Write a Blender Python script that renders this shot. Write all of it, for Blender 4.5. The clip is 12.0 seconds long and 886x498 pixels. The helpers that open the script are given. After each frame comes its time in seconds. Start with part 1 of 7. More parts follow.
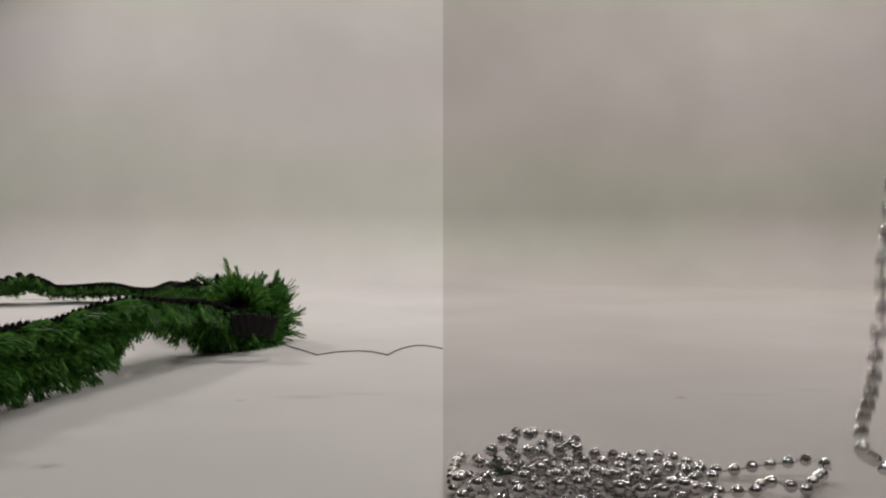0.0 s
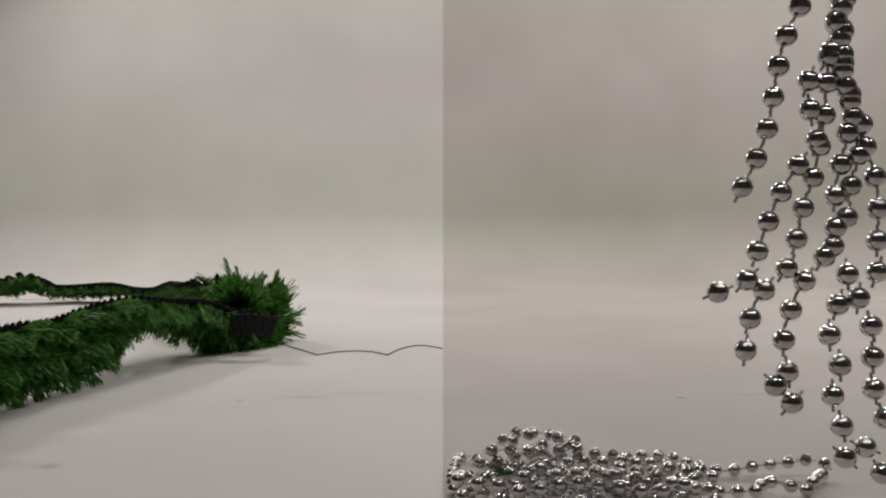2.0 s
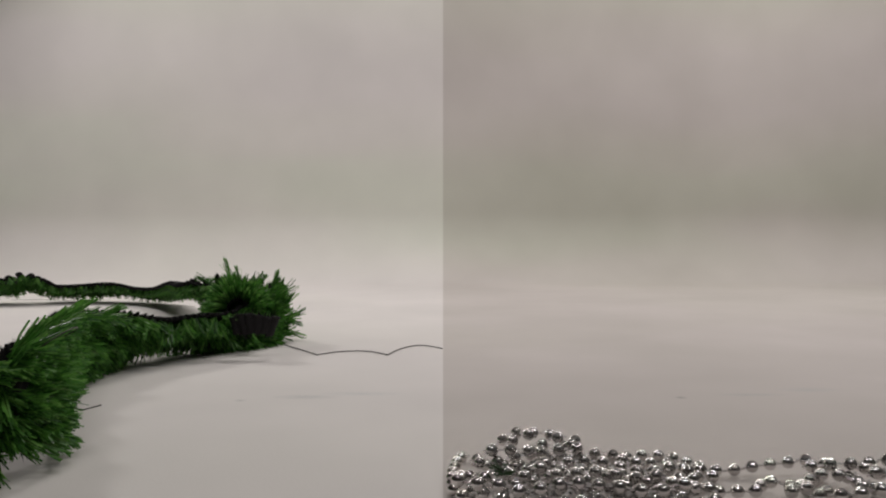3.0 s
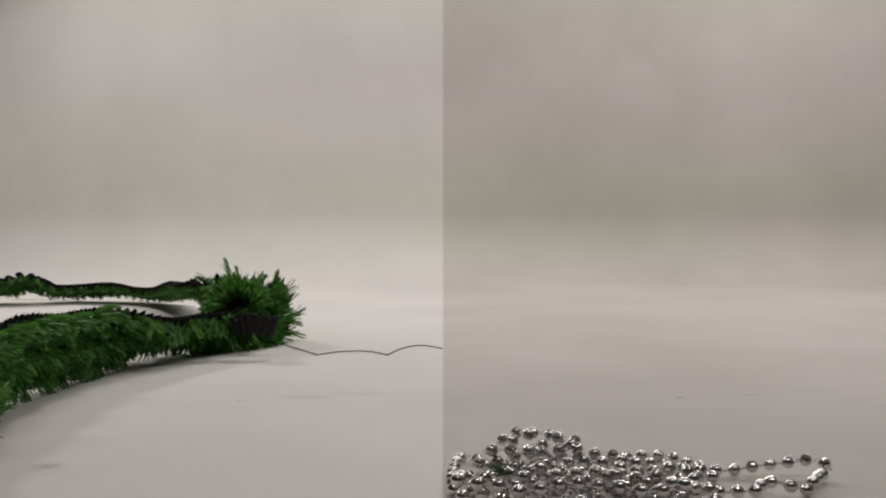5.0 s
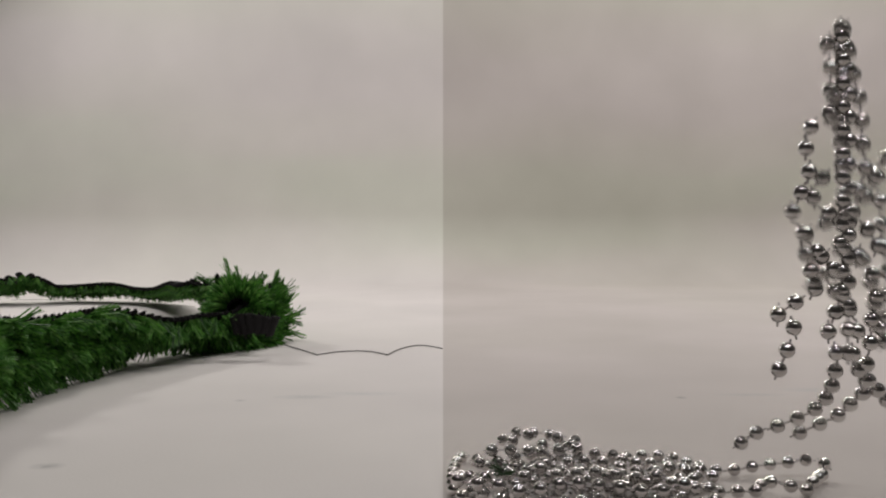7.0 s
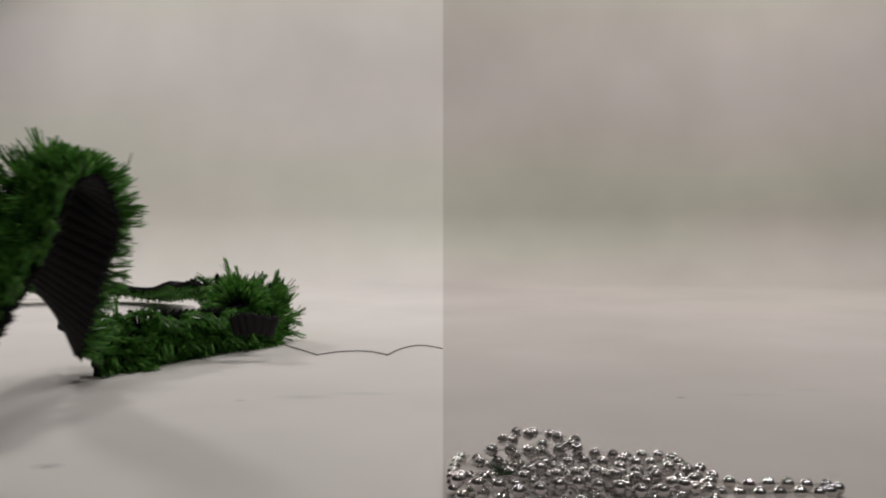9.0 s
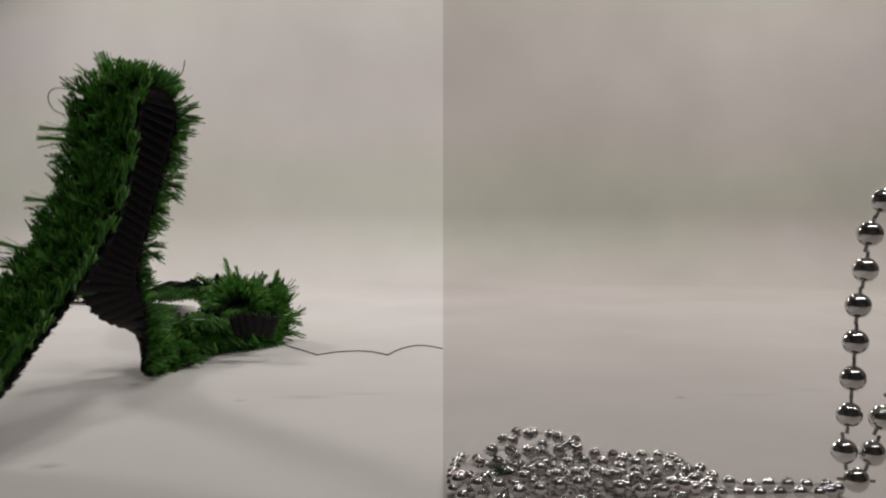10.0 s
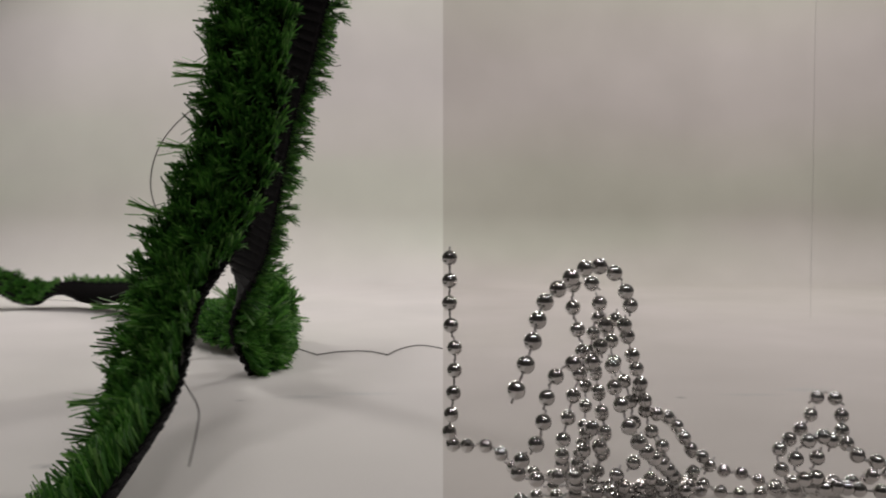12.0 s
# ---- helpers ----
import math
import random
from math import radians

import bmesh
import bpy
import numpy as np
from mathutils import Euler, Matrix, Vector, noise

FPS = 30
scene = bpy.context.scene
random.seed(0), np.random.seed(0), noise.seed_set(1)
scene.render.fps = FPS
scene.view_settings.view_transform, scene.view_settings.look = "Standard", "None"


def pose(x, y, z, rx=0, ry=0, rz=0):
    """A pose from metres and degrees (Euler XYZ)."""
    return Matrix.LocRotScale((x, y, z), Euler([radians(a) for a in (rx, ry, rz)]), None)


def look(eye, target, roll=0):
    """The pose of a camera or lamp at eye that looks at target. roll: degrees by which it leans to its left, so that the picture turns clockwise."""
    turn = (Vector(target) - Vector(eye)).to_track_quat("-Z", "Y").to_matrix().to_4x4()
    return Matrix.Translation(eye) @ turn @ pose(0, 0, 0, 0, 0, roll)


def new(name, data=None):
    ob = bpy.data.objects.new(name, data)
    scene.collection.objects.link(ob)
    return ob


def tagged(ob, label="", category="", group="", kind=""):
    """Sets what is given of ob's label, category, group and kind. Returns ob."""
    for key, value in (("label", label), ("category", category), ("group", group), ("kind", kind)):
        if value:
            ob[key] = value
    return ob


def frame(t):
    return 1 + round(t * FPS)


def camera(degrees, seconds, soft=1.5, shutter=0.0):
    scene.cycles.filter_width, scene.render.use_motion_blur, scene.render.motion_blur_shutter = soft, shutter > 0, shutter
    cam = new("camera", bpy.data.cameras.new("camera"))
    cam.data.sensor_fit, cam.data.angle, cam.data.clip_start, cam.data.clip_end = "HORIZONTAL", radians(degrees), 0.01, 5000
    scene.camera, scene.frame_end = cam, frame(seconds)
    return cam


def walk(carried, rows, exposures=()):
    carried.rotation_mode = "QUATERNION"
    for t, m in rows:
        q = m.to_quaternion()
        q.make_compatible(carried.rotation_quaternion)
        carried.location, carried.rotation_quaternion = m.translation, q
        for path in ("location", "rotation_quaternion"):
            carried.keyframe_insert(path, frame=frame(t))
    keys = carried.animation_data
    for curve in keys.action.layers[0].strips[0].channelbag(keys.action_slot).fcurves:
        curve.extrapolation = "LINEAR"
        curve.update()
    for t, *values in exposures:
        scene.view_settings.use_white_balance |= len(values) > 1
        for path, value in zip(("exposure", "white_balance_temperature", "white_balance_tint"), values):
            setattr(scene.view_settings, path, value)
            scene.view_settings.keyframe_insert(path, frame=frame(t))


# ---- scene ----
# The camera stands low and still before two sheets of studio paper, side by side.
cam = camera(55, 12.0, soft=2.1, shutter=0.5)
EYE, AIM = (0, 0, 0.145), (0, 1, 0.1083)
walk(cam, [(0, look(EYE, AIM)), (12, look(EYE, AIM))], exposures=[(0, 0.06), (3, 0.08), (5, 0.15), (7, 0.17), (9, 0.13), (12, 0.11)])


# ---- light ----
def lamp(name, where, target, size_x, size_y, watts, colour):
    data = bpy.data.lights.new(name, "AREA")
    data.shape, data.size, data.size_y, data.energy, data.color = "RECTANGLE", size_x, size_y, watts, colour
    ob = new(name, data)
    ob.matrix_world = look(where, target)
    return ob


LAMPS = (((-1.0, 1.68, 0.98), (-0.3, 0.7, 0), 4.5), ((0.0, 1.66, 1.36), (0, 0.7, 0), 4.2), ((0.95, 1.66, 1.2), (0.3, 0.8, 0), 5.4))
for where, target, watts in LAMPS:
    lamp("lamp_light", where, target, 0.15, 0.15, watts, (1, 0.97, 0.93))
# Unseen fill, added to lift the backdrop; split in four for the beads' highlights.
SPOTS = [((x, -0.25, 2.2), (x * 1.25 + 0.1, 1.98, 1.7)) for x in (-0.3, 0.4, 1.1, 1.8)]
for where, target in SPOTS:
    lamp("fill_light", where, target, 0.26, 0.26, 7.8, (1, 0.96, 0.95))
world = bpy.data.worlds.new("room_dim")
scene.world = world
world.use_nodes = True
world.node_tree.nodes["Background"].inputs[0].default_value = (0.5, 0.5, 0.52, 1)
world.node_tree.nodes["Background"].inputs[1].default_value = 0.05


# ---- materials ----
def material(name, colour, rough, metal=0.0):
    m = bpy.data.materials.new(name)
    m.use_nodes = True
    b = m.node_tree.nodes["Principled BSDF"]
    b.inputs["Base Color"].default_value = (*colour, 1)
    b.inputs["Roughness"].default_value, b.inputs["Metallic"].default_value = rough, metal
    return m, m.node_tree, b


def node(tree, kind, **values):
    n = tree.nodes.new(kind)
    for key, value in values.items():
        n.inputs[key].default_value = value
    return n


def ramp(tree, fac, stops):
    r = tree.nodes.new("ShaderNodeValToRGB")
    while len(r.color_ramp.elements) < len(stops):
        r.color_ramp.elements.new(0.5)
    for e, (p, c) in zip(r.color_ramp.elements, stops):
        e.position, e.color = p, (*c, 1)
    tree.links.new(fac, r.inputs[0])
    return r.outputs[0]


def relief(tree, shader, height, strength, distance):
    b = node(tree, "ShaderNodeBump", Strength=strength, Distance=distance)
    tree.links.new(height, b.inputs["Height"])
    tree.links.new(b.outputs[0], shader.inputs["Normal"])


def paper(name, low, high, smudges):
    """Matte studio paper with a faint mottle, a painted-in colour cast, fine fibre and a few grey smudges."""
    m, t, b = material(name, high, 0.85)
    b.inputs["Specular IOR Level"].default_value = 0.095
    co = t.nodes.new("ShaderNodeTexCoord").outputs["Object"]
    big = node(t, "ShaderNodeTexNoise", Scale=3.2, Detail=3.0, Roughness=0.55)
    fine = node(t, "ShaderNodeTexNoise", Scale=420.0, Detail=2.0)
    t.links.new(co, big.inputs["Vector"]), t.links.new(co, fine.inputs["Vector"])
    tone = ramp(t, big.outputs["Fac"], [(0.3, low), (0.7, high)])
    # Colour cast of light and camera put into the paper: greenish and pinkish bands.
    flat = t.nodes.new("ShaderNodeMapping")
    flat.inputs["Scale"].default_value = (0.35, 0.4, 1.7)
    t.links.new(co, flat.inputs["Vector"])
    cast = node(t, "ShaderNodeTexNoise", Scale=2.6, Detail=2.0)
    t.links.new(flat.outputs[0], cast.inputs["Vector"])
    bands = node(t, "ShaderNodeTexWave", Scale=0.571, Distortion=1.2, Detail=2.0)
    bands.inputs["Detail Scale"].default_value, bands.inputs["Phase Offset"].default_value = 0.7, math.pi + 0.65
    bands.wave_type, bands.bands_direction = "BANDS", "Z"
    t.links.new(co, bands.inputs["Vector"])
    cast_mix = node(t, "ShaderNodeMix", Factor=0.3)
    t.links.new(cast.outputs["Fac"], cast_mix.inputs["A"]), t.links.new(bands.outputs["Fac"], cast_mix.inputs["B"])
    tint = ramp(t, cast_mix.outputs["Result"], [(0.36, (0.957, 0.985, 0.9)), (0.5, (0.985, 0.967, 0.932)), (0.66, (0.995, 0.955, 0.96))])
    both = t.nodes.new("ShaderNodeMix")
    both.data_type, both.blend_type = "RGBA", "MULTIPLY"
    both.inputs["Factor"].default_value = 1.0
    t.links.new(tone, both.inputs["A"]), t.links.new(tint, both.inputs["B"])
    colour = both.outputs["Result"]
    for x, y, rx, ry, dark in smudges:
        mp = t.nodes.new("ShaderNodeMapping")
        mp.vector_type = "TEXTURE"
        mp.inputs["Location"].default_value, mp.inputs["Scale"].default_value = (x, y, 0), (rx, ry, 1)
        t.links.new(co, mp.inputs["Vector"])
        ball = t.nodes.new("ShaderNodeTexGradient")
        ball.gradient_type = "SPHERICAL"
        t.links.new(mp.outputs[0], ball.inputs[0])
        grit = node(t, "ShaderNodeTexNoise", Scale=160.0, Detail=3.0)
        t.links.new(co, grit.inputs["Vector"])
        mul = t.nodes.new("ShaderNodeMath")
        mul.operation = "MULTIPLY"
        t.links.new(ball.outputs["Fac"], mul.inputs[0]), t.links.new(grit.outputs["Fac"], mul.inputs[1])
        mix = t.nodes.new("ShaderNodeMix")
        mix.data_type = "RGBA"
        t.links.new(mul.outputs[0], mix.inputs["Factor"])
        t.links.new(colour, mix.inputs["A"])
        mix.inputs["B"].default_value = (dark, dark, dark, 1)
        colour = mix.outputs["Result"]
    t.links.new(colour, b.inputs["Base Color"])
    relief(t, b, fine.outputs["Fac"], 0.25, 0.0004)
    return m


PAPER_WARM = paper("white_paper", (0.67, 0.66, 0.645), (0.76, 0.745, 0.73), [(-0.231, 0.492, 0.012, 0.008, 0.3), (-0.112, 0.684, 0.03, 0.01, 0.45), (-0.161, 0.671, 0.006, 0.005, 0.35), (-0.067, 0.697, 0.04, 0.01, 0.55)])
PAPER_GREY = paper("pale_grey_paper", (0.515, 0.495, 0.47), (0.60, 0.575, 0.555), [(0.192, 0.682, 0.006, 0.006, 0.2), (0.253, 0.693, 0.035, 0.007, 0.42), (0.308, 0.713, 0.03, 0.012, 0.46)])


def blades_material():
    m, t, b = material("green_plastic_grass", (0.03, 0.14, 0.02), 0.42)
    g = t.nodes.new("ShaderNodeNewGeometry")
    c = ramp(t, g.outputs["Random Per Island"], [(0.0, (0.026, 0.092, 0.018)), (0.4, (0.082, 0.255, 0.042)), (0.82, (0.175, 0.42, 0.075)), (1.0, (0.29, 0.5, 0.16))])
    # noise darkens the blade colour in random patches
    n = node(t, "ShaderNodeTexNoise", Scale=140.0, Detail=1.0)
    t.links.new(t.nodes.new("ShaderNodeTexCoord").outputs["Object"], n.inputs["Vector"])
    patchy = t.nodes.new("ShaderNodeMix")
    patchy.data_type, patchy.blend_type = "RGBA", "MULTIPLY"
    patchy.inputs["Factor"].default_value = 1.0
    t.links.new(c, patchy.inputs["A"]), t.links.new(ramp(t, n.outputs["Fac"], [(0.36, (0.7, 0.74, 0.7)), (0.62, (1, 1, 1))]), patchy.inputs["B"])
    c = patchy.outputs["Result"]
    t.links.new(c, b.inputs["Base Color"])
    b.inputs["Subsurface Weight"].default_value = 0.0
    b.inputs["Transmission Weight"].default_value = 0.0
    thin = t.nodes.new("ShaderNodeBsdfTranslucent")
    t.links.new(c, thin.inputs["Color"])
    mix = node(t, "ShaderNodeMixShader", Fac=0.34)
    t.links.new(b.outputs[0], mix.inputs[1]), t.links.new(thin.outputs[0], mix.inputs[2])
    t.links.new(mix.outputs[0], t.nodes["Material Output"].inputs["Surface"])
    return m


def backing_material():
    m, t, b = material("black_woven_backing", (0.014, 0.013, 0.014), 0.7)
    co = t.nodes.new("ShaderNodeTexCoord").outputs["Object"]
    n = node(t, "ShaderNodeTexNoise", Scale=900.0, Detail=3.0)
    t.links.new(co, n.inputs["Vector"])
    t.links.new(ramp(t, n.outputs["Fac"], [(0.3, (0.010, 0.0095, 0.010)), (0.75, (0.030, 0.028, 0.029))]), b.inputs["Base Color"])
    b.inputs["Specular IOR Level"].default_value = 0.09
    relief(t, b, n.outputs["Fac"], 0.6, 0.0006)
    return m


def silver_material():
    m, t, b = material("silver_bead", (0.80, 0.79, 0.77), 0.10, 1.0)
    co = t.nodes.new("ShaderNodeTexCoord").outputs["Object"]
    n = node(t, "ShaderNodeTexNoise", Scale=260.0, Detail=3.0)
    t.links.new(co, n.inputs["Vector"])
    t.links.new(ramp(t, n.outputs["Fac"], [(0.35, (0.03, 0.03, 0.03)), (0.75, (0.07, 0.07, 0.07))]), b.inputs["Roughness"])
    o = t.nodes.new("ShaderNodeObjectInfo")
    t.links.new(ramp(t, o.outputs["Random"], [(0, (0.57, 0.555, 0.545)), (1, (0.74, 0.725, 0.71))]), b.inputs["Base Color"])
    return m


GRASS, BACKING, SILVER = blades_material(), backing_material(), silver_material()
CORD = material("grey_cord", (0.40, 0.385, 0.37), 0.5)[0]
WIRE = material("dark_wire", (0.05, 0.04, 0.035), 0.5)[0]
NYLON = material("clear_nylon", (0.66, 0.66, 0.64), 0.2)[0]
LINT = material("dark_green_lint", (0.02, 0.045, 0.015), 0.8)[0]


def plaster(name, colour):
    m, t, b = material(name, colour, 0.9)
    n = node(t, "ShaderNodeTexNoise", Scale=6.0, Detail=5.0)
    t.links.new(ramp(t, n.outputs["Fac"], [(0.3, tuple(c * 0.85 for c in colour)), (0.7, colour)]), b.inputs["Base Color"])
    return m


WALL, CEILING, FLOOR = plaster("grey_wall", (0.2, 0.195, 0.19)), plaster("ceiling_paint", (0.22, 0.215, 0.21)), plaster("floor_vinyl", (0.16, 0.15, 0.14))
FITTING = material("lamp_housing", (0.03, 0.03, 0.03), 0.4)[0]


# ---- builders ----
def mesh_of(name, bm, mat, smooth=True):
    me = bpy.data.meshes.new(name)
    bm.to_mesh(me)
    bm.free()
    me.materials.append(mat)
    if smooth:
        me.polygons.foreach_set("use_smooth", [True] * len(me.polygons))
    return me


def part(name, data, parent, label=""):
    ob = new(name, data)
    ob.parent = parent
    return tagged(ob, label)


def box(name, lo, hi, mat, parent=None):
    bm = bmesh.new()
    bmesh.ops.create_cube(bm, size=1.0)
    for v in bm.verts:
        v.co = [a + (b - a) * (c + 0.5) for a, b, c in zip(lo, hi, v.co)]
    ob = new(name, mesh_of(name, bm, mat, False))
    ob.parent = parent
    return ob


def tube(name, points, radius, mat):
    """A thin wire or thread along points."""
    cu = bpy.data.curves.new(name, "CURVE")
    cu.dimensions, cu.bevel_depth, cu.bevel_resolution, cu.resolution_u = "3D", radius, 2, 6
    sp = cu.splines.new("NURBS")
    sp.points.add(len(points) - 1)
    sp.use_endpoint_u, sp.order_u = True, 3
    for p, c in zip(sp.points, points):
        p.co = (*c, 1)
    cu.materials.append(mat)
    return cu


# ---- the room and the paper ----
for name, lo, hi, mat in (
    ("floor", (-2.6, -2.0, -0.06), (2.6, 2.5, -0.01), FLOOR), ("ceiling", (-2.6, -2.0, 2.5), (2.6, 2.5, 2.6), CEILING),
    ("wall_north", (-2.6, 2.5, -0.06), (2.6, 2.6, 2.6), WALL), ("wall_south", (-2.6, -2.1, -0.06), (2.6, -2.0, 2.6), WALL),
    ("wall_west", (-2.7, -2.0, -0.06), (-2.6, 2.5, 2.6), WALL), ("wall_east", (2.6, -2.0, -0.06), (2.7, 2.5, 2.6), WALL)):
    tagged(box(name, lo, hi, mat), "plain grey plaster of the dim studio room", name.split("_")[0], kind="structure")


def sweep(name, x0, x1, mat, back, radius):
    """A sheet of paper that lies on the floor and curves up into an upright backdrop, with slight waves."""
    profile = [(y, 0.0) for y in np.linspace(-0.9, back - radius, 40)]
    profile += [(back - radius + radius * math.sin(a), radius - radius * math.cos(a)) for a in np.linspace(0.06, math.pi / 2, 26)]
    profile += [(back, z) for z in np.linspace(radius + 0.03, 1.15, 24)]
    xs = np.linspace(x0, x1, 40)
    bm = bmesh.new()
    rows = []
    for y, z in profile:
        row = []
        for x in xs:
            lift = max(0.0, z - 0.02) / 0.4
            wave = noise.noise((x * 1.6 + 3.1, y * 2.0, z * 2.4)) * 0.012 * min(1.0, lift)
            row.append(bm.verts.new((x, y + wave, z)))
        rows.append(row)
    for a, b in zip(rows, rows[1:]):
        for i in range(len(xs) - 1):
            bm.faces.new((a[i], a[i + 1], b[i + 1], b[i]))
    ob = new(name, mesh_of(name, bm, mat))
    mod = ob.modifiers.new("thickness", "SOLIDIFY")
    mod.thickness, mod.offset, mod.use_rim = 0.0012, -1, False
    return ob


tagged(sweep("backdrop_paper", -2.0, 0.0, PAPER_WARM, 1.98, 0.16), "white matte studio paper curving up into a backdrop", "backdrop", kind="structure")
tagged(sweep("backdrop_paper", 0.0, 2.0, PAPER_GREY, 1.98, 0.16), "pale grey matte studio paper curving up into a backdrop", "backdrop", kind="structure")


# ---- plastic grass garland ----
STEP, WIDE, NAP = 0.008, 0.055, 0.0205


def backing_mesh(seed, wide=WIDE):
    """A short length of black ribbed tape: x along the garland, y across, the pile stands on +z."""
    rnd = random.Random(seed)
    bm = bmesh.new()
    nx, ny = 8, 8
    grid = []
    for i in range(nx + 1):
        x = (i / nx - 0.5) * STEP * 1.25
        row = []
        for j in range(ny + 1):
            y = (j / ny - 0.5) * wide
            rib = 0.0022 * abs(math.sin(math.pi * (i / nx))) + rnd.uniform(-0.0002, 0.0002)
            row.append((bm.verts.new((x, y + rnd.uniform(-0.0006, 0.0006), -0.0012 - rib)), bm.verts.new((x, y, 0.0006))))
        grid.append(row)
    for i in range(nx):
        for j in range(ny):
            a, b, c, d = grid[i][j], grid[i + 1][j], grid[i + 1][j + 1], grid[i][j + 1]
            bm.faces.new((a[0], d[0], c[0], b[0]))
            bm.faces.new((a[1], b[1], c[1], d[1]))
    for i in range(nx):
        for j in (0, ny):
            a, b = grid[i][j], grid[i + 1][j]
            bm.faces.new((a[0], b[0], b[1], a[1]))
    for j in range(ny):
        for i in (0, nx):
            a, b = grid[i][j], grid[i][j + 1]
            bm.faces.new((a[0], a[1], b[1], b[0]))
    # loose stitch ends along both edges
    for k in range(13):
        x, side = rnd.uniform(-0.5, 0.5) * STEP, rnd.choice((-1, 1))
        y = side * wide / 2
        tip = Vector((x + rnd.uniform(-0.002, 0.002), y + side * rnd.uniform(0.002, 0.008), rnd.uniform(-0.002, 0.002)))
        q = [bm.verts.new((x + dx, y - side * 0.001, dz)) for dx, dz in ((-0.0008, 0), (0.0008, 0), (0, 0.001))]
        p = bm.verts.new(tip)
        for u, w in ((0, 1), (1, 2), (2, 0)):
            bm.faces.new((q[u], q[w], p))
    # a thick knotted stitch that stands out of the upper edge
    if wide == WIDE:
        x0, tall = rnd.uniform(-0.001, 0.001), rnd.uniform(0.0035, 0.0055)
        foot = [bm.verts.new((x0 + dx, -wide / 2 + 0.0006, dz)) for dx, dz in ((-0.0016, -0.002), (0.0016, -0.002), (0.0016, 0.0022), (-0.0016, 0.0022))]
        head = [bm.verts.new((x0 + dx + rnd.uniform(-0.0006, 0.0006), -wide / 2 - tall, dz)) for dx, dz in ((-0.001, -0.001), (0.001, -0.001), (0.001, 0.0012), (-0.001, 0.0012))]
        bm.faces.new(head)
        for k in range(4):
            bm.faces.new((foot[k], foot[(k + 1) % 4], head[(k + 1) % 4], head[k]))
    bmesh.ops.recalc_face_normals(bm, faces=bm.faces)
    return mesh_of("backing", bm, BACKING, False)


def grass_mesh(seed, tufts=30, blades=8, nap=NAP):
    """Tufts of flat plastic blades that splay outwards towards the edges of the tape."""
    rnd = random.Random(seed)
    verts, faces = [], []
    for k in range(tufts):
        x, y = rnd.uniform(-0.55, 0.55) * STEP, rnd.uniform(-0.49, 0.49) * WIDE
        lean = Vector((rnd.gauss(0, 0.46), y / (WIDE / 2) * 0.46 + 0.34 + rnd.gauss(0, 0.21), 1)).normalized()
        tall = nap * rnd.uniform(0.52, 1.14)
        if rnd.random() < 0.17:  # a stray longer tuft
            tall *= 1.35
            lean = (lean + Vector((rnd.gauss(0, 0.35), rnd.gauss(0, 0.35), 0))).normalized()
        for b in range(blades):
            way = (lean + Vector((rnd.gauss(0, 0.1), rnd.gauss(0, 0.1), 0))).normalized()
            side = way.cross(Vector((rnd.uniform(-1, 1), rnd.uniform(-1, 1), 0.1))).normalized() * rnd.uniform(0.0004, 0.0008)
            root = Vector((x + rnd.gauss(0, 0.0011), y + rnd.gauss(0, 0.0011), 0.0004))
            bend = Vector((rnd.gauss(0, 0.0014), rnd.gauss(0, 0.0014), 0))
            long = tall * rnd.uniform(0.86, 1.08)
            mid, tip = root + way * long * 0.55, root + way * long + bend
            i = len(verts)
            verts += [root - side * 0.8, root + side * 0.8, mid + side, mid - side, tip + side * 0.9, tip - side * 0.8]
            faces += [(i, i + 1, i + 2, i + 3), (i + 3, i + 2, i + 4, i + 5)]
    me = bpy.data.meshes.new("grass")
    me.from_pydata([tuple(v) for v in verts], [], faces)
    me.materials.append(GRASS)
    return me


BACKINGS = [backing_mesh(s) for s in range(3)]
BARE = [backing_mesh(7 + k, w) for k, w in enumerate((0.018, 0.022, 0.021, 0.019))]
SHORT = [grass_mesh(s + 30, 15, 9, 0.012) for s in range(4)]
GRASSES = [grass_mesh(s + 10, 21, 12) for s in range(6)]


def garland(count):
    thing = tagged(new("grass_garland"), "long green plastic grass garland on a black ribbed tape", "garland")
    pieces = []
    for i in range(count):
        tape = part("tape_length", BACKINGS[i % 3], thing, "black ribbed woven tape")
        part("grass_tuft", GRASSES[(i * 5 + i // 6) % 6], tape, "green plastic grass blades")
        pieces.append(tape)
    return thing, pieces


def stray_wire(tape, points):
    part("stray_wire", tube("stray_wire", points, 0.0004, WIRE), tape, "thin dark bent wire end")


# ---- silver bead garlands ----
BEAD, GAP = 0.0035, 0.0101


def bead_mesh():
    bm = bmesh.new()
    bmesh.ops.create_uvsphere(bm, u_segments=24, v_segments=14, radius=BEAD)
    for v in bm.verts:  # the moulding seam
        if abs(v.co.z) < 1e-5:
            v.co *= 1.025
    return mesh_of("bead", bm, SILVER)


def cord_mesh():
    bm = bmesh.new()
    bmesh.ops.create_cone(bm, cap_ends=True, segments=6, radius1=0.0005, radius2=0.0005, depth=GAP * 1.03, matrix=pose(0, 0, 0, 0, 90, 0))
    return mesh_of("cord", bm, CORD)


BEAD_MESH, CORD_MESH = bead_mesh(), cord_mesh()


def bead_strand(count, label):
    thing = tagged(new("bead_garland"), label, "bead garland", "silver bead garlands")
    pieces = []
    for i in range(count):
        bead = part("bead", BEAD_MESH, thing)
        part("cord", CORD_MESH, bead, "thin grey cord")
        pieces.append(bead)
    return pieces


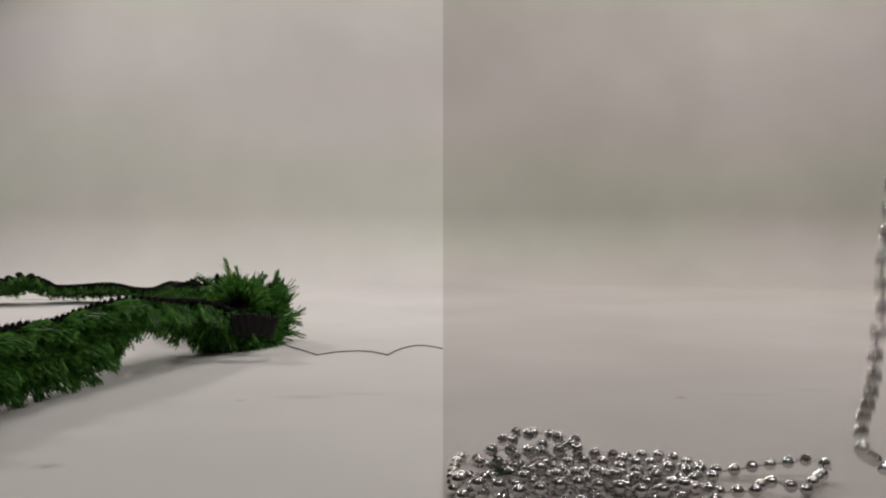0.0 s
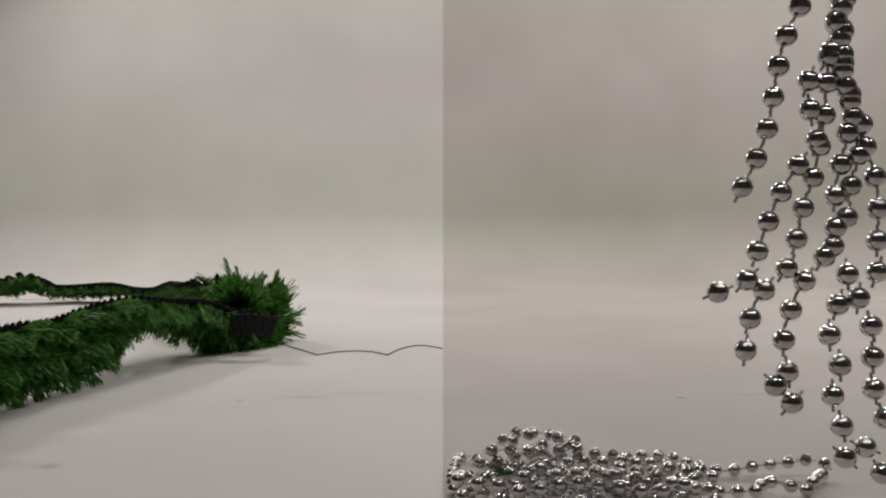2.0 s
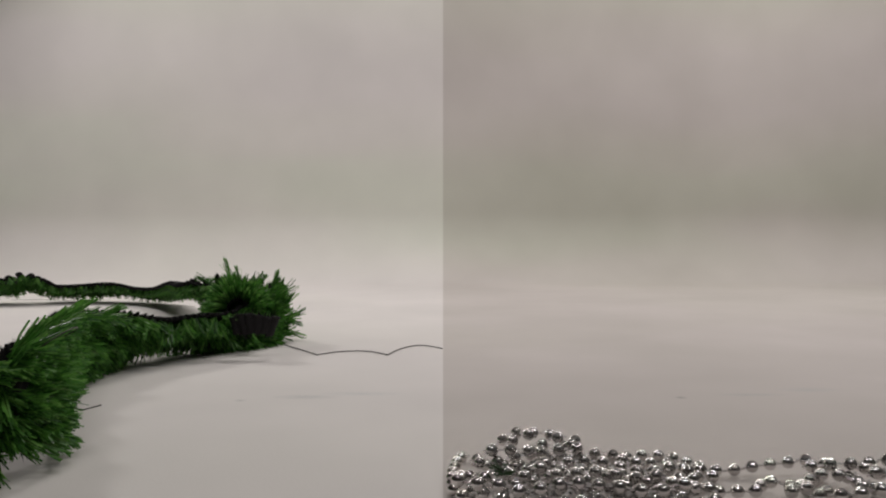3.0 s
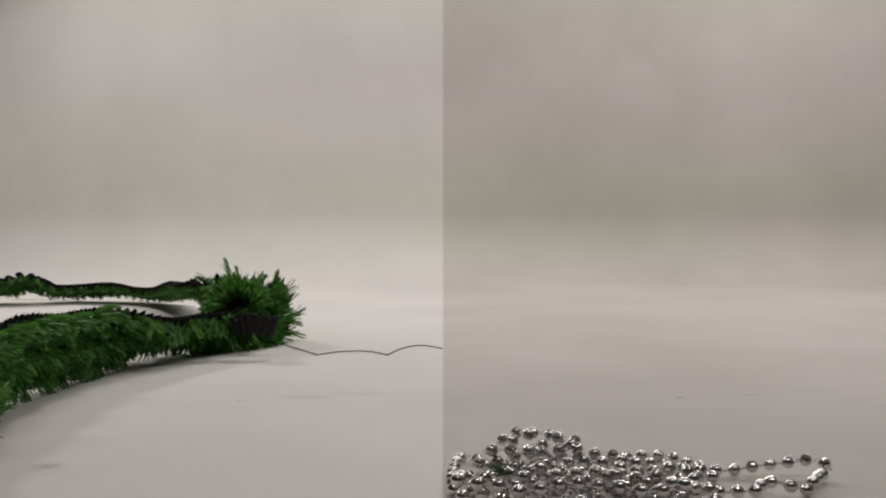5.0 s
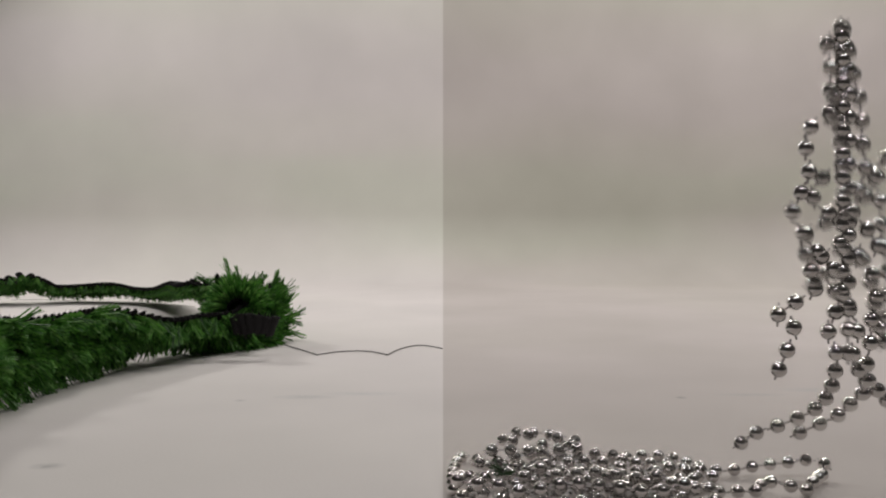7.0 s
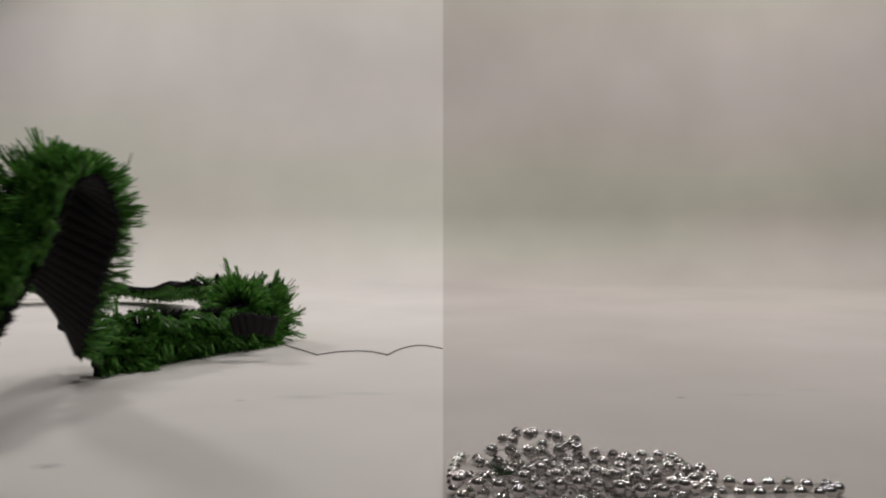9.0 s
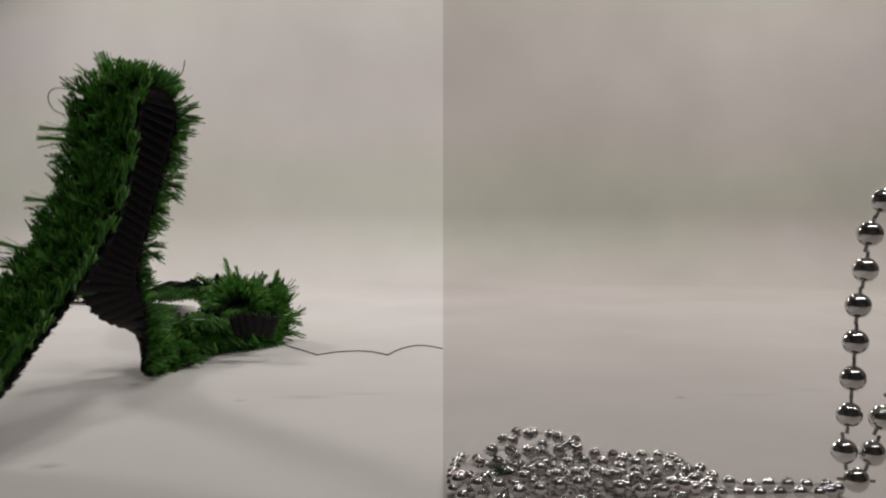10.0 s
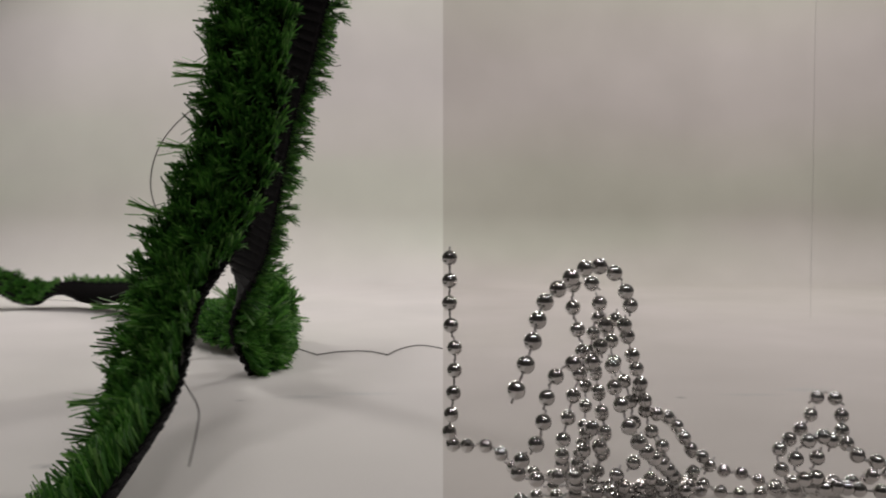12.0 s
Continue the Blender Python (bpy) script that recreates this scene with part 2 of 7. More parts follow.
# ---- paths ----
def spline(points, fine=8):
    """Dense samples of a smooth curve through points of three or six numbers (place, and the way that the grass faces)."""
    p = np.array(points, float)
    p = np.vstack([2 * p[0] - p[1], p, 2 * p[-1] - p[-2]])
    out = []
    for i in range(1, len(p) - 2):
        a, b, c, d = p[i - 1:i + 3]
        for k in range(fine):
            u = k / fine
            out.append(0.5 * (2 * b + (c - a) * u + (2 * a - 5 * b + 4 * c - d) * u * u + (3 * b - a - 3 * c + d) * u ** 3))
    out.append(p[-2])
    return np.array(out)


def along(dense, s):
    """Place, heading and facing at s metres along dense samples; past the end it runs straight on."""
    legs = np.linalg.norm(np.diff(dense[:, :3], axis=0), axis=1)
    total = np.concatenate([[0], np.cumsum(legs)])
    if s >= total[-1]:
        way = dense[-1, :3] - dense[-2, :3]
        way /= np.linalg.norm(way)
        return dense[-1, :3] + way * (s - total[-1]), way, dense[-1, 3:]
    i = min(max(int(np.searchsorted(total, s)) - 1, 0), len(legs) - 1)
    u = (s - total[i]) / max(legs[i], 1e-9)
    lo, hi = dense[max(i - 3, 0), :3], dense[min(i + 4, len(dense) - 1), :3]
    way = (hi - lo) / max(np.linalg.norm(hi - lo), 1e-9)
    row = dense[i] * (1 - u) + dense[i + 1] * u
    return row[:3], way, row[3:]


def settle(strands, rounds=90):
    """Lets beads that lie into one another push apart, while the cord keeps its length."""
    p = np.array([q for s in strands for q in s], float)
    ends = np.cumsum([len(s) for s in strands])
    linked = np.array([i + 1 not in ends for i in range(len(p) - 1)])
    for _ in range(rounds):
        gap = p[1:] - p[:-1]
        size = np.linalg.norm(gap, axis=1)[:, None] + 1e-9
        pull = gap * (1 - GAP / size) * 0.35 * linked[:, None]
        p[:-1] += pull
        p[1:] -= pull
        d = p[:, None] - p[None]
        r = np.linalg.norm(d, axis=2) + np.eye(len(p))
        push = np.where(r < 2.02 * BEAD, (2.02 * BEAD - r) * 0.4, 0.0)
        p += (d / r[:, :, None] * push[:, :, None]).sum(1)
        p[:, 2] = np.maximum(p[:, 2] - 0.00002, BEAD)
        p[:, 0] = np.maximum(p[:, 0], 0.005)
    return [tuple(tuple(q) for q in s) for s in np.split(p, ends[:-1])]


def gentle(ob, rows):
    """walk(), with rows put in between where a piece turns far."""
    out = [rows[0]]
    for t, m in rows[1:]:
        t0, m0 = out[-1]
        qa, qb = m0.to_quaternion(), m.to_quaternion()
        turn = qa.rotation_difference(qb).angle
        turn = min(turn, 2 * math.pi - turn)
        n = 1 + int(turn / radians(60))
        n = min(n, max(1, int((t - t0) * FPS / 1.01)))
        for k in range(1, n):
            u = k / n
            out.append((t0 + (t - t0) * u, Matrix.LocRotScale(m0.translation.lerp(m.translation, u), qa.slerp(qb, u), None)))
        out.append((t, m))
    walk(ob, out)


def run_garland(pieces, states, start=0.0):
    dense = [(t, spline(p)) for t, p in states]
    for i, ob in enumerate(pieces):
        rows = []
        for t, d in dense:
            place, way, face = along(d, start + i * STEP)
            x = Vector(way)
            z = Vector(face)
            z = (z - x * z.dot(x)).normalized()
            y = z.cross(x)
            m = Matrix((x, y, z)).transposed().to_4x4()
            m.translation = place
            rows.append((t, m))
        gentle(ob, rows)


def lying(states, count):
    """Where each of count beads is at each state; a state given as a tuple holds the places themselves."""
    out = []
    for t, p in states:
        if isinstance(p, tuple):
            out.append((t, [np.array(q, float) for q in p]))
        else:
            d = spline(p)
            out.append((t, [along(d, i * GAP)[0] for i in range(count)]))
    return out


def run_beads(pieces, states):
    places = lying(states, len(pieces))
    for i, ob in enumerate(pieces):
        rows, q = [], None
        for t, d in places:
            place = d[i]
            way = d[min(i + 1, len(d) - 1)] - d[max(i - 1, 0)]
            place = (place[0], place[1], max(place[2], BEAD))
            x = Vector(way).normalized()
            if q is None:
                q = Vector((1, 0, 0)).rotation_difference(x)
            else:
                old = q @ Vector((1, 0, 0))
                if old.dot(x) < 0:
                    x = -x
                q = old.rotation_difference(x) @ q
            rows.append((t, Matrix.LocRotScale(place, q, None)))
        gentle(ob, rows)


# ---- shapes that the garlands take, in metres: (seconds, points from the held end outwards) ----
# The grass garland: place and facing of its pile. The bead strands: place alone.
NEAR_ARM = []
NEAR_ARM.append((0, [(-0.207, 0.956, 0.023, 1, -0.1, 0.2), (-0.216, 0.936, 0.018, 0.9, -0.5, 0), (-0.235, 0.916, 0.022, 0.1, -0.95, -0.2), (-0.262, 0.877, 0.047, 0.12, -0.62, -0.77), (-0.285, 0.817, 0.056, 0.12, -0.62, -0.77), (-0.302, 0.737, 0.043, 0.7, -0.62, -0.3), (-0.318, 0.676, 0.036, 0.7, -0.62, -0.3), (-0.328, 0.626, 0.038, 0.7, -0.62, -0.3), (-0.329, 0.556, 0.034, 0.7, -0.62, -0.3), (-0.323, 0.466, 0.028, 0, -1, 0.15), (-0.443, 0.446, 0.033, 0, -1, 0.15), (-1.28, 0.447, 0.045, 0, -1, 0.15)]))
NEAR_ARM.append((2.2, [(-0.207, 0.956, 0.023, 1, -0.1, 0.2), (-0.216, 0.936, 0.018, 0.9, -0.5, 0), (-0.235, 0.916, 0.022, 0.1, -0.95, -0.2), (-0.262, 0.877, 0.047, 0.12, -0.62, -0.77), (-0.285, 0.817, 0.056, 0.12, -0.62, -0.77), (-0.302, 0.737, 0.043, 0.7, -0.62, -0.3), (-0.318, 0.676, 0.036, 0.7, -0.62, -0.3), (-0.328, 0.626, 0.038, 0.7, -0.62, -0.3), (-0.329, 0.556, 0.034, 0.7, -0.62, -0.3), (-0.323, 0.466, 0.028, 0, -1, 0.15), (-0.443, 0.446, 0.033, 0, -1, 0.15), (-1.28, 0.447, 0.045, 0, -1, 0.15)]))
NEAR_ARM.append((2.4, [(-0.207, 0.956, 0.023, 1, -0.1, 0.2), (-0.216, 0.936, 0.018, 0.9, -0.5, 0), (-0.235, 0.916, 0.02, 0.1, -0.95, -0.2), (-0.265, 0.876, 0.032, 0.12, -0.62, -0.77), (-0.292, 0.836, 0.033, 0.12, -0.62, -0.77), (-0.313, 0.776, 0.031, 0.7, -0.62, -0.3), (-0.309, 0.687, 0.038, 0.9, -0.5, 0), (-0.279, 0.577, 0.043, 0.9, -0.5, 0), (-0.247, 0.497, 0.041, 1, -0.1, 0.2), (-0.252, 0.457, 0.044, 0.9, -0.5, 0), (-0.279, 0.446, 0.039, 0, -1, 0.15), (-0.323, 0.466, 0.028, 0, -1, 0.15), (-0.443, 0.446, 0.033, 0, -1, 0.15), (-1.28, 0.447, 0.045, 0, -1, 0.15)]))
NEAR_ARM.append((2.6, [(-0.207, 0.956, 0.023, 1, -0.1, 0.2), (-0.216, 0.936, 0.018, 0.9, -0.5, 0), (-0.235, 0.916, 0.02, 0.1, -0.95, -0.2), (-0.265, 0.876, 0.032, 0.12, -0.62, -0.77), (-0.292, 0.836, 0.033, 0.12, -0.62, -0.77), (-0.313, 0.776, 0.031, 0.7, -0.62, -0.3), (-0.309, 0.687, 0.038, 0.9, -0.5, 0), (-0.273, 0.577, 0.043, 0.9, -0.5, 0), (-0.24, 0.497, 0.042, 1, -0.1, 0.2), (-0.246, 0.457, 0.044, 0.9, -0.5, 0), (-0.279, 0.446, 0.039, 0, -1, 0.15), (-0.323, 0.466, 0.028, 0, -1, 0.15), (-0.443, 0.446, 0.033, 0, -1, 0.15), (-1.28, 0.447, 0.045, 0, -1, 0.15)]))
NEAR_ARM.append((3.2, [(-0.207, 0.956, 0.023, 1, -0.1, 0.2), (-0.216, 0.936, 0.018, 0.9, -0.5, 0), (-0.235, 0.916, 0.02, 0.1, -0.95, -0.2), (-0.265, 0.876, 0.032, 0.12, -0.62, -0.77), (-0.292, 0.836, 0.033, 0.12, -0.62, -0.77), (-0.313, 0.776, 0.031, 0.7, -0.62, -0.3), (-0.309, 0.687, 0.038, 0.9, -0.5, 0), (-0.273, 0.577, 0.043, 0.9, -0.5, 0), (-0.242, 0.497, 0.042, 1, -0.1, 0.2), (-0.246, 0.457, 0.044, 0.9, -0.5, 0), (-0.279, 0.446, 0.039, 0, -1, 0.15), (-0.323, 0.466, 0.028, 0, -1, 0.15), (-0.443, 0.446, 0.033, 0, -1, 0.15), (-1.28, 0.447, 0.045, 0, -1, 0.15)]))
NEAR_ARM.append((4.8, [(-0.207, 0.956, 0.023, 1, -0.1, 0.2), (-0.216, 0.936, 0.018, 0.9, -0.5, 0), (-0.235, 0.916, 0.02, 0.1, -0.95, -0.2), (-0.265, 0.876, 0.033, 0.12, -0.62, -0.77), (-0.289, 0.826, 0.035, 0.12, -0.62, -0.77), (-0.309, 0.766, 0.032, 0.7, -0.62, -0.3), (-0.318, 0.686, 0.037, 0.7, -0.62, -0.3), (-0.304, 0.597, 0.044, 0.9, -0.5, 0), (-0.274, 0.517, 0.043, 0.9, -0.5, 0), (-0.275, 0.476, 0.04, 0, -1, 0.15), (-0.323, 0.466, 0.028, 0, -1, 0.15), (-0.443, 0.446, 0.033, 0, -1, 0.15), (-1.28, 0.447, 0.045, 0, -1, 0.15)]))
NEAR_ARM.append((5, [(-0.207, 0.956, 0.023, 1, -0.1, 0.2), (-0.216, 0.936, 0.018, 0.9, -0.5, 0), (-0.235, 0.916, 0.02, 0.1, -0.95, -0.2), (-0.265, 0.876, 0.033, 0.12, -0.62, -0.77), (-0.289, 0.826, 0.035, 0.12, -0.62, -0.77), (-0.314, 0.766, 0.035, 0.7, -0.62, -0.3), (-0.323, 0.687, 0.039, 0.7, -0.62, -0.3), (-0.319, 0.617, 0.046, 0.7, -0.62, -0.3), (-0.31, 0.556, 0.04, 0.7, -0.62, -0.3), (-0.3, 0.496, 0.036, 0, -1, 0.15), (-0.323, 0.466, 0.028, 0, -1, 0.15), (-0.443, 0.446, 0.033, 0, -1, 0.15), (-1.28, 0.447, 0.045, 0, -1, 0.15)]))
NEAR_ARM.append((5.2, [(-0.207, 0.956, 0.023, 1, -0.1, 0.2), (-0.216, 0.936, 0.018, 0.9, -0.5, 0), (-0.235, 0.916, 0.02, 0.1, -0.95, -0.2), (-0.265, 0.876, 0.033, 0.12, -0.62, -0.77), (-0.289, 0.826, 0.035, 0.12, -0.62, -0.77), (-0.314, 0.766, 0.035, 0.7, -0.62, -0.3), (-0.323, 0.687, 0.039, 0.7, -0.62, -0.3), (-0.319, 0.617, 0.046, 0.7, -0.62, -0.3), (-0.31, 0.556, 0.04, 0.7, -0.62, -0.3), (-0.3, 0.496, 0.036, 0, -1, 0.15), (-0.323, 0.466, 0.028, 0, -1, 0.15), (-0.443, 0.446, 0.033, 0, -1, 0.15), (-1.28, 0.447, 0.045, 0, -1, 0.15)]))
NEAR_ARM.append((6.5, [(-0.207, 0.956, 0.023, 1, -0.1, 0.2), (-0.216, 0.936, 0.018, 0.9, -0.5, 0), (-0.235, 0.916, 0.02, 0.1, -0.95, -0.2), (-0.265, 0.876, 0.033, 0.12, -0.62, -0.77), (-0.289, 0.826, 0.035, 0.12, -0.62, -0.77), (-0.314, 0.766, 0.035, 0.7, -0.62, -0.3), (-0.323, 0.687, 0.039, 0.7, -0.62, -0.3), (-0.323, 0.617, 0.046, 0.7, -0.62, -0.3), (-0.314, 0.556, 0.04, 0.7, -0.62, -0.3), (-0.303, 0.496, 0.036, 0, -1, 0.15), (-0.323, 0.466, 0.028, 0, -1, 0.15), (-0.443, 0.446, 0.033, 0, -1, 0.15), (-1.28, 0.447, 0.045, 0, -1, 0.15)]))
NEAR_ARM.append((7.2, [(-0.207, 0.956, 0.023, 1, -0.1, 0.2), (-0.216, 0.936, 0.018, 0.9, -0.5, 0), (-0.235, 0.916, 0.02, 0.1, -0.95, -0.2), (-0.265, 0.876, 0.033, 0.12, -0.62, -0.77), (-0.289, 0.826, 0.035, 0.12, -0.62, -0.77), (-0.314, 0.766, 0.035, 0.7, -0.62, -0.3), (-0.327, 0.697, 0.037, 0.7, -0.62, -0.3), (-0.333, 0.636, 0.037, 0.9, -0.5, 0), (-0.336, 0.597, 0.06, 0.5, 0.85, 0), (-0.344, 0.578, 0.086, 0.6, 0.7, 0.4), (-0.347, 0.558, 0.08, 0.2, 0, 1), (-0.333, 0.497, 0.061, -0.35, -0.8, 0.4), (-0.316, 0.456, 0.031, -0.35, -0.8, 0.4), (-0.443, 0.446, 0.033, 0, -1, 0.15), (-1.28, 0.447, 0.045, 0, -1, 0.15)]))
NEAR_ARM.append((8.8, [(-0.207, 0.956, 0.023, 1, -0.1, 0.2), (-0.216, 0.936, 0.018, 0.9, -0.5, 0), (-0.235, 0.916, 0.02, 0.1, -0.95, -0.2), (-0.265, 0.876, 0.034, 0.12, -0.62, -0.77), (-0.292, 0.836, 0.036, 0.12, -0.62, -0.77), (-0.319, 0.806, 0.029, 0.1, -0.95, -0.2), (-0.343, 0.786, 0.021, 0.9, -0.5, 0), (-0.355, 0.771, 0.022, 1, 0.2, 0), (-0.3458, 0.7267, 0.0559, 0.5, 0.85, 0), (-0.3249, 0.6741, 0.1027, 0.5, 0.85, 0), (-0.3177, 0.666, 0.1387, 0.5, 0.85, 0), (-0.3159, 0.6579, 0.1648, 0.6, 0.7, 0.4), (-0.324, 0.6318, 0.181, 0.2, 0, 1), (-0.3339, 0.6048, 0.1711, -0.15, -0.5, 0.85), (-0.3321, 0.585, 0.1396, -0.25, -0.95, 0.05), (-0.3276, 0.5571, 0.1027, -0.25, -0.95, 0.05), (-0.3412, 0.5409, 0.0606, -0.35, -0.8, 0.4), (-0.327, 0.496, 0.034, -0.35, -0.8, 0.4), (-0.316, 0.456, 0.031, -0.35, -0.8, 0.4), (-0.443, 0.446, 0.033, 0, -1, 0.15), (-1.28, 0.447, 0.045, 0, -1, 0.15)]))
NEAR_ARM.append((9, [(-0.207, 0.956, 0.023, 1, -0.1, 0.2), (-0.216, 0.936, 0.018, 0.9, -0.5, 0), (-0.235, 0.916, 0.02, 0.1, -0.95, -0.2), (-0.259, 0.876, 0.023, 0.1, -0.95, -0.2), (-0.281, 0.836, 0.026, 0.1, -0.95, -0.2), (-0.301, 0.806, 0.024, 0, -1, 0.15), (-0.309, 0.796, 0.02, 0.9, -0.5, 0), (-0.318, 0.783, 0.017, 1, 0.2, 0), (-0.322, 0.776, 0.03, 0.85, 0.5, 0), (-0.335, 0.766, 0.044, 0.5, 0.87, 0), (-0.317, 0.7059, 0.0629, 0.15, 0.98, 0), (-0.2952, 0.6741, 0.1009, 0.15, 0.98, 0), (-0.2781, 0.666, 0.1432, 0.2, 0.97, 0), (-0.27, 0.6579, 0.163, 0.6, 0.7, 0.4), (-0.2754, 0.6318, 0.1783, 0.2, 0, 1), (-0.2835, 0.6039, 0.1693, -0.15, -0.5, 0.85), (-0.2871, 0.585, 0.1396, -0.25, -0.95, 0.05), (-0.2925, 0.5571, 0.1027, -0.25, -0.95, 0.05), (-0.2958, 0.526, 0.0731, -0.35, -0.8, 0.4), (-0.317, 0.496, 0.034, -0.35, -0.8, 0.4), (-0.316, 0.456, 0.031, -0.35, -0.8, 0.4), (-0.443, 0.446, 0.033, 0, -1, 0.15), (-1.28, 0.447, 0.045, 0, -1, 0.15)]))
NEAR_ARM.append((9.5, [(-0.207, 0.956, 0.023, 1, -0.1, 0.2), (-0.216, 0.936, 0.018, 0.9, -0.5, 0), (-0.235, 0.916, 0.02, 0.1, -0.95, -0.2), (-0.256, 0.886, 0.022, 0.1, -0.95, -0.2), (-0.273, 0.846, 0.023, 0.1, -0.95, -0.2), (-0.285, 0.816, 0.022, 0, -1, 0.15), (-0.288, 0.796, 0.02, 0.9, -0.5, 0), (-0.291, 0.781, 0.016, 1, 0.2, 0), (-0.293, 0.774, 0.031, 0.9, 0.45, 0), (-0.299, 0.764, 0.046, 0.6, 0.8, 0), (-0.304, 0.75, 0.066, 0.2, 0.97, 0), (-0.2865, 0.722, 0.1, 0.15, 0.98, 0), (-0.2584, 0.7039, 0.1478, 0.15, 0.98, 0), (-0.2422, 0.6954, 0.1754, 0.15, 0.98, 0), (-0.2337, 0.6868, 0.2001, 0.6, 0.7, 0.4), (-0.2394, 0.6678, 0.2124, 0.2, 0, 1), (-0.2508, 0.6489, 0.2077, -0.15, -0.5, 0.85), (-0.2527, 0.6289, 0.1764, -0.25, -0.95, 0.05), (-0.2498, 0.6089, 0.1469, -0.25, -0.95, 0.05), (-0.248, 0.5786, 0.1165, -0.25, -0.95, 0.05), (-0.2546, 0.5396, 0.0785, -0.35, -0.8, 0.4), (-0.2748, 0.5191, 0.0435, -0.35, -0.8, 0.4), (-0.291, 0.486, 0.03, -0.35, -0.8, 0.4), (-0.316, 0.456, 0.031, -0.35, -0.8, 0.4), (-0.443, 0.446, 0.033, 0, -1, 0.15), (-1.28, 0.447, 0.045, 0, -1, 0.15)]))
NEAR_ARM.append((10, [(-0.207, 0.956, 0.023, 1, -0.1, 0.2), (-0.216, 0.936, 0.018, 0.9, -0.5, 0), (-0.235, 0.916, 0.02, 0.1, -0.95, -0.2), (-0.251, 0.886, 0.021, 0.1, -0.95, -0.2), (-0.265, 0.856, 0.02, 0.1, -0.95, -0.2), (-0.272, 0.826, 0.019, 0, -1, 0.15), (-0.27, 0.796, 0.02, 0.9, -0.5, 0), (-0.273, 0.781, 0.016, 1, 0.2, 0), (-0.276, 0.774, 0.035, 0.9, 0.45, 0), (-0.285, 0.766, 0.055, 0.6, 0.8, 0), (-0.297, 0.757, 0.08, 0.25, 0.97, 0), (-0.294, 0.751, 0.108, 0.2, 0.97, 0), (-0.275, 0.746, 0.153, 0.5, 0.85, 0), (-0.259, 0.737, 0.197, 0.5, 0.85, 0), (-0.246, 0.729, 0.234, 0.6, 0.7, 0.4), (-0.249, 0.714, 0.251, 0.2, 0, 1), (-0.261, 0.694, 0.251, -0.15, -0.5, 0.85), (-0.263, 0.673, 0.221, -0.25, -0.95, 0.05), (-0.261, 0.652, 0.178, -0.25, -0.95, 0.05), (-0.26, 0.62, 0.139, -0.25, -0.95, 0.05), (-0.269, 0.579, 0.097, -0.35, -0.8, 0.4), (-0.279, 0.542, 0.064, -0.35, -0.8, 0.4), (-0.287, 0.496, 0.034, -0.35, -0.8, 0.4), (-0.316, 0.456, 0.031, -0.35, -0.8, 0.4), (-0.443, 0.446, 0.033, 0, -1, 0.15), (-1.28, 0.447, 0.045, 0, -1, 0.15)]))
NEAR_ARM.append((10.5, [(-0.207, 0.956, 0.024, 1, -0.1, 0.2), (-0.215, 0.936, 0.02, 0.9, -0.5, 0), (-0.22, 0.906, 0.02, 0, -1, 0.15), (-0.227, 0.876, 0.019, 0, -1, 0.15), (-0.231, 0.836, 0.019, 0, -1, 0.15), (-0.236, 0.806, 0.018, 0.9, -0.5, 0), (-0.242, 0.781, 0.023, 0.9, -0.5, 0), (-0.246, 0.772, 0.037, 0.4, 0.9, 0), (-0.237, 0.758, 0.072, 0.24, 0.95, 0), (-0.216, 0.75, 0.123, 0.39, 0.86, 0), (-0.198, 0.742, 0.172, 0.53, 0.77, 0), (-0.181, 0.733, 0.22, 0.67, 0.69, 0), (-0.169, 0.725, 0.257, 0.6, 0.7, 0.4), (-0.174, 0.715, 0.277, 0.2, 0, 1), (-0.171, 0.626, 0.26, -0.15, -0.5, 0.85), (-0.176, 0.607, 0.235, -0.25, -0.95, 0.05), (-0.175, 0.593, 0.207, -0.25, -0.95, 0.05), (-0.176, 0.577, 0.17, -0.25, -0.95, 0.05), (-0.177, 0.558, 0.138, -0.25, -0.95, 0.05), (-0.185, 0.53, 0.101, -0.35, -0.8, 0.4), (-0.204, 0.502, 0.07, -0.6, -0.65, 0.35), (-0.225, 0.474, 0.042, -0.6, -0.65, 0.35), (-0.242, 0.446, 0.021, -0.6, -0.65, 0.35), (-0.284, 0.411, 0.042, -0.35, -0.8, 0.4), (-0.399, 0.402, 0.044, 0, -1, 0.15), (-1.152, 0.402, 0.055, 0, -1, 0.15)]))
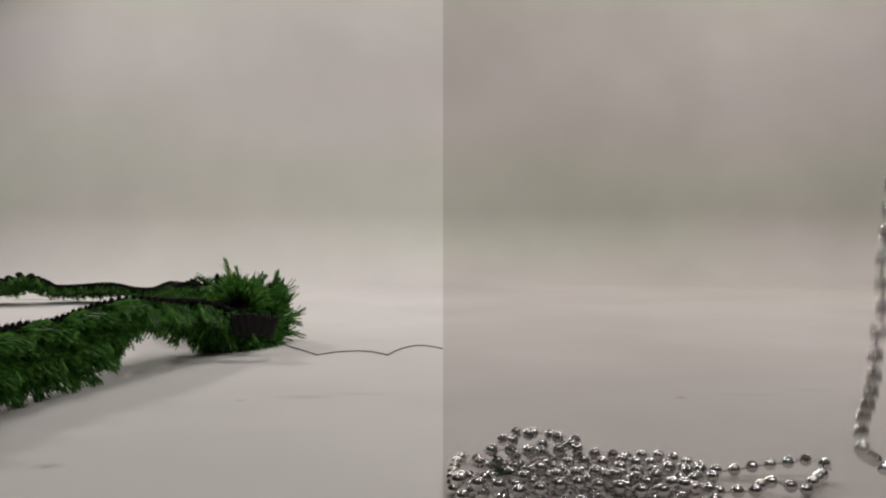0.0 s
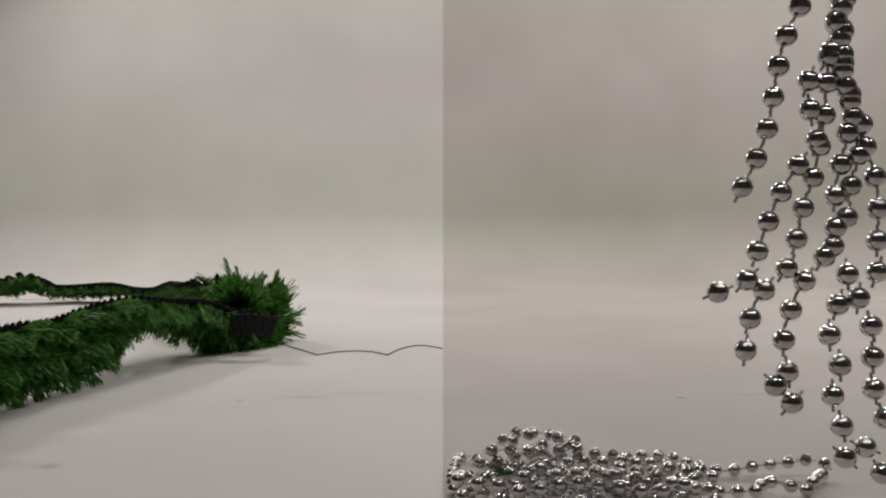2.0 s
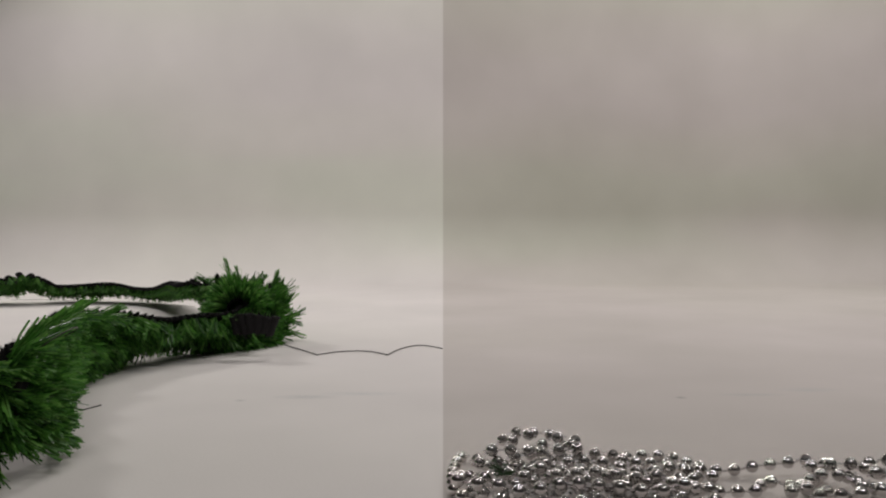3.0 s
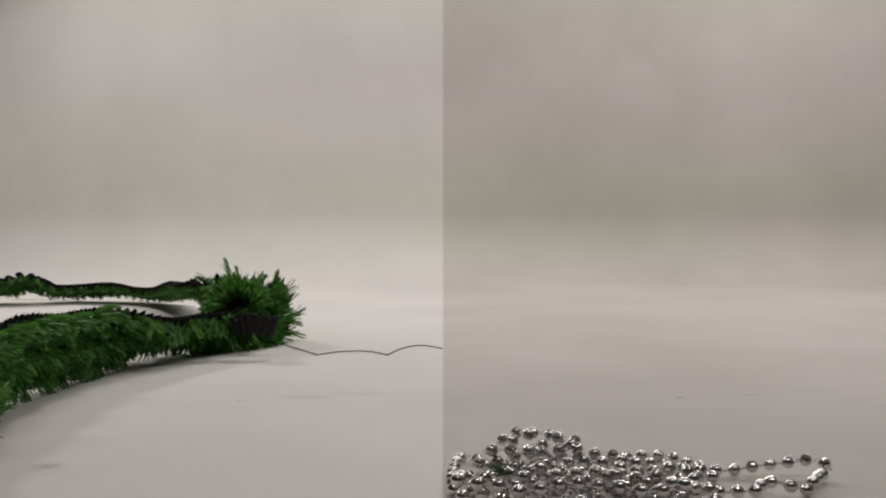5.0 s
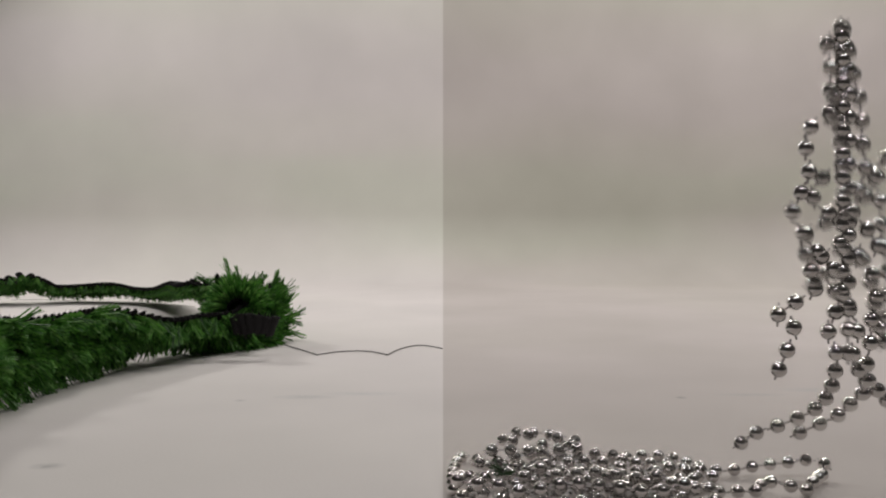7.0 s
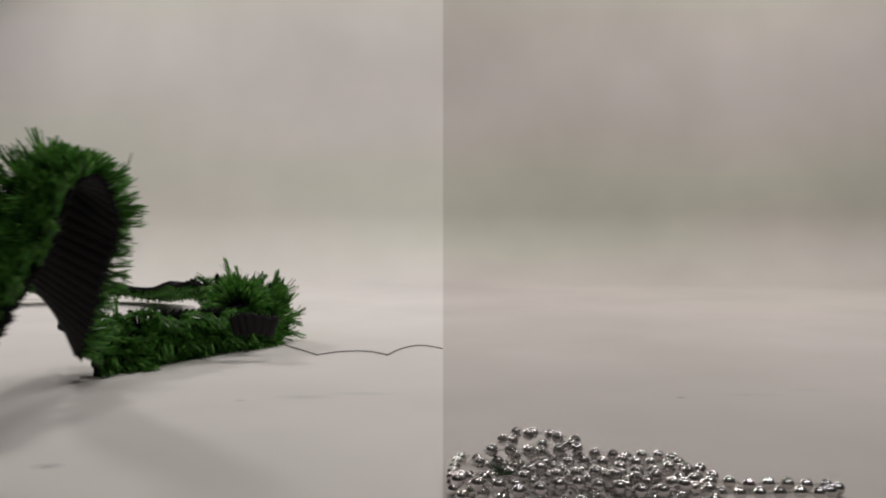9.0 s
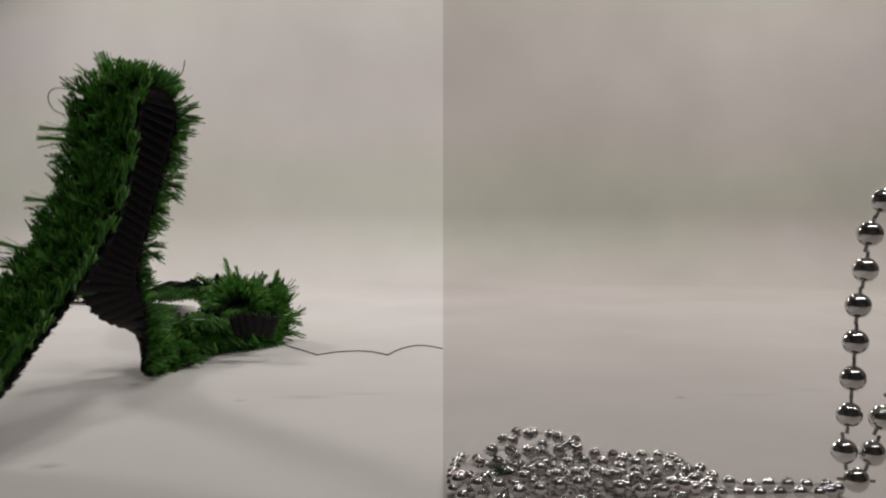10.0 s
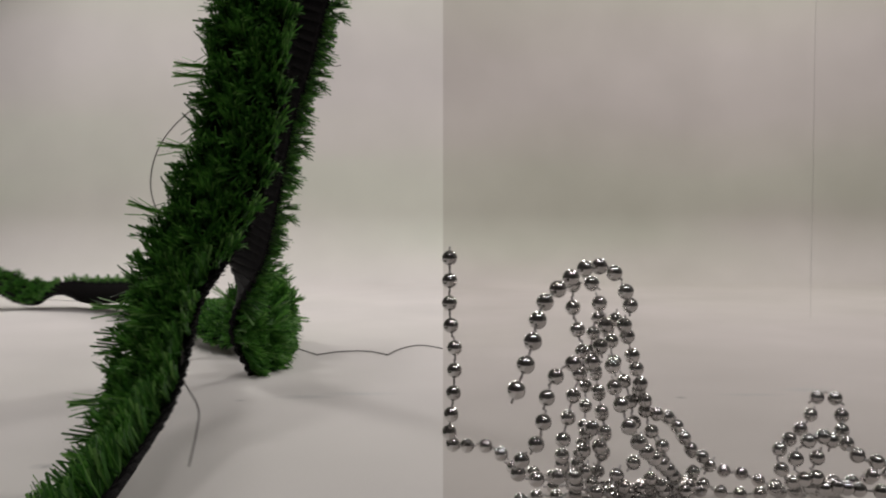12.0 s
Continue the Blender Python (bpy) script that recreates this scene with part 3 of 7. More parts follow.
NEAR_ARM.append((11, [(-0.204, 0.956, 0.026, 1, -0.1, 0.2), (-0.21, 0.936, 0.02, 0.9, -0.5, 0), (-0.21, 0.896, 0.019, 0, -1, 0.15), (-0.213, 0.866, 0.017, 0, -1, 0.15), (-0.22, 0.836, 0.016, 0, -1, 0.15), (-0.225, 0.806, 0.016, 0.9, -0.5, 0), (-0.229, 0.781, 0.028, 1, 0.2, 0), (-0.224, 0.768, 0.066, 0.8, 0.55, 0), (-0.213, 0.76, 0.123, 0.8, 0.55, 0), (-0.201, 0.752, 0.183, 0.8, 0.55, 0), (-0.19, 0.744, 0.246, 0.8, 0.55, 0), (-0.18, 0.736, 0.303, 0.8, 0.55, 0), (-0.172, 0.728, 0.358, 0.6, 0.7, 0.4), (-0.181, 0.719, 0.383, 0.2, 0, 1), (-0.173, 0.629, 0.341, -0.15, -0.5, 0.85), (-0.173, 0.609, 0.299, -0.25, -0.95, 0.05), (-0.169, 0.594, 0.253, -0.25, -0.95, 0.05), (-0.165, 0.579, 0.208, -0.25, -0.95, 0.05), (-0.164, 0.563, 0.17, -0.25, -0.95, 0.05), (-0.168, 0.549, 0.136, -0.25, -0.95, 0.05), (-0.175, 0.525, 0.097, -0.35, -0.8, 0.4), (-0.193, 0.502, 0.068, -0.6, -0.65, 0.35), (-0.208, 0.474, 0.043, -0.6, -0.65, 0.35), (-0.211, 0.437, 0.026, -0.6, -0.65, 0.35), (-0.21, 0.409, 0.004, -0.6, -0.65, 0.35), (-0.209, 0.381, 0.004, -0.6, -0.65, 0.35), (-0.381, 0.381, 0.004, 0, -1, 0.15), (-1.101, 0.381, 0.004, 0, -1, 0.15)]))
NEAR_ARM.append((11.5, [(-0.2, 0.956, 0.026, 1, -0.1, 0.2), (-0.201, 0.926, 0.021, 0.9, -0.5, 0), (-0.199, 0.886, 0.017, 0, -1, 0.15), (-0.196, 0.856, 0.014, 0, -1, 0.15), (-0.201, 0.816, 0.015, 0.9, -0.5, 0), (-0.207, 0.786, 0.025, 1, 0.2, 0), (-0.211, 0.768, 0.064, 1, 0.2, 0), (-0.195, 0.76, 0.123, 0.6, 0.8, 0), (-0.177, 0.752, 0.178, 0.6, 0.8, 0), (-0.163, 0.744, 0.231, 0.6, 0.8, 0), (-0.149, 0.736, 0.283, 0.6, 0.8, 0), (-0.138, 0.728, 0.339, 0.6, 0.8, 0), (-0.141, 0.719, 0.388, 0.6, 0.7, 0.4), (-0.146, 0.71, 0.408, 0.2, 0, 1), (-0.146, 0.62, 0.363, -0.15, -0.5, 0.85), (-0.144, 0.601, 0.317, -0.25, -0.95, 0.05), (-0.144, 0.59, 0.271, -0.25, -0.95, 0.05), (-0.145, 0.575, 0.227, -0.25, -0.95, 0.05), (-0.147, 0.56, 0.18, -0.25, -0.95, 0.05), (-0.155, 0.54, 0.143, -0.25, -0.95, 0.05), (-0.168, 0.521, 0.112, -0.35, -0.8, 0.4), (-0.179, 0.498, 0.084, -0.6, -0.65, 0.35), (-0.187, 0.474, 0.058, -0.6, -0.65, 0.35), (-0.185, 0.437, 0.035, -0.6, -0.65, 0.35), (-0.18, 0.401, 0.02, -0.6, -0.65, 0.35), (-0.165, 0.346, 0.011, -0.6, -0.65, 0.35), (-0.162, 0.292, 0.008, -0.6, -0.65, 0.35), (-0.212, 0.265, 0.008, 0, -1, 0.15), (-0.302, 0.265, 0.008, 0, -1, 0.15), (-0.768, 0.265, 0.017, 0, -1, 0.15)]))
NEAR_ARM.append((12, [(-0.191, 0.957, 0.033, 1, -0.1, 0.2), (-0.181, 0.916, 0.023, 1, -0.1, 0.2), (-0.176, 0.866, 0.016, 0.9, -0.5, 0), (-0.17, 0.826, 0.01, 0.9, -0.5, 0), (-0.18, 0.796, 0.018, 1, 0.2, 0), (-0.186, 0.777, 0.055, 1, -0.1, 0.2), (-0.177, 0.765, 0.117, 0.66, 0.75, 0), (-0.16, 0.752, 0.178, 0.66, 0.75, 0), (-0.147, 0.744, 0.236, 0.66, 0.75, 0), (-0.13, 0.736, 0.283, 0.66, 0.75, 0), (-0.116, 0.727, 0.329, 0.66, 0.75, 0), (-0.106, 0.719, 0.379, 0.6, 0.7, 0.4), (-0.118, 0.71, 0.408, 0.2, 0, 1), (-0.124, 0.62, 0.363, -0.15, -0.5, 0.85), (-0.127, 0.601, 0.317, -0.25, -0.95, 0.05), (-0.13, 0.59, 0.271, -0.25, -0.95, 0.05), (-0.131, 0.575, 0.227, -0.25, -0.95, 0.05), (-0.137, 0.56, 0.18, -0.25, -0.95, 0.05), (-0.147, 0.54, 0.143, -0.25, -0.95, 0.05), (-0.157, 0.521, 0.116, -0.35, -0.8, 0.4), (-0.16, 0.498, 0.087, -0.6, -0.65, 0.35), (-0.16, 0.474, 0.061, -0.6, -0.65, 0.35), (-0.158, 0.446, 0.039, -0.6, -0.65, 0.35), (-0.156, 0.41, 0.023, -0.6, -0.65, 0.35), (-0.152, 0.364, 0.014, -0.6, -0.65, 0.35), (-0.151, 0.319, 0.009, -0.6, -0.65, 0.35), (-0.156, 0.274, 0.009, -0.6, -0.65, 0.35), (-0.212, 0.265, 0.004, 0, -1, 0.15), (-0.302, 0.265, 0.004, 0, -1, 0.15), (-0.768, 0.265, 0.017, 0, -1, 0.15)]))

FAR_ARM = []
FAR_ARM.append((0, [(-0.207, 0.956, 0.023, 1, -0.1, 0.2), (-0.199, 0.977, 0.033, 1, -0.1, 0.2), (-0.194, 0.997, 0.043, 1, -0.1, 0.2), (-0.207, 0.997, 0.045, -0.1, -0.85, 0.5), (-0.224, 0.977, 0.043, -0.1, -0.85, 0.5), (-0.245, 0.977, 0.041, 0, -0.4, 0.9), (-0.27, 0.997, 0.055, 0, -0.75, -0.65), (-0.303, 1.057, 0.058, 0, -0.3, -0.95), (-0.358, 1.197, 0.05, 0, -0.3, -0.95), (-0.437, 1.357, 0.028, 0, -0.3, -0.95), (-0.494, 1.416, 0.022, 0, -0.3, -0.95), (-0.549, 1.437, 0.027, 0, -0.3, -0.95), (-0.61, 1.446, 0.023, 0, -0.3, -0.95), (-0.659, 1.437, 0.024, 0, -0.3, -0.95), (-0.681, 1.417, 0.038, 0, -0.3, -0.95), (-0.695, 1.407, 0.046, 0, -0.3, -0.95), (-0.713, 1.407, 0.035, 0, -0.3, -0.95), (-0.777, 1.417, 0.028, 0, -0.3, -0.95), (-1.305, 1.417, 0.028, 0, -0.3, -0.95)]))
FAR_ARM.append((10.1, [(-0.207, 0.956, 0.023, 1, -0.1, 0.2), (-0.199, 0.977, 0.033, 1, -0.1, 0.2), (-0.194, 0.997, 0.043, 1, -0.1, 0.2), (-0.207, 0.997, 0.045, -0.1, -0.85, 0.5), (-0.224, 0.977, 0.043, -0.1, -0.85, 0.5), (-0.245, 0.977, 0.041, 0, -0.4, 0.9), (-0.27, 0.997, 0.055, 0, -0.75, -0.65), (-0.303, 1.057, 0.058, 0, -0.3, -0.95), (-0.358, 1.197, 0.05, 0, -0.3, -0.95), (-0.437, 1.357, 0.028, 0, -0.3, -0.95), (-0.494, 1.416, 0.022, 0, -0.3, -0.95), (-0.549, 1.437, 0.027, 0, -0.3, -0.95), (-0.61, 1.446, 0.023, 0, -0.3, -0.95), (-0.659, 1.437, 0.024, 0, -0.3, -0.95), (-0.681, 1.417, 0.038, 0, -0.3, -0.95), (-0.695, 1.407, 0.046, 0, -0.3, -0.95), (-0.713, 1.407, 0.035, 0, -0.3, -0.95), (-0.777, 1.417, 0.028, 0, -0.3, -0.95), (-1.305, 1.417, 0.028, 0, -0.3, -0.95)]))
FAR_ARM.append((10.5, [(-0.207, 0.956, 0.024, 1, -0.1, 0.2), (-0.199, 0.977, 0.034, 1, -0.1, 0.2), (-0.195, 0.987, 0.046, 1, -0.1, 0.2), (-0.206, 0.977, 0.051, -0.1, -0.85, 0.5), (-0.227, 0.967, 0.048, -0.1, -0.85, 0.5), (-0.259, 0.987, 0.052, 0, -0.75, -0.65), (-0.3, 1.057, 0.058, 0, -0.3, -0.95), (-0.37, 1.197, 0.038, 0, -0.3, -0.95), (-0.442, 1.267, 0.032, 0, -0.3, -0.95), (-0.504, 1.297, 0.032, 0, -0.3, -0.95), (-0.564, 1.317, 0.032, 0, -0.3, -0.95), (-0.631, 1.327, 0.028, 0, -0.3, -0.95), (-0.664, 1.297, 0.036, 0, -0.3, -0.95), (-0.705, 1.277, 0.044, 0, -0.3, -0.95), (-0.689, 1.258, 0.079, -0.9, -0.2, 0.3), (-0.637, 1.239, 0.096, -0.9, -0.2, 0.3), (-0.629, 1.22, 0.125, -0.9, -0.2, 0.3), (-0.665, 1.201, 0.146, -0.9, -0.2, 0.3), (-1.011, 1.101, 0.149, -0.9, -0.2, 0.3)]))
FAR_ARM.append((11, [(-0.204, 0.956, 0.026, 1, -0.1, 0.2), (-0.201, 0.987, 0.037, 1, -0.1, 0.2), (-0.205, 0.987, 0.053, 1, -0.1, 0.2), (-0.208, 0.957, 0.052, -0.1, -0.85, 0.5), (-0.217, 0.947, 0.051, -0.1, -0.85, 0.5), (-0.247, 0.967, 0.042, -0.1, -0.85, 0.5), (-0.37, 1.147, 0.044, 0.1, 0.6, 0.8), (-0.468, 1.247, 0.04, 0.1, 0.6, 0.8), (-0.547, 1.297, 0.039, 0.1, 0.6, 0.8), (-0.608, 1.297, 0.042, 0.1, 0.6, 0.8), (-0.666, 1.277, 0.048, 0.1, 0.6, 0.8), (-1.149, 1.248, 0.054, 0.1, 0.6, 0.8)]))
FAR_ARM.append((11.5, [(-0.2, 0.956, 0.026, 1, -0.1, 0.2), (-0.2, 0.987, 0.038, 1, -0.1, 0.2), (-0.204, 0.987, 0.054, 1, -0.1, 0.2), (-0.207, 0.957, 0.053, -0.1, -0.85, 0.5), (-0.212, 0.937, 0.049, -0.1, -0.85, 0.5), (-0.239, 0.947, 0.038, -0.1, -0.85, 0.5), (-0.37, 1.147, 0.031, 0, -0.5, 0.85), (-0.449, 1.197, 0.032, 0, -0.5, 0.85), (-0.526, 1.247, 0.027, 0, -0.5, 0.85), (-0.608, 1.296, 0.019, 0, -0.5, 0.85), (-0.677, 1.296, 0.015, 0, -0.5, 0.85), (-1.149, 1.246, 0.017, 0, -0.5, 0.85)]))
FAR_ARM.append((12, [(-0.191, 0.957, 0.033, 1, -0.1, 0.2), (-0.193, 0.987, 0.042, 1, -0.1, 0.2), (-0.195, 0.977, 0.055, 1, -0.1, 0.2), (-0.197, 0.937, 0.054, -0.1, -0.85, 0.5), (-0.204, 0.917, 0.045, -0.1, -0.85, 0.5), (-0.231, 0.926, 0.031, -0.1, -0.85, 0.5), (-0.362, 1.147, 0.035, 0.1, 0.6, 0.8), (-0.443, 1.247, 0.035, 0.1, 0.6, 0.8), (-0.521, 1.317, 0.029, 0.1, 0.6, 0.8), (-0.586, 1.347, 0.027, 0.1, 0.6, 0.8), (-0.636, 1.356, 0.024, 0, -0.5, 0.85), (-0.672, 1.357, 0.028, 0, -0.5, 0.85), (-0.703, 1.347, 0.043, 0, -0.5, 0.85), (-0.792, 1.347, 0.047, 0, -0.5, 0.85), (-1.195, 1.298, 0.055, 0, -0.5, 0.85)]))

FLAP = [(0, [(-0.214, 0.876, 0.034, 0.1, 1, 0.15), (-0.198, 0.872, 0.0365, 0.1, 1, 0.15), (-0.184, 0.874, 0.035, 0.1, 1, 0.15), (-0.170, 0.886, 0.031, 0.1, 1, 0.15)]), (10, [(-0.214, 0.876, 0.034, 0.1, 1, 0.15), (-0.198, 0.872, 0.0365, 0.1, 1, 0.15), (-0.184, 0.874, 0.035, 0.1, 1, 0.15), (-0.170, 0.886, 0.031, 0.1, 1, 0.15)]), (10.8, [(-0.206, 0.927, 0.037, 0.1, 1, 0.15), (-0.197, 0.926, 0.031, 0.1, 1, 0.15), (-0.192, 0.946, 0.026, 0.1, 1, 0.15), (-0.185, 0.976, 0.019, 0.1, 1, 0.15)]), (12, [(-0.206, 0.927, 0.037, 0.1, 1, 0.15), (-0.197, 0.926, 0.031, 0.1, 1, 0.15), (-0.192, 0.946, 0.026, 0.1, 1, 0.15), (-0.185, 0.976, 0.019, 0.1, 1, 0.15)])]

STRAND_A = []
STRAND_A.append((0, [(0.1836, 0.3489, 0.158), (0.1818, 0.348, 0.1415), (0.1792, 0.3471, 0.1241), (0.1801, 0.3471, 0.1058), (0.1766, 0.3463, 0.0937), (0.1776, 0.3482, 0.082), (0.1813, 0.3599, 0.067), (0.1855, 0.3738, 0.0537), (0.1901, 0.3822, 0.0398), (0.2125, 0.4131, 0.0258), (0.2264, 0.4131, 0.0169), (0.2669, 0.4117, 0.0111), (0.3085, 0.4117, 0.0111)]))
STRAND_A.append((0.25, [(0.1723, 0.3332, 0.2207), (0.1696, 0.3332, 0.2146), (0.1696, 0.3332, 0.2007), (0.1696, 0.3323, 0.1859), (0.1723, 0.3315, 0.1685), (0.1705, 0.3315, 0.1572), (0.1696, 0.3306, 0.1415), (0.1705, 0.3306, 0.1311), (0.1696, 0.3297, 0.1154), (0.1688, 0.3289, 0.1024), (0.1679, 0.3289, 0.0893), (0.1705, 0.3347, 0.0749), (0.1775, 0.3503, 0.0577), (0.1752, 0.3486, 0.0412), (0.1808, 0.3486, 0.0365), (0.191, 0.3486, 0.0337), (0.2374, 0.3486, 0.0291)]))
STRAND_A.append((0.5, [(0.1409, 0.281, 0.2216), (0.1401, 0.281, 0.2111), (0.1401, 0.281, 0.2016), (0.1392, 0.2801, 0.1911), (0.134, 0.2801, 0.1833), (0.1357, 0.2793, 0.172), (0.1409, 0.2793, 0.1633), (0.1331, 0.2619, 0.1528), (0.1227, 0.2436, 0.1433), (0.1175, 0.2349, 0.1337), (0.1166, 0.234, 0.1241), (0.1175, 0.234, 0.1145), (0.1201, 0.234, 0.105), (0.1209, 0.2332, 0.0945), (0.1296, 0.2497, 0.0798), (0.134, 0.2584, 0.0693), (0.1383, 0.2758, 0.058), (0.1366, 0.2836, 0.0467), (0.1366, 0.2828, 0.0276)]))
STRAND_A.append((0.75, [(0.48, 0.42, 0.004), (0.477, 0.438, 0.004), (0.459, 0.45, 0.004), (0.435, 0.443, 0.004), (0.421, 0.418, 0.004), (0.431, 0.387, 0.004), (0.464, 0.371, 0.004), (0.502, 0.386, 0.004), (0.518, 0.427, 0.004), (0.498, 0.47, 0.004), (0.45, 0.487, 0.004), (0.401, 0.463, 0.004), (0.384, 0.406, 0.004), (0.414, 0.352, 0.004), (0.478, 0.335, 0.004), (0.538, 0.371, 0.004), (0.554, 0.442, 0.004), (0.512, 0.507, 0.004), (0.432, 0.523, 0.004), (0.363, 0.474, 0.004)]))
STRAND_A.append((1.5, [(0.48, 0.42, 0.004), (0.477, 0.438, 0.004), (0.459, 0.45, 0.004), (0.435, 0.443, 0.004), (0.421, 0.418, 0.004), (0.431, 0.387, 0.004), (0.464, 0.371, 0.004), (0.502, 0.386, 0.004), (0.518, 0.427, 0.004), (0.498, 0.47, 0.004), (0.45, 0.487, 0.004), (0.401, 0.463, 0.004), (0.384, 0.406, 0.004), (0.414, 0.352, 0.004), (0.478, 0.335, 0.004), (0.538, 0.371, 0.004), (0.554, 0.442, 0.004), (0.512, 0.507, 0.004), (0.432, 0.523, 0.004), (0.363, 0.474, 0.004)]))
STRAND_A.append((1.65, [(0.154, 0.2862, 0.1119), (0.1514, 0.2862, 0.1267), (0.1505, 0.2871, 0.1424), (0.1505, 0.288, 0.1615), (0.1514, 0.2897, 0.1998), (0.154, 0.2906, 0.2372), (0.1557, 0.2932, 0.3138)]))
STRAND_A.append((2, [(0.0948, 0.2706, 0.1546), (0.1001, 0.2706, 0.1659), (0.1035, 0.2714, 0.1763), (0.1053, 0.2714, 0.1885), (0.1079, 0.2723, 0.1998), (0.1114, 0.2723, 0.2085), (0.1175, 0.2723, 0.2216), (0.1244, 0.2732, 0.2407), (0.1279, 0.2758, 0.3033)]))
STRAND_A.append((2.2, [(0.1166, 0.2688, 0.1206), (0.1218, 0.2697, 0.132), (0.1253, 0.2697, 0.1424), (0.1261, 0.2706, 0.1537), (0.1288, 0.2706, 0.1659), (0.1331, 0.2706, 0.1746), (0.1392, 0.2714, 0.1868), (0.1462, 0.2723, 0.2068), (0.1496, 0.2741, 0.2694)]))
STRAND_A.append((2.42, [(0.199, 0.455, 0.011), (0.21, 0.446, 0.015), (0.223, 0.446, 0.015), (0.234, 0.446, 0.017), (0.256, 0.445, 0.012), (0.304, 0.445, 0.006), (0.348, 0.445, 0.006)]))
STRAND_A.append((3.05, [(0.199, 0.455, 0.011), (0.21, 0.446, 0.015), (0.223, 0.446, 0.015), (0.234, 0.446, 0.017), (0.256, 0.445, 0.012), (0.304, 0.445, 0.006), (0.348, 0.445, 0.006)]))
STRAND_A.append((3.2, [(0.1705, 0.3315, 0.1572), (0.1662, 0.3306, 0.1485), (0.1688, 0.3306, 0.1354), (0.1705, 0.3297, 0.1154), (0.1696, 0.3289, 0.098), (0.1662, 0.3289, 0.0893), (0.1661, 0.3331, 0.077), (0.1703, 0.3452, 0.0635), (0.171, 0.3503, 0.0502), (0.1834, 0.3822, 0.0311), (0.1936, 0.4131, 0.0169), (0.1885, 0.4117, 0.0081), (0.1984, 0.4117, 0.0051), (0.253, 0.4117, 0.0051)]))
STRAND_A.append((4.2, [(0.48, 0.42, 0.004), (0.477, 0.438, 0.004), (0.459, 0.45, 0.004), (0.435, 0.443, 0.004), (0.421, 0.418, 0.004), (0.431, 0.387, 0.004), (0.464, 0.371, 0.004), (0.502, 0.386, 0.004), (0.518, 0.427, 0.004), (0.498, 0.47, 0.004), (0.45, 0.487, 0.004), (0.401, 0.463, 0.004), (0.384, 0.406, 0.004), (0.414, 0.352, 0.004), (0.478, 0.335, 0.004), (0.538, 0.371, 0.004), (0.554, 0.442, 0.004), (0.512, 0.507, 0.004), (0.432, 0.523, 0.004), (0.363, 0.474, 0.004)]))
STRAND_A.append((5.3, [(0.48, 0.42, 0.004), (0.477, 0.438, 0.004), (0.459, 0.45, 0.004), (0.435, 0.443, 0.004), (0.421, 0.418, 0.004), (0.431, 0.387, 0.004), (0.464, 0.371, 0.004), (0.502, 0.386, 0.004), (0.518, 0.427, 0.004), (0.498, 0.47, 0.004), (0.45, 0.487, 0.004), (0.401, 0.463, 0.004), (0.384, 0.406, 0.004), (0.414, 0.352, 0.004), (0.478, 0.335, 0.004), (0.538, 0.371, 0.004), (0.554, 0.442, 0.004), (0.512, 0.507, 0.004), (0.432, 0.523, 0.004), (0.363, 0.474, 0.004)]))
STRAND_A.append((5.5, [(0.1653, 0.3115, 0.1006), (0.1627, 0.3115, 0.0928), (0.1602, 0.3116, 0.0867), (0.1601, 0.314, 0.079), (0.159, 0.3189, 0.0717), (0.1626, 0.3189, 0.0637), (0.1581, 0.3189, 0.0601), (0.1635, 0.3189, 0.0557), (0.1739, 0.3175, 0.0523), (0.1953, 0.3175, 0.0442), (0.2381, 0.3175, 0.0442)]))
STRAND_A.append((5.75, [(0.1653, 0.3132, 0.1459), (0.1618, 0.3132, 0.1354), (0.161, 0.3123, 0.125), (0.1592, 0.3123, 0.1085), (0.1549, 0.3115, 0.0919), (0.1522, 0.3178, 0.0738), (0.163, 0.3763, 0.0512), (0.1565, 0.3788, 0.0486), (0.17, 0.3803, 0.0461), (0.1834, 0.3822, 0.0417), (0.2094, 0.3822, 0.0263), (0.2857, 0.3822, 0.0234)]))
STRAND_A.append((6, [(0.161, 0.3071, 0.2068), (0.1583, 0.3062, 0.1842), (0.1592, 0.3054, 0.1746), (0.1566, 0.3054, 0.1633), (0.1505, 0.3054, 0.158), (0.1462, 0.3045, 0.1485), (0.1549, 0.3045, 0.1467), (0.1557, 0.3045, 0.138), (0.1505, 0.3045, 0.1302), (0.1479, 0.3036, 0.1241), (0.147, 0.3036, 0.1145), (0.147, 0.3036, 0.1058), (0.1488, 0.3028, 0.0954), (0.1497, 0.3029, 0.0867), (0.1522, 0.3054, 0.0755), (0.154, 0.3054, 0.0667), (0.166, 0.312, 0.048), (0.176, 0.314, 0.036), (0.2, 0.316, 0.03), (0.243, 0.318, 0.028)]))
STRAND_A.append((6.5, [(0.1653, 0.3062, 0.1824), (0.1627, 0.3036, 0.1259), (0.1592, 0.3036, 0.1102), (0.1592, 0.3028, 0.0937), (0.1621, 0.305, 0.081), (0.1672, 0.3054, 0.0605), (0.1872, 0.3041, 0.0483), (0.2276, 0.3041, 0.0483)]))
STRAND_A.append((6.8, [(0.1001, 0.3306, 0.1441), (0.107, 0.3306, 0.1372), (0.1157, 0.3306, 0.1372), (0.1244, 0.3306, 0.1415), (0.1348, 0.3306, 0.1415), (0.1444, 0.3306, 0.1372), (0.1531, 0.3306, 0.1441), (0.1505, 0.3315, 0.1554), (0.1549, 0.3315, 0.1659), (0.1505, 0.3323, 0.1789), (0.1444, 0.3323, 0.192), (0.1575, 0.3332, 0.2033), (0.1636, 0.3332, 0.2207), (0.1662, 0.3341, 0.2424), (0.1705, 0.3367, 0.2955)]))
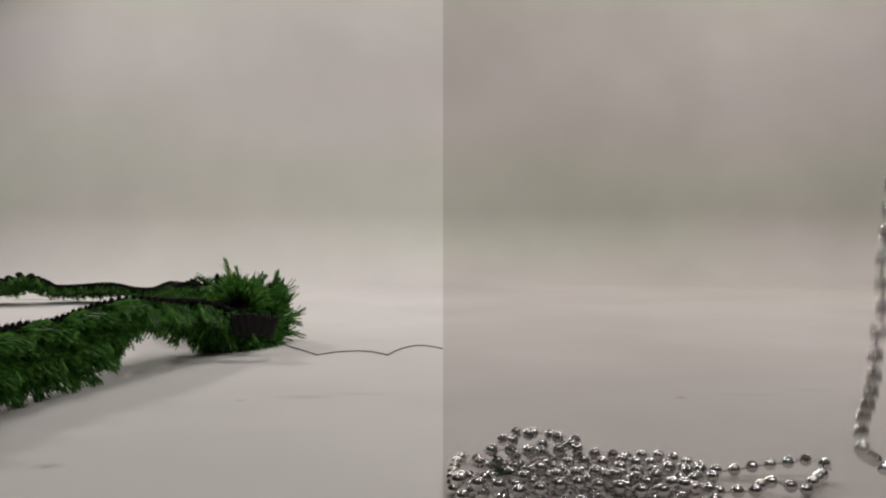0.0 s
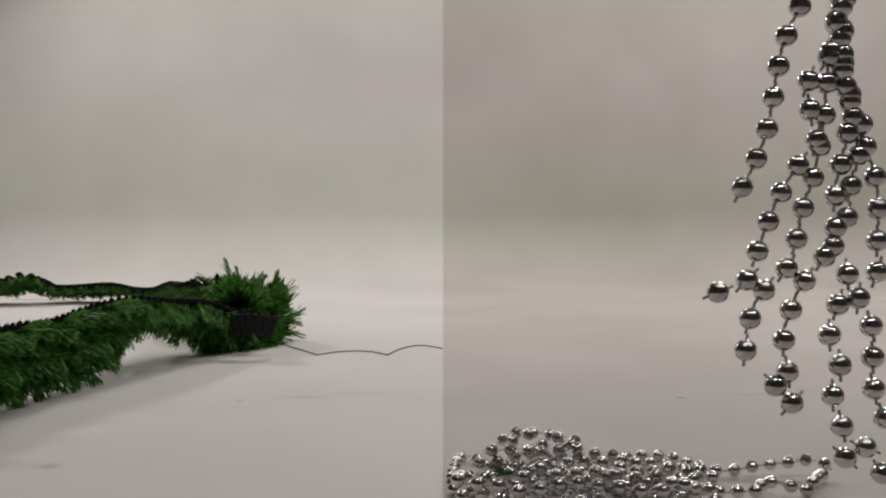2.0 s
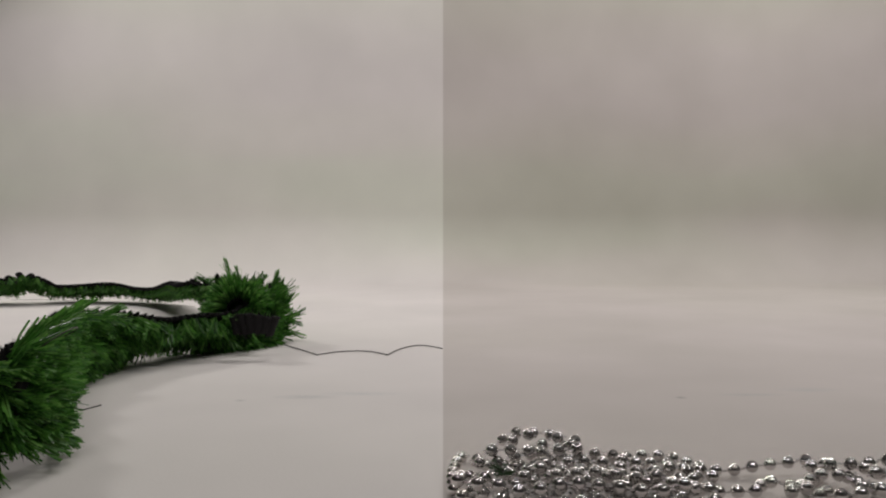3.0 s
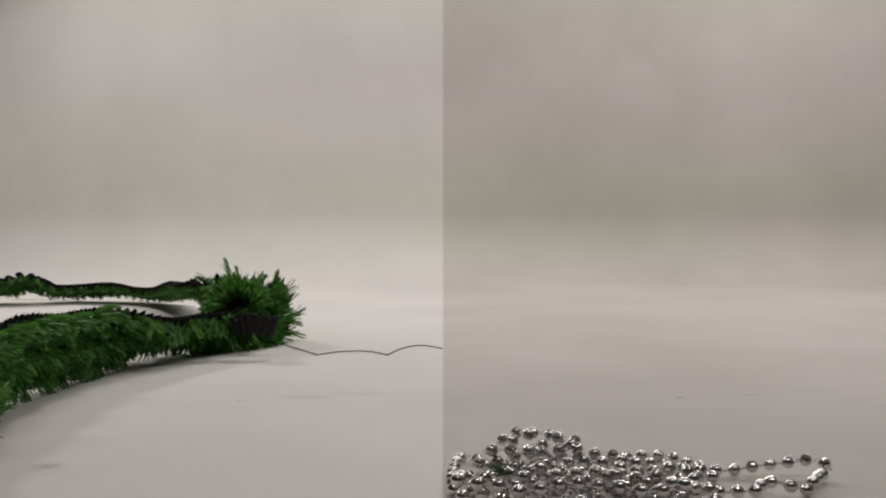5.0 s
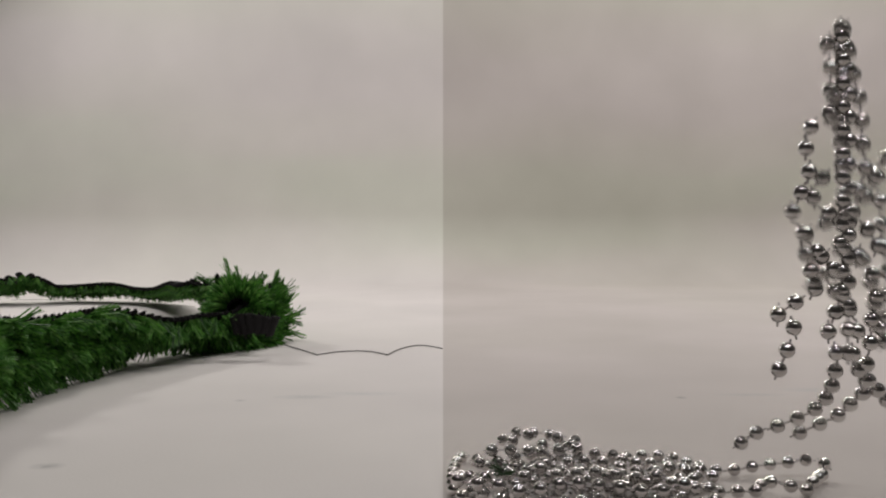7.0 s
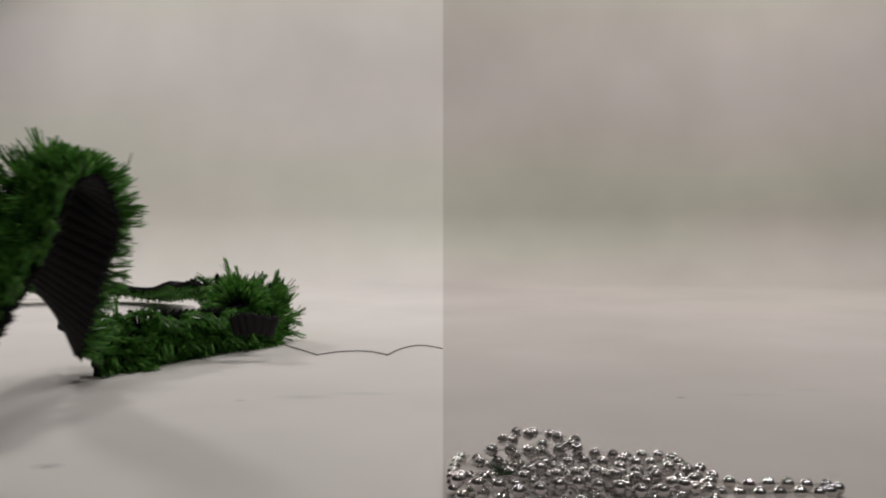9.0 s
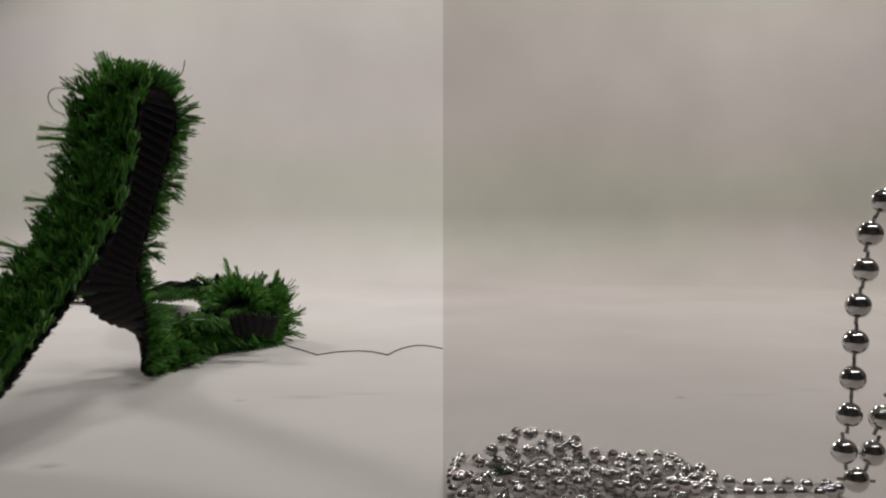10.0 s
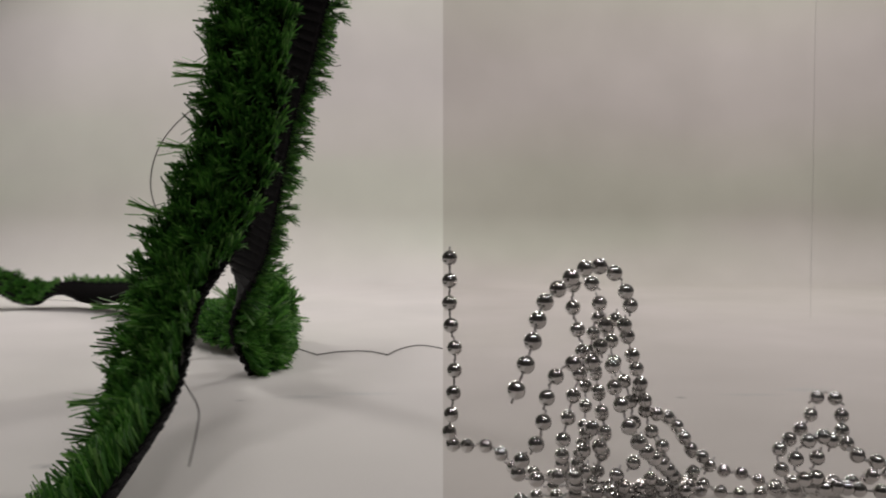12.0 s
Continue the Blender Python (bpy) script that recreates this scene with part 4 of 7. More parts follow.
STRAND_A.append((6.97, [(0.1407, 0.4065, 0.0385), (0.1449, 0.402, 0.0435), (0.1546, 0.3979, 0.0486), (0.1671, 0.3872, 0.0586), (0.1697, 0.3745, 0.0705), (0.1674, 0.3644, 0.0849), (0.1653, 0.3637, 0.0945), (0.1618, 0.3637, 0.1006), (0.1688, 0.3645, 0.1119), (0.1644, 0.3645, 0.1259), (0.1566, 0.3654, 0.1337), (0.1505, 0.3654, 0.1433), (0.147, 0.3663, 0.1528), (0.1549, 0.3663, 0.1598), (0.1549, 0.3663, 0.172), (0.1531, 0.3671, 0.1833), (0.1644, 0.3671, 0.192), (0.1644, 0.368, 0.2042), (0.1644, 0.368, 0.2137), (0.1627, 0.3689, 0.2242), (0.1688, 0.3689, 0.2285), (0.1688, 0.3689, 0.2259), (0.1705, 0.3654, 0.1433)]))
STRAND_A.append((7, [(0.1444, 0.4085, 0.036), (0.1477, 0.4043, 0.041), (0.1585, 0.4005, 0.0461), (0.1711, 0.3899, 0.0562), (0.1726, 0.3768, 0.0682), (0.1695, 0.3652, 0.083), (0.1679, 0.3637, 0.0928), (0.1644, 0.3637, 0.0989), (0.1714, 0.3645, 0.1102), (0.1662, 0.3645, 0.125), (0.1592, 0.3654, 0.132), (0.1531, 0.3654, 0.1415), (0.1496, 0.3663, 0.1511), (0.1566, 0.3663, 0.1589), (0.1566, 0.3663, 0.1702), (0.1557, 0.3671, 0.1815), (0.1662, 0.3671, 0.1902), (0.1662, 0.368, 0.2024), (0.1662, 0.368, 0.212), (0.1653, 0.3689, 0.2224), (0.1714, 0.3689, 0.2268), (0.1714, 0.3689, 0.2242), (0.1723, 0.3654, 0.1415)]))
STRAND_A.append((7.2, [(0.1209, 0.3741, 0.1267), (0.1253, 0.3741, 0.1328), (0.1305, 0.3741, 0.1415), (0.134, 0.375, 0.1502), (0.1392, 0.375, 0.1598), (0.1427, 0.375, 0.1659), (0.1418, 0.3758, 0.1815), (0.1488, 0.3758, 0.1902), (0.1566, 0.3758, 0.1859), (0.154, 0.3758, 0.1763), (0.1505, 0.375, 0.1676), (0.1505, 0.375, 0.1563), (0.1566, 0.3741, 0.1485), (0.1583, 0.3741, 0.1415), (0.1627, 0.3741, 0.132), (0.167, 0.3732, 0.125), (0.1601, 0.3732, 0.1154), (0.154, 0.3732, 0.1189), (0.1531, 0.3732, 0.1067), (0.154, 0.3724, 0.0919), (0.1585, 0.3782, 0.0759), (0.1683, 0.3992, 0.0562), (0.1783, 0.4173, 0.0372), (0.1866, 0.4184, 0.036), (0.2288, 0.4184, 0.036)]))
STRAND_A.append((8, [(0.48, 0.42, 0.004), (0.477, 0.438, 0.004), (0.459, 0.45, 0.004), (0.435, 0.443, 0.004), (0.421, 0.418, 0.004), (0.431, 0.387, 0.004), (0.464, 0.371, 0.004), (0.502, 0.386, 0.004), (0.518, 0.427, 0.004), (0.498, 0.47, 0.004), (0.45, 0.487, 0.004), (0.401, 0.463, 0.004), (0.384, 0.406, 0.004), (0.414, 0.352, 0.004), (0.478, 0.335, 0.004), (0.538, 0.371, 0.004), (0.554, 0.442, 0.004), (0.512, 0.507, 0.004), (0.432, 0.523, 0.004), (0.363, 0.474, 0.004)]))
STRAND_A.append((9.45, [(0.48, 0.42, 0.004), (0.477, 0.438, 0.004), (0.459, 0.45, 0.004), (0.435, 0.443, 0.004), (0.421, 0.418, 0.004), (0.431, 0.387, 0.004), (0.464, 0.371, 0.004), (0.502, 0.386, 0.004), (0.518, 0.427, 0.004), (0.498, 0.47, 0.004), (0.45, 0.487, 0.004), (0.401, 0.463, 0.004), (0.384, 0.406, 0.004), (0.414, 0.352, 0.004), (0.478, 0.335, 0.004), (0.538, 0.371, 0.004), (0.554, 0.442, 0.004), (0.512, 0.507, 0.004), (0.432, 0.523, 0.004), (0.363, 0.474, 0.004)]))
STRAND_A.append((10, [(0.127, 0.2358, 0.158), (0.1227, 0.2349, 0.1511), (0.1183, 0.2349, 0.145), (0.1175, 0.2349, 0.1346), (0.1148, 0.234, 0.1241), (0.114, 0.234, 0.1128), (0.1131, 0.2332, 0.1032), (0.1122, 0.2332, 0.0911), (0.1105, 0.2323, 0.0806), (0.1122, 0.2323, 0.0728), (0.1183, 0.2323, 0.0754), (0.1183, 0.2323, 0.0815), (0.1209, 0.2332, 0.0893), (0.1253, 0.2332, 0.0971), (0.1348, 0.2332, 0.0963), (0.174, 0.2323, 0.065)]))
STRAND_A.append((10.5, [(0.1453, 0.261, 0.1511), (0.1383, 0.2601, 0.1215), (0.1357, 0.2593, 0.1041), (0.1348, 0.2593, 0.0867), (0.134, 0.2584, 0.065), (0.1401, 0.2575, 0.0563), (0.1583, 0.2575, 0.0563), (0.1931, 0.2575, 0.0563)]))
STRAND_A.append((11, [(0.2, 0.379, 0.121), (0.196, 0.379, 0.123), (0.19, 0.379, 0.124), (0.186, 0.379, 0.115), (0.184, 0.379, 0.104), (0.182, 0.378, 0.092), (0.181, 0.378, 0.081), (0.179, 0.377, 0.07), (0.176, 0.377, 0.057), (0.174, 0.377, 0.047), (0.169, 0.376, 0.037), (0.175, 0.376, 0.037), (0.181, 0.376, 0.038), (0.189, 0.376, 0.033), (0.191, 0.376, 0.027), (0.206, 0.376, 0.025), (0.256, 0.376, 0.02)]))
STRAND_A.append((11.5, [(0.206, 0.388, 0.0327), (0.1962, 0.3891, 0.0338), (0.1929, 0.3782, 0.0469), (0.1973, 0.3891, 0.0567), (0.1962, 0.3957, 0.0687), (0.1973, 0.4011, 0.0774), (0.1951, 0.4011, 0.085), (0.1886, 0.4011, 0.0818), (0.1886, 0.4011, 0.072), (0.1799, 0.3957, 0.0643), (0.169, 0.3837, 0.0567), (0.1657, 0.3782, 0.0469), (0.169, 0.3826, 0.0338), (0.1766, 0.388, 0.024), (0.1864, 0.388, 0.0218), (0.2126, 0.388, 0.0218), (0.2649, 0.388, 0.0164)]))
STRAND_A.append((11.96, [(0.2017, 0.3782, 0.0349), (0.1864, 0.3728, 0.0382), (0.1842, 0.3837, 0.0415), (0.1864, 0.3946, 0.0458), (0.1908, 0.4055, 0.0534), (0.1875, 0.4109, 0.06), (0.1809, 0.4109, 0.0567), (0.1755, 0.4055, 0.048), (0.1668, 0.4, 0.0425), (0.1548, 0.3891, 0.0371), (0.157, 0.388, 0.0273), (0.1679, 0.3935, 0.0197), (0.1842, 0.3935, 0.0197), (0.2049, 0.3935, 0.0251), (0.242, 0.3935, 0.0197)]))
STRAND_A.append((12, [(0.2017, 0.3782, 0.0349), (0.1864, 0.3728, 0.0382), (0.1842, 0.3837, 0.0415), (0.1864, 0.3946, 0.0458), (0.1908, 0.4055, 0.0534), (0.1875, 0.4109, 0.06), (0.1809, 0.4109, 0.0567), (0.1755, 0.4055, 0.048), (0.1668, 0.4, 0.0425), (0.1548, 0.3891, 0.0371), (0.157, 0.388, 0.0273), (0.1679, 0.3935, 0.0197), (0.1842, 0.3935, 0.0197), (0.2049, 0.3935, 0.0251), (0.242, 0.3935, 0.0197)]))

STRAND_B = []
STRAND_B.append((0, [(0.521, 0.467, 0.008), (0.504, 0.474, 0.008), (0.485, 0.465, 0.008), (0.477, 0.441, 0.008), (0.491, 0.416, 0.008), (0.522, 0.408, 0.008), (0.553, 0.427, 0.008), (0.561, 0.467, 0.008), (0.536, 0.502, 0.008), (0.489, 0.509, 0.008), (0.448, 0.478, 0.008), (0.442, 0.423, 0.008), (0.48, 0.378, 0.008), (0.542, 0.374, 0.008), (0.591, 0.419, 0.008), (0.593, 0.489, 0.008), (0.542, 0.541, 0.008), (0.465, 0.541, 0.008), (0.409, 0.482, 0.008), (0.412, 0.397, 0.008)]))
STRAND_B.append((0.3, [(0.521, 0.467, 0.008), (0.504, 0.474, 0.008), (0.485, 0.465, 0.008), (0.477, 0.441, 0.008), (0.491, 0.416, 0.008), (0.522, 0.408, 0.008), (0.553, 0.427, 0.008), (0.561, 0.467, 0.008), (0.536, 0.502, 0.008), (0.489, 0.509, 0.008), (0.448, 0.478, 0.008), (0.442, 0.423, 0.008), (0.48, 0.378, 0.008), (0.542, 0.374, 0.008), (0.591, 0.419, 0.008), (0.593, 0.489, 0.008), (0.542, 0.541, 0.008), (0.465, 0.541, 0.008), (0.409, 0.482, 0.008), (0.412, 0.397, 0.008)]))
STRAND_B.append((0.5, [(0.1505, 0.2897, 0.2111), (0.1479, 0.2897, 0.2007), (0.1479, 0.2888, 0.192), (0.1479, 0.2888, 0.1833), (0.1479, 0.288, 0.1728), (0.1479, 0.288, 0.1633), (0.147, 0.288, 0.1528), (0.1453, 0.2871, 0.1476), (0.147, 0.2871, 0.1363), (0.1479, 0.2871, 0.1293), (0.1557, 0.2862, 0.1198), (0.1749, 0.2854, 0.085), (0.2132, 0.2836, 0.0467)]))
STRAND_B.append((0.75, [(0.521, 0.467, 0.008), (0.504, 0.474, 0.008), (0.485, 0.465, 0.008), (0.477, 0.441, 0.008), (0.491, 0.416, 0.008), (0.522, 0.408, 0.008), (0.553, 0.427, 0.008), (0.561, 0.467, 0.008), (0.536, 0.502, 0.008), (0.489, 0.509, 0.008), (0.448, 0.478, 0.008), (0.442, 0.423, 0.008), (0.48, 0.378, 0.008), (0.542, 0.374, 0.008), (0.591, 0.419, 0.008), (0.593, 0.489, 0.008), (0.542, 0.541, 0.008), (0.465, 0.541, 0.008), (0.409, 0.482, 0.008), (0.412, 0.397, 0.008)]))
STRAND_B.append((1.5, [(0.521, 0.467, 0.008), (0.504, 0.474, 0.008), (0.485, 0.465, 0.008), (0.477, 0.441, 0.008), (0.491, 0.416, 0.008), (0.522, 0.408, 0.008), (0.553, 0.427, 0.008), (0.561, 0.467, 0.008), (0.536, 0.502, 0.008), (0.489, 0.509, 0.008), (0.448, 0.478, 0.008), (0.442, 0.423, 0.008), (0.48, 0.378, 0.008), (0.542, 0.374, 0.008), (0.591, 0.419, 0.008), (0.593, 0.489, 0.008), (0.542, 0.541, 0.008), (0.465, 0.541, 0.008), (0.409, 0.482, 0.008), (0.412, 0.397, 0.008)]))
STRAND_B.append((1.8, [(0.1157, 0.2697, 0.1328), (0.1235, 0.2697, 0.1354), (0.1279, 0.2697, 0.1406), (0.1288, 0.2697, 0.1485), (0.1331, 0.2706, 0.158), (0.1366, 0.2706, 0.1659), (0.1418, 0.2706, 0.1728), (0.1462, 0.2714, 0.1781), (0.147, 0.2714, 0.185), (0.1427, 0.2714, 0.1963), (0.1488, 0.2723, 0.2033), (0.1549, 0.2723, 0.2137), (0.1531, 0.2723, 0.2216), (0.1566, 0.2732, 0.2355), (0.1566, 0.2758, 0.3146)]))
STRAND_B.append((2, [(0.087, 0.2688, 0.1215), (0.0948, 0.2688, 0.1241), (0.0992, 0.2697, 0.1302), (0.1001, 0.2697, 0.138), (0.1044, 0.2697, 0.1467), (0.1079, 0.2706, 0.1546), (0.1131, 0.2706, 0.1624), (0.1175, 0.2706, 0.1676), (0.1183, 0.2706, 0.1746), (0.114, 0.2714, 0.185), (0.1201, 0.2714, 0.1929), (0.1261, 0.2723, 0.2033), (0.1244, 0.2723, 0.2102), (0.1279, 0.2732, 0.225), (0.1279, 0.2758, 0.3033)]))
STRAND_B.append((2.2, [(0.1087, 0.268, 0.0876), (0.1166, 0.268, 0.0902), (0.1209, 0.268, 0.0963), (0.1218, 0.268, 0.1041), (0.1253, 0.2688, 0.1128), (0.1288, 0.2688, 0.1206), (0.1348, 0.2688, 0.1285), (0.1392, 0.2697, 0.1337), (0.1401, 0.2697, 0.1406), (0.1357, 0.2697, 0.1511), (0.1418, 0.2706, 0.1589), (0.1479, 0.2706, 0.1694), (0.1462, 0.2714, 0.1763), (0.1496, 0.2714, 0.1911), (0.1496, 0.2741, 0.2694)]))
STRAND_B.append((2.42, [(0.1838, 0.4246, 0.0091), (0.1958, 0.4246, 0.0061), (0.2038, 0.4246, 0.0041), (0.2158, 0.4246, 0.0131), (0.2219, 0.4257, 0.0181), (0.2438, 0.4246, 0.0131), (0.2897, 0.4246, 0.0101), (0.3327, 0.4246, 0.0101)]))
STRAND_B.append((3.05, [(0.1838, 0.4246, 0.0091), (0.1958, 0.4246, 0.0061), (0.2038, 0.4246, 0.0041), (0.2158, 0.4246, 0.0131), (0.2219, 0.4257, 0.0181), (0.2438, 0.4246, 0.0131), (0.2897, 0.4246, 0.0101), (0.3327, 0.4246, 0.0101)]))
STRAND_B.append((3.5, [(0.521, 0.467, 0.008), (0.504, 0.474, 0.008), (0.485, 0.465, 0.008), (0.477, 0.441, 0.008), (0.491, 0.416, 0.008), (0.522, 0.408, 0.008), (0.553, 0.427, 0.008), (0.561, 0.467, 0.008), (0.536, 0.502, 0.008), (0.489, 0.509, 0.008), (0.448, 0.478, 0.008), (0.442, 0.423, 0.008), (0.48, 0.378, 0.008), (0.542, 0.374, 0.008), (0.591, 0.419, 0.008), (0.593, 0.489, 0.008), (0.542, 0.541, 0.008), (0.465, 0.541, 0.008), (0.409, 0.482, 0.008), (0.412, 0.397, 0.008)]))
STRAND_B.append((5.3, [(0.521, 0.467, 0.008), (0.504, 0.474, 0.008), (0.485, 0.465, 0.008), (0.477, 0.441, 0.008), (0.491, 0.416, 0.008), (0.522, 0.408, 0.008), (0.553, 0.427, 0.008), (0.561, 0.467, 0.008), (0.536, 0.502, 0.008), (0.489, 0.509, 0.008), (0.448, 0.478, 0.008), (0.442, 0.423, 0.008), (0.48, 0.378, 0.008), (0.542, 0.374, 0.008), (0.591, 0.419, 0.008), (0.593, 0.489, 0.008), (0.542, 0.541, 0.008), (0.465, 0.541, 0.008), (0.409, 0.482, 0.008), (0.412, 0.397, 0.008)]))
STRAND_B.append((5.5, [(0.1691, 0.3137, 0.081), (0.1665, 0.3178, 0.0738), (0.1653, 0.3189, 0.0655), (0.1679, 0.3189, 0.0583), (0.1739, 0.3175, 0.0505), (0.1953, 0.3175, 0.0416), (0.2381, 0.3175, 0.0416)]))
STRAND_B.append((6, [(0.174, 0.3228, 0.1737), (0.1662, 0.3228, 0.1572), (0.1618, 0.3219, 0.1441), (0.167, 0.3219, 0.1293), (0.1636, 0.321, 0.118), (0.1644, 0.321, 0.1076), (0.1636, 0.3202, 0.0989), (0.1662, 0.3202, 0.0885), (0.1705, 0.3243, 0.077), (0.1739, 0.3341, 0.0613), (0.1708, 0.3325, 0.046), (0.1735, 0.3325, 0.0414), (0.2044, 0.3325, 0.0351)]))
STRAND_B.append((6.4, [(0.521, 0.467, 0.008), (0.504, 0.474, 0.008), (0.485, 0.465, 0.008), (0.477, 0.441, 0.008), (0.491, 0.416, 0.008), (0.522, 0.408, 0.008), (0.553, 0.427, 0.008), (0.561, 0.467, 0.008), (0.536, 0.502, 0.008), (0.489, 0.509, 0.008), (0.448, 0.478, 0.008), (0.442, 0.423, 0.008), (0.48, 0.378, 0.008), (0.542, 0.374, 0.008), (0.591, 0.419, 0.008), (0.593, 0.489, 0.008), (0.542, 0.541, 0.008), (0.465, 0.541, 0.008), (0.409, 0.482, 0.008), (0.412, 0.397, 0.008)]))
STRAND_B.append((6.8, [(0.1244, 0.3306, 0.1441), (0.1305, 0.3306, 0.1328), (0.1444, 0.3306, 0.1328), (0.1575, 0.3306, 0.1372), (0.1662, 0.3306, 0.1415), (0.1705, 0.3315, 0.1572), (0.1662, 0.3315, 0.1702), (0.1705, 0.3323, 0.1859), (0.1662, 0.3332, 0.2007), (0.1705, 0.3332, 0.2163), (0.1749, 0.335, 0.2511)]))
STRAND_B.append((6.97, [(0.1437, 0.3663, 0.081), (0.1462, 0.3637, 0.0902), (0.1488, 0.3637, 0.1024), (0.1409, 0.3645, 0.1058), (0.1522, 0.3645, 0.1119), (0.1592, 0.3645, 0.1189), (0.1549, 0.3645, 0.1259), (0.167, 0.3654, 0.1337), (0.1714, 0.3654, 0.1459), (0.1592, 0.3663, 0.1502), (0.1566, 0.3663, 0.1598), (0.1688, 0.3663, 0.1702), (0.167, 0.3671, 0.1842), (0.1644, 0.3671, 0.1937), (0.1705, 0.368, 0.2085), (0.1714, 0.368, 0.2181), (0.1688, 0.3689, 0.2285), (0.1714, 0.368, 0.2111), (0.1714, 0.3663, 0.1676)]))
STRAND_B.append((7, [(0.146, 0.3677, 0.079), (0.1479, 0.3637, 0.0885), (0.1505, 0.3637, 0.1006), (0.1436, 0.3645, 0.1041), (0.154, 0.3645, 0.1102), (0.1618, 0.3645, 0.1172), (0.1566, 0.3645, 0.125), (0.1688, 0.3654, 0.132), (0.174, 0.3654, 0.1441), (0.1618, 0.3654, 0.1485), (0.1592, 0.3663, 0.1589), (0.1714, 0.3663, 0.1685), (0.1688, 0.3671, 0.1824), (0.1662, 0.3671, 0.1929), (0.1723, 0.368, 0.2068), (0.174, 0.368, 0.2163), (0.1714, 0.3689, 0.2268), (0.174, 0.368, 0.2094), (0.174, 0.3663, 0.1659)]))
STRAND_B.append((7.2, [(0.1288, 0.3732, 0.1215), (0.134, 0.3732, 0.1145), (0.1383, 0.3732, 0.1067), (0.1409, 0.3732, 0.1189), (0.1427, 0.3741, 0.1267), (0.1496, 0.3732, 0.1241), (0.1427, 0.3724, 0.1015), (0.1453, 0.3724, 0.0919), (0.1487, 0.3765, 0.079), (0.1546, 0.3884, 0.0659), (0.1448, 0.3965, 0.0586), (0.1403, 0.4075, 0.0486), (0.1527, 0.4101, 0.0461), (0.1562, 0.3924, 0.0623), (0.1531, 0.3765, 0.079), (0.1505, 0.3724, 0.0919), (0.1514, 0.3732, 0.1067), (0.1531, 0.3724, 0.0919), (0.1613, 0.3847, 0.0693), (0.1691, 0.3924, 0.0623), (0.1804, 0.4075, 0.0486), (0.195, 0.4173, 0.0372)]))
STRAND_B.append((8, [(0.521, 0.467, 0.008), (0.504, 0.474, 0.008), (0.485, 0.465, 0.008), (0.477, 0.441, 0.008), (0.491, 0.416, 0.008), (0.522, 0.408, 0.008), (0.553, 0.427, 0.008), (0.561, 0.467, 0.008), (0.536, 0.502, 0.008), (0.489, 0.509, 0.008), (0.448, 0.478, 0.008), (0.442, 0.423, 0.008), (0.48, 0.378, 0.008), (0.542, 0.374, 0.008), (0.591, 0.419, 0.008), (0.593, 0.489, 0.008), (0.542, 0.541, 0.008), (0.465, 0.541, 0.008), (0.409, 0.482, 0.008), (0.412, 0.397, 0.008)]))
STRAND_B.append((10.7, [(0.521, 0.467, 0.008), (0.504, 0.474, 0.008), (0.485, 0.465, 0.008), (0.477, 0.441, 0.008), (0.491, 0.416, 0.008), (0.522, 0.408, 0.008), (0.553, 0.427, 0.008), (0.561, 0.467, 0.008), (0.536, 0.502, 0.008), (0.489, 0.509, 0.008), (0.448, 0.478, 0.008), (0.442, 0.423, 0.008), (0.48, 0.378, 0.008), (0.542, 0.374, 0.008), (0.591, 0.419, 0.008), (0.593, 0.489, 0.008), (0.542, 0.541, 0.008), (0.465, 0.541, 0.008), (0.409, 0.482, 0.008), (0.412, 0.397, 0.008)]))
STRAND_B.append((11, [(0.202, 0.379, 0.111), (0.195, 0.379, 0.102), (0.192, 0.378, 0.092), (0.192, 0.378, 0.081), (0.192, 0.378, 0.07), (0.195, 0.377, 0.059), (0.198, 0.377, 0.048), (0.206, 0.376, 0.041), (0.231, 0.376, 0.023), (0.282, 0.376, 0.02)]))
STRAND_B.append((11.5, [(0.2136, 0.3989, 0.0175), (0.1973, 0.3989, 0.0164), (0.1864, 0.3989, 0.0229), (0.1842, 0.3989, 0.0306), (0.182, 0.4, 0.0382), (0.1886, 0.4, 0.0458), (0.1875, 0.4, 0.0523), (0.1908, 0.4011, 0.0633), (0.1973, 0.4011, 0.0643), (0.1962, 0.4, 0.0545), (0.1908, 0.4, 0.0447), (0.1842, 0.3989, 0.0262), (0.1918, 0.3989, 0.0153), (0.2453, 0.3989, 0.0131)]))
STRAND_B.append((11.96, [(0.1809, 0.3771, 0.024), (0.17, 0.3771, 0.024), (0.1613, 0.3771, 0.0284), (0.158, 0.3782, 0.036), (0.1624, 0.3782, 0.0415), (0.1657, 0.3782, 0.0491), (0.17, 0.3782, 0.0469), (0.1766, 0.3782, 0.048), (0.169, 0.3782, 0.0393), (0.1657, 0.3771, 0.0306), (0.1809, 0.3771, 0.024), (0.2322, 0.3771, 0.0197)]))
STRAND_B.append((12, [(0.1809, 0.3771, 0.024), (0.17, 0.3771, 0.024), (0.1613, 0.3771, 0.0284), (0.158, 0.3782, 0.036), (0.1624, 0.3782, 0.0415), (0.1657, 0.3782, 0.0491), (0.17, 0.3782, 0.0469), (0.1766, 0.3782, 0.048), (0.169, 0.3782, 0.0393), (0.1657, 0.3771, 0.0306), (0.1809, 0.3771, 0.024), (0.2322, 0.3771, 0.0197)]))

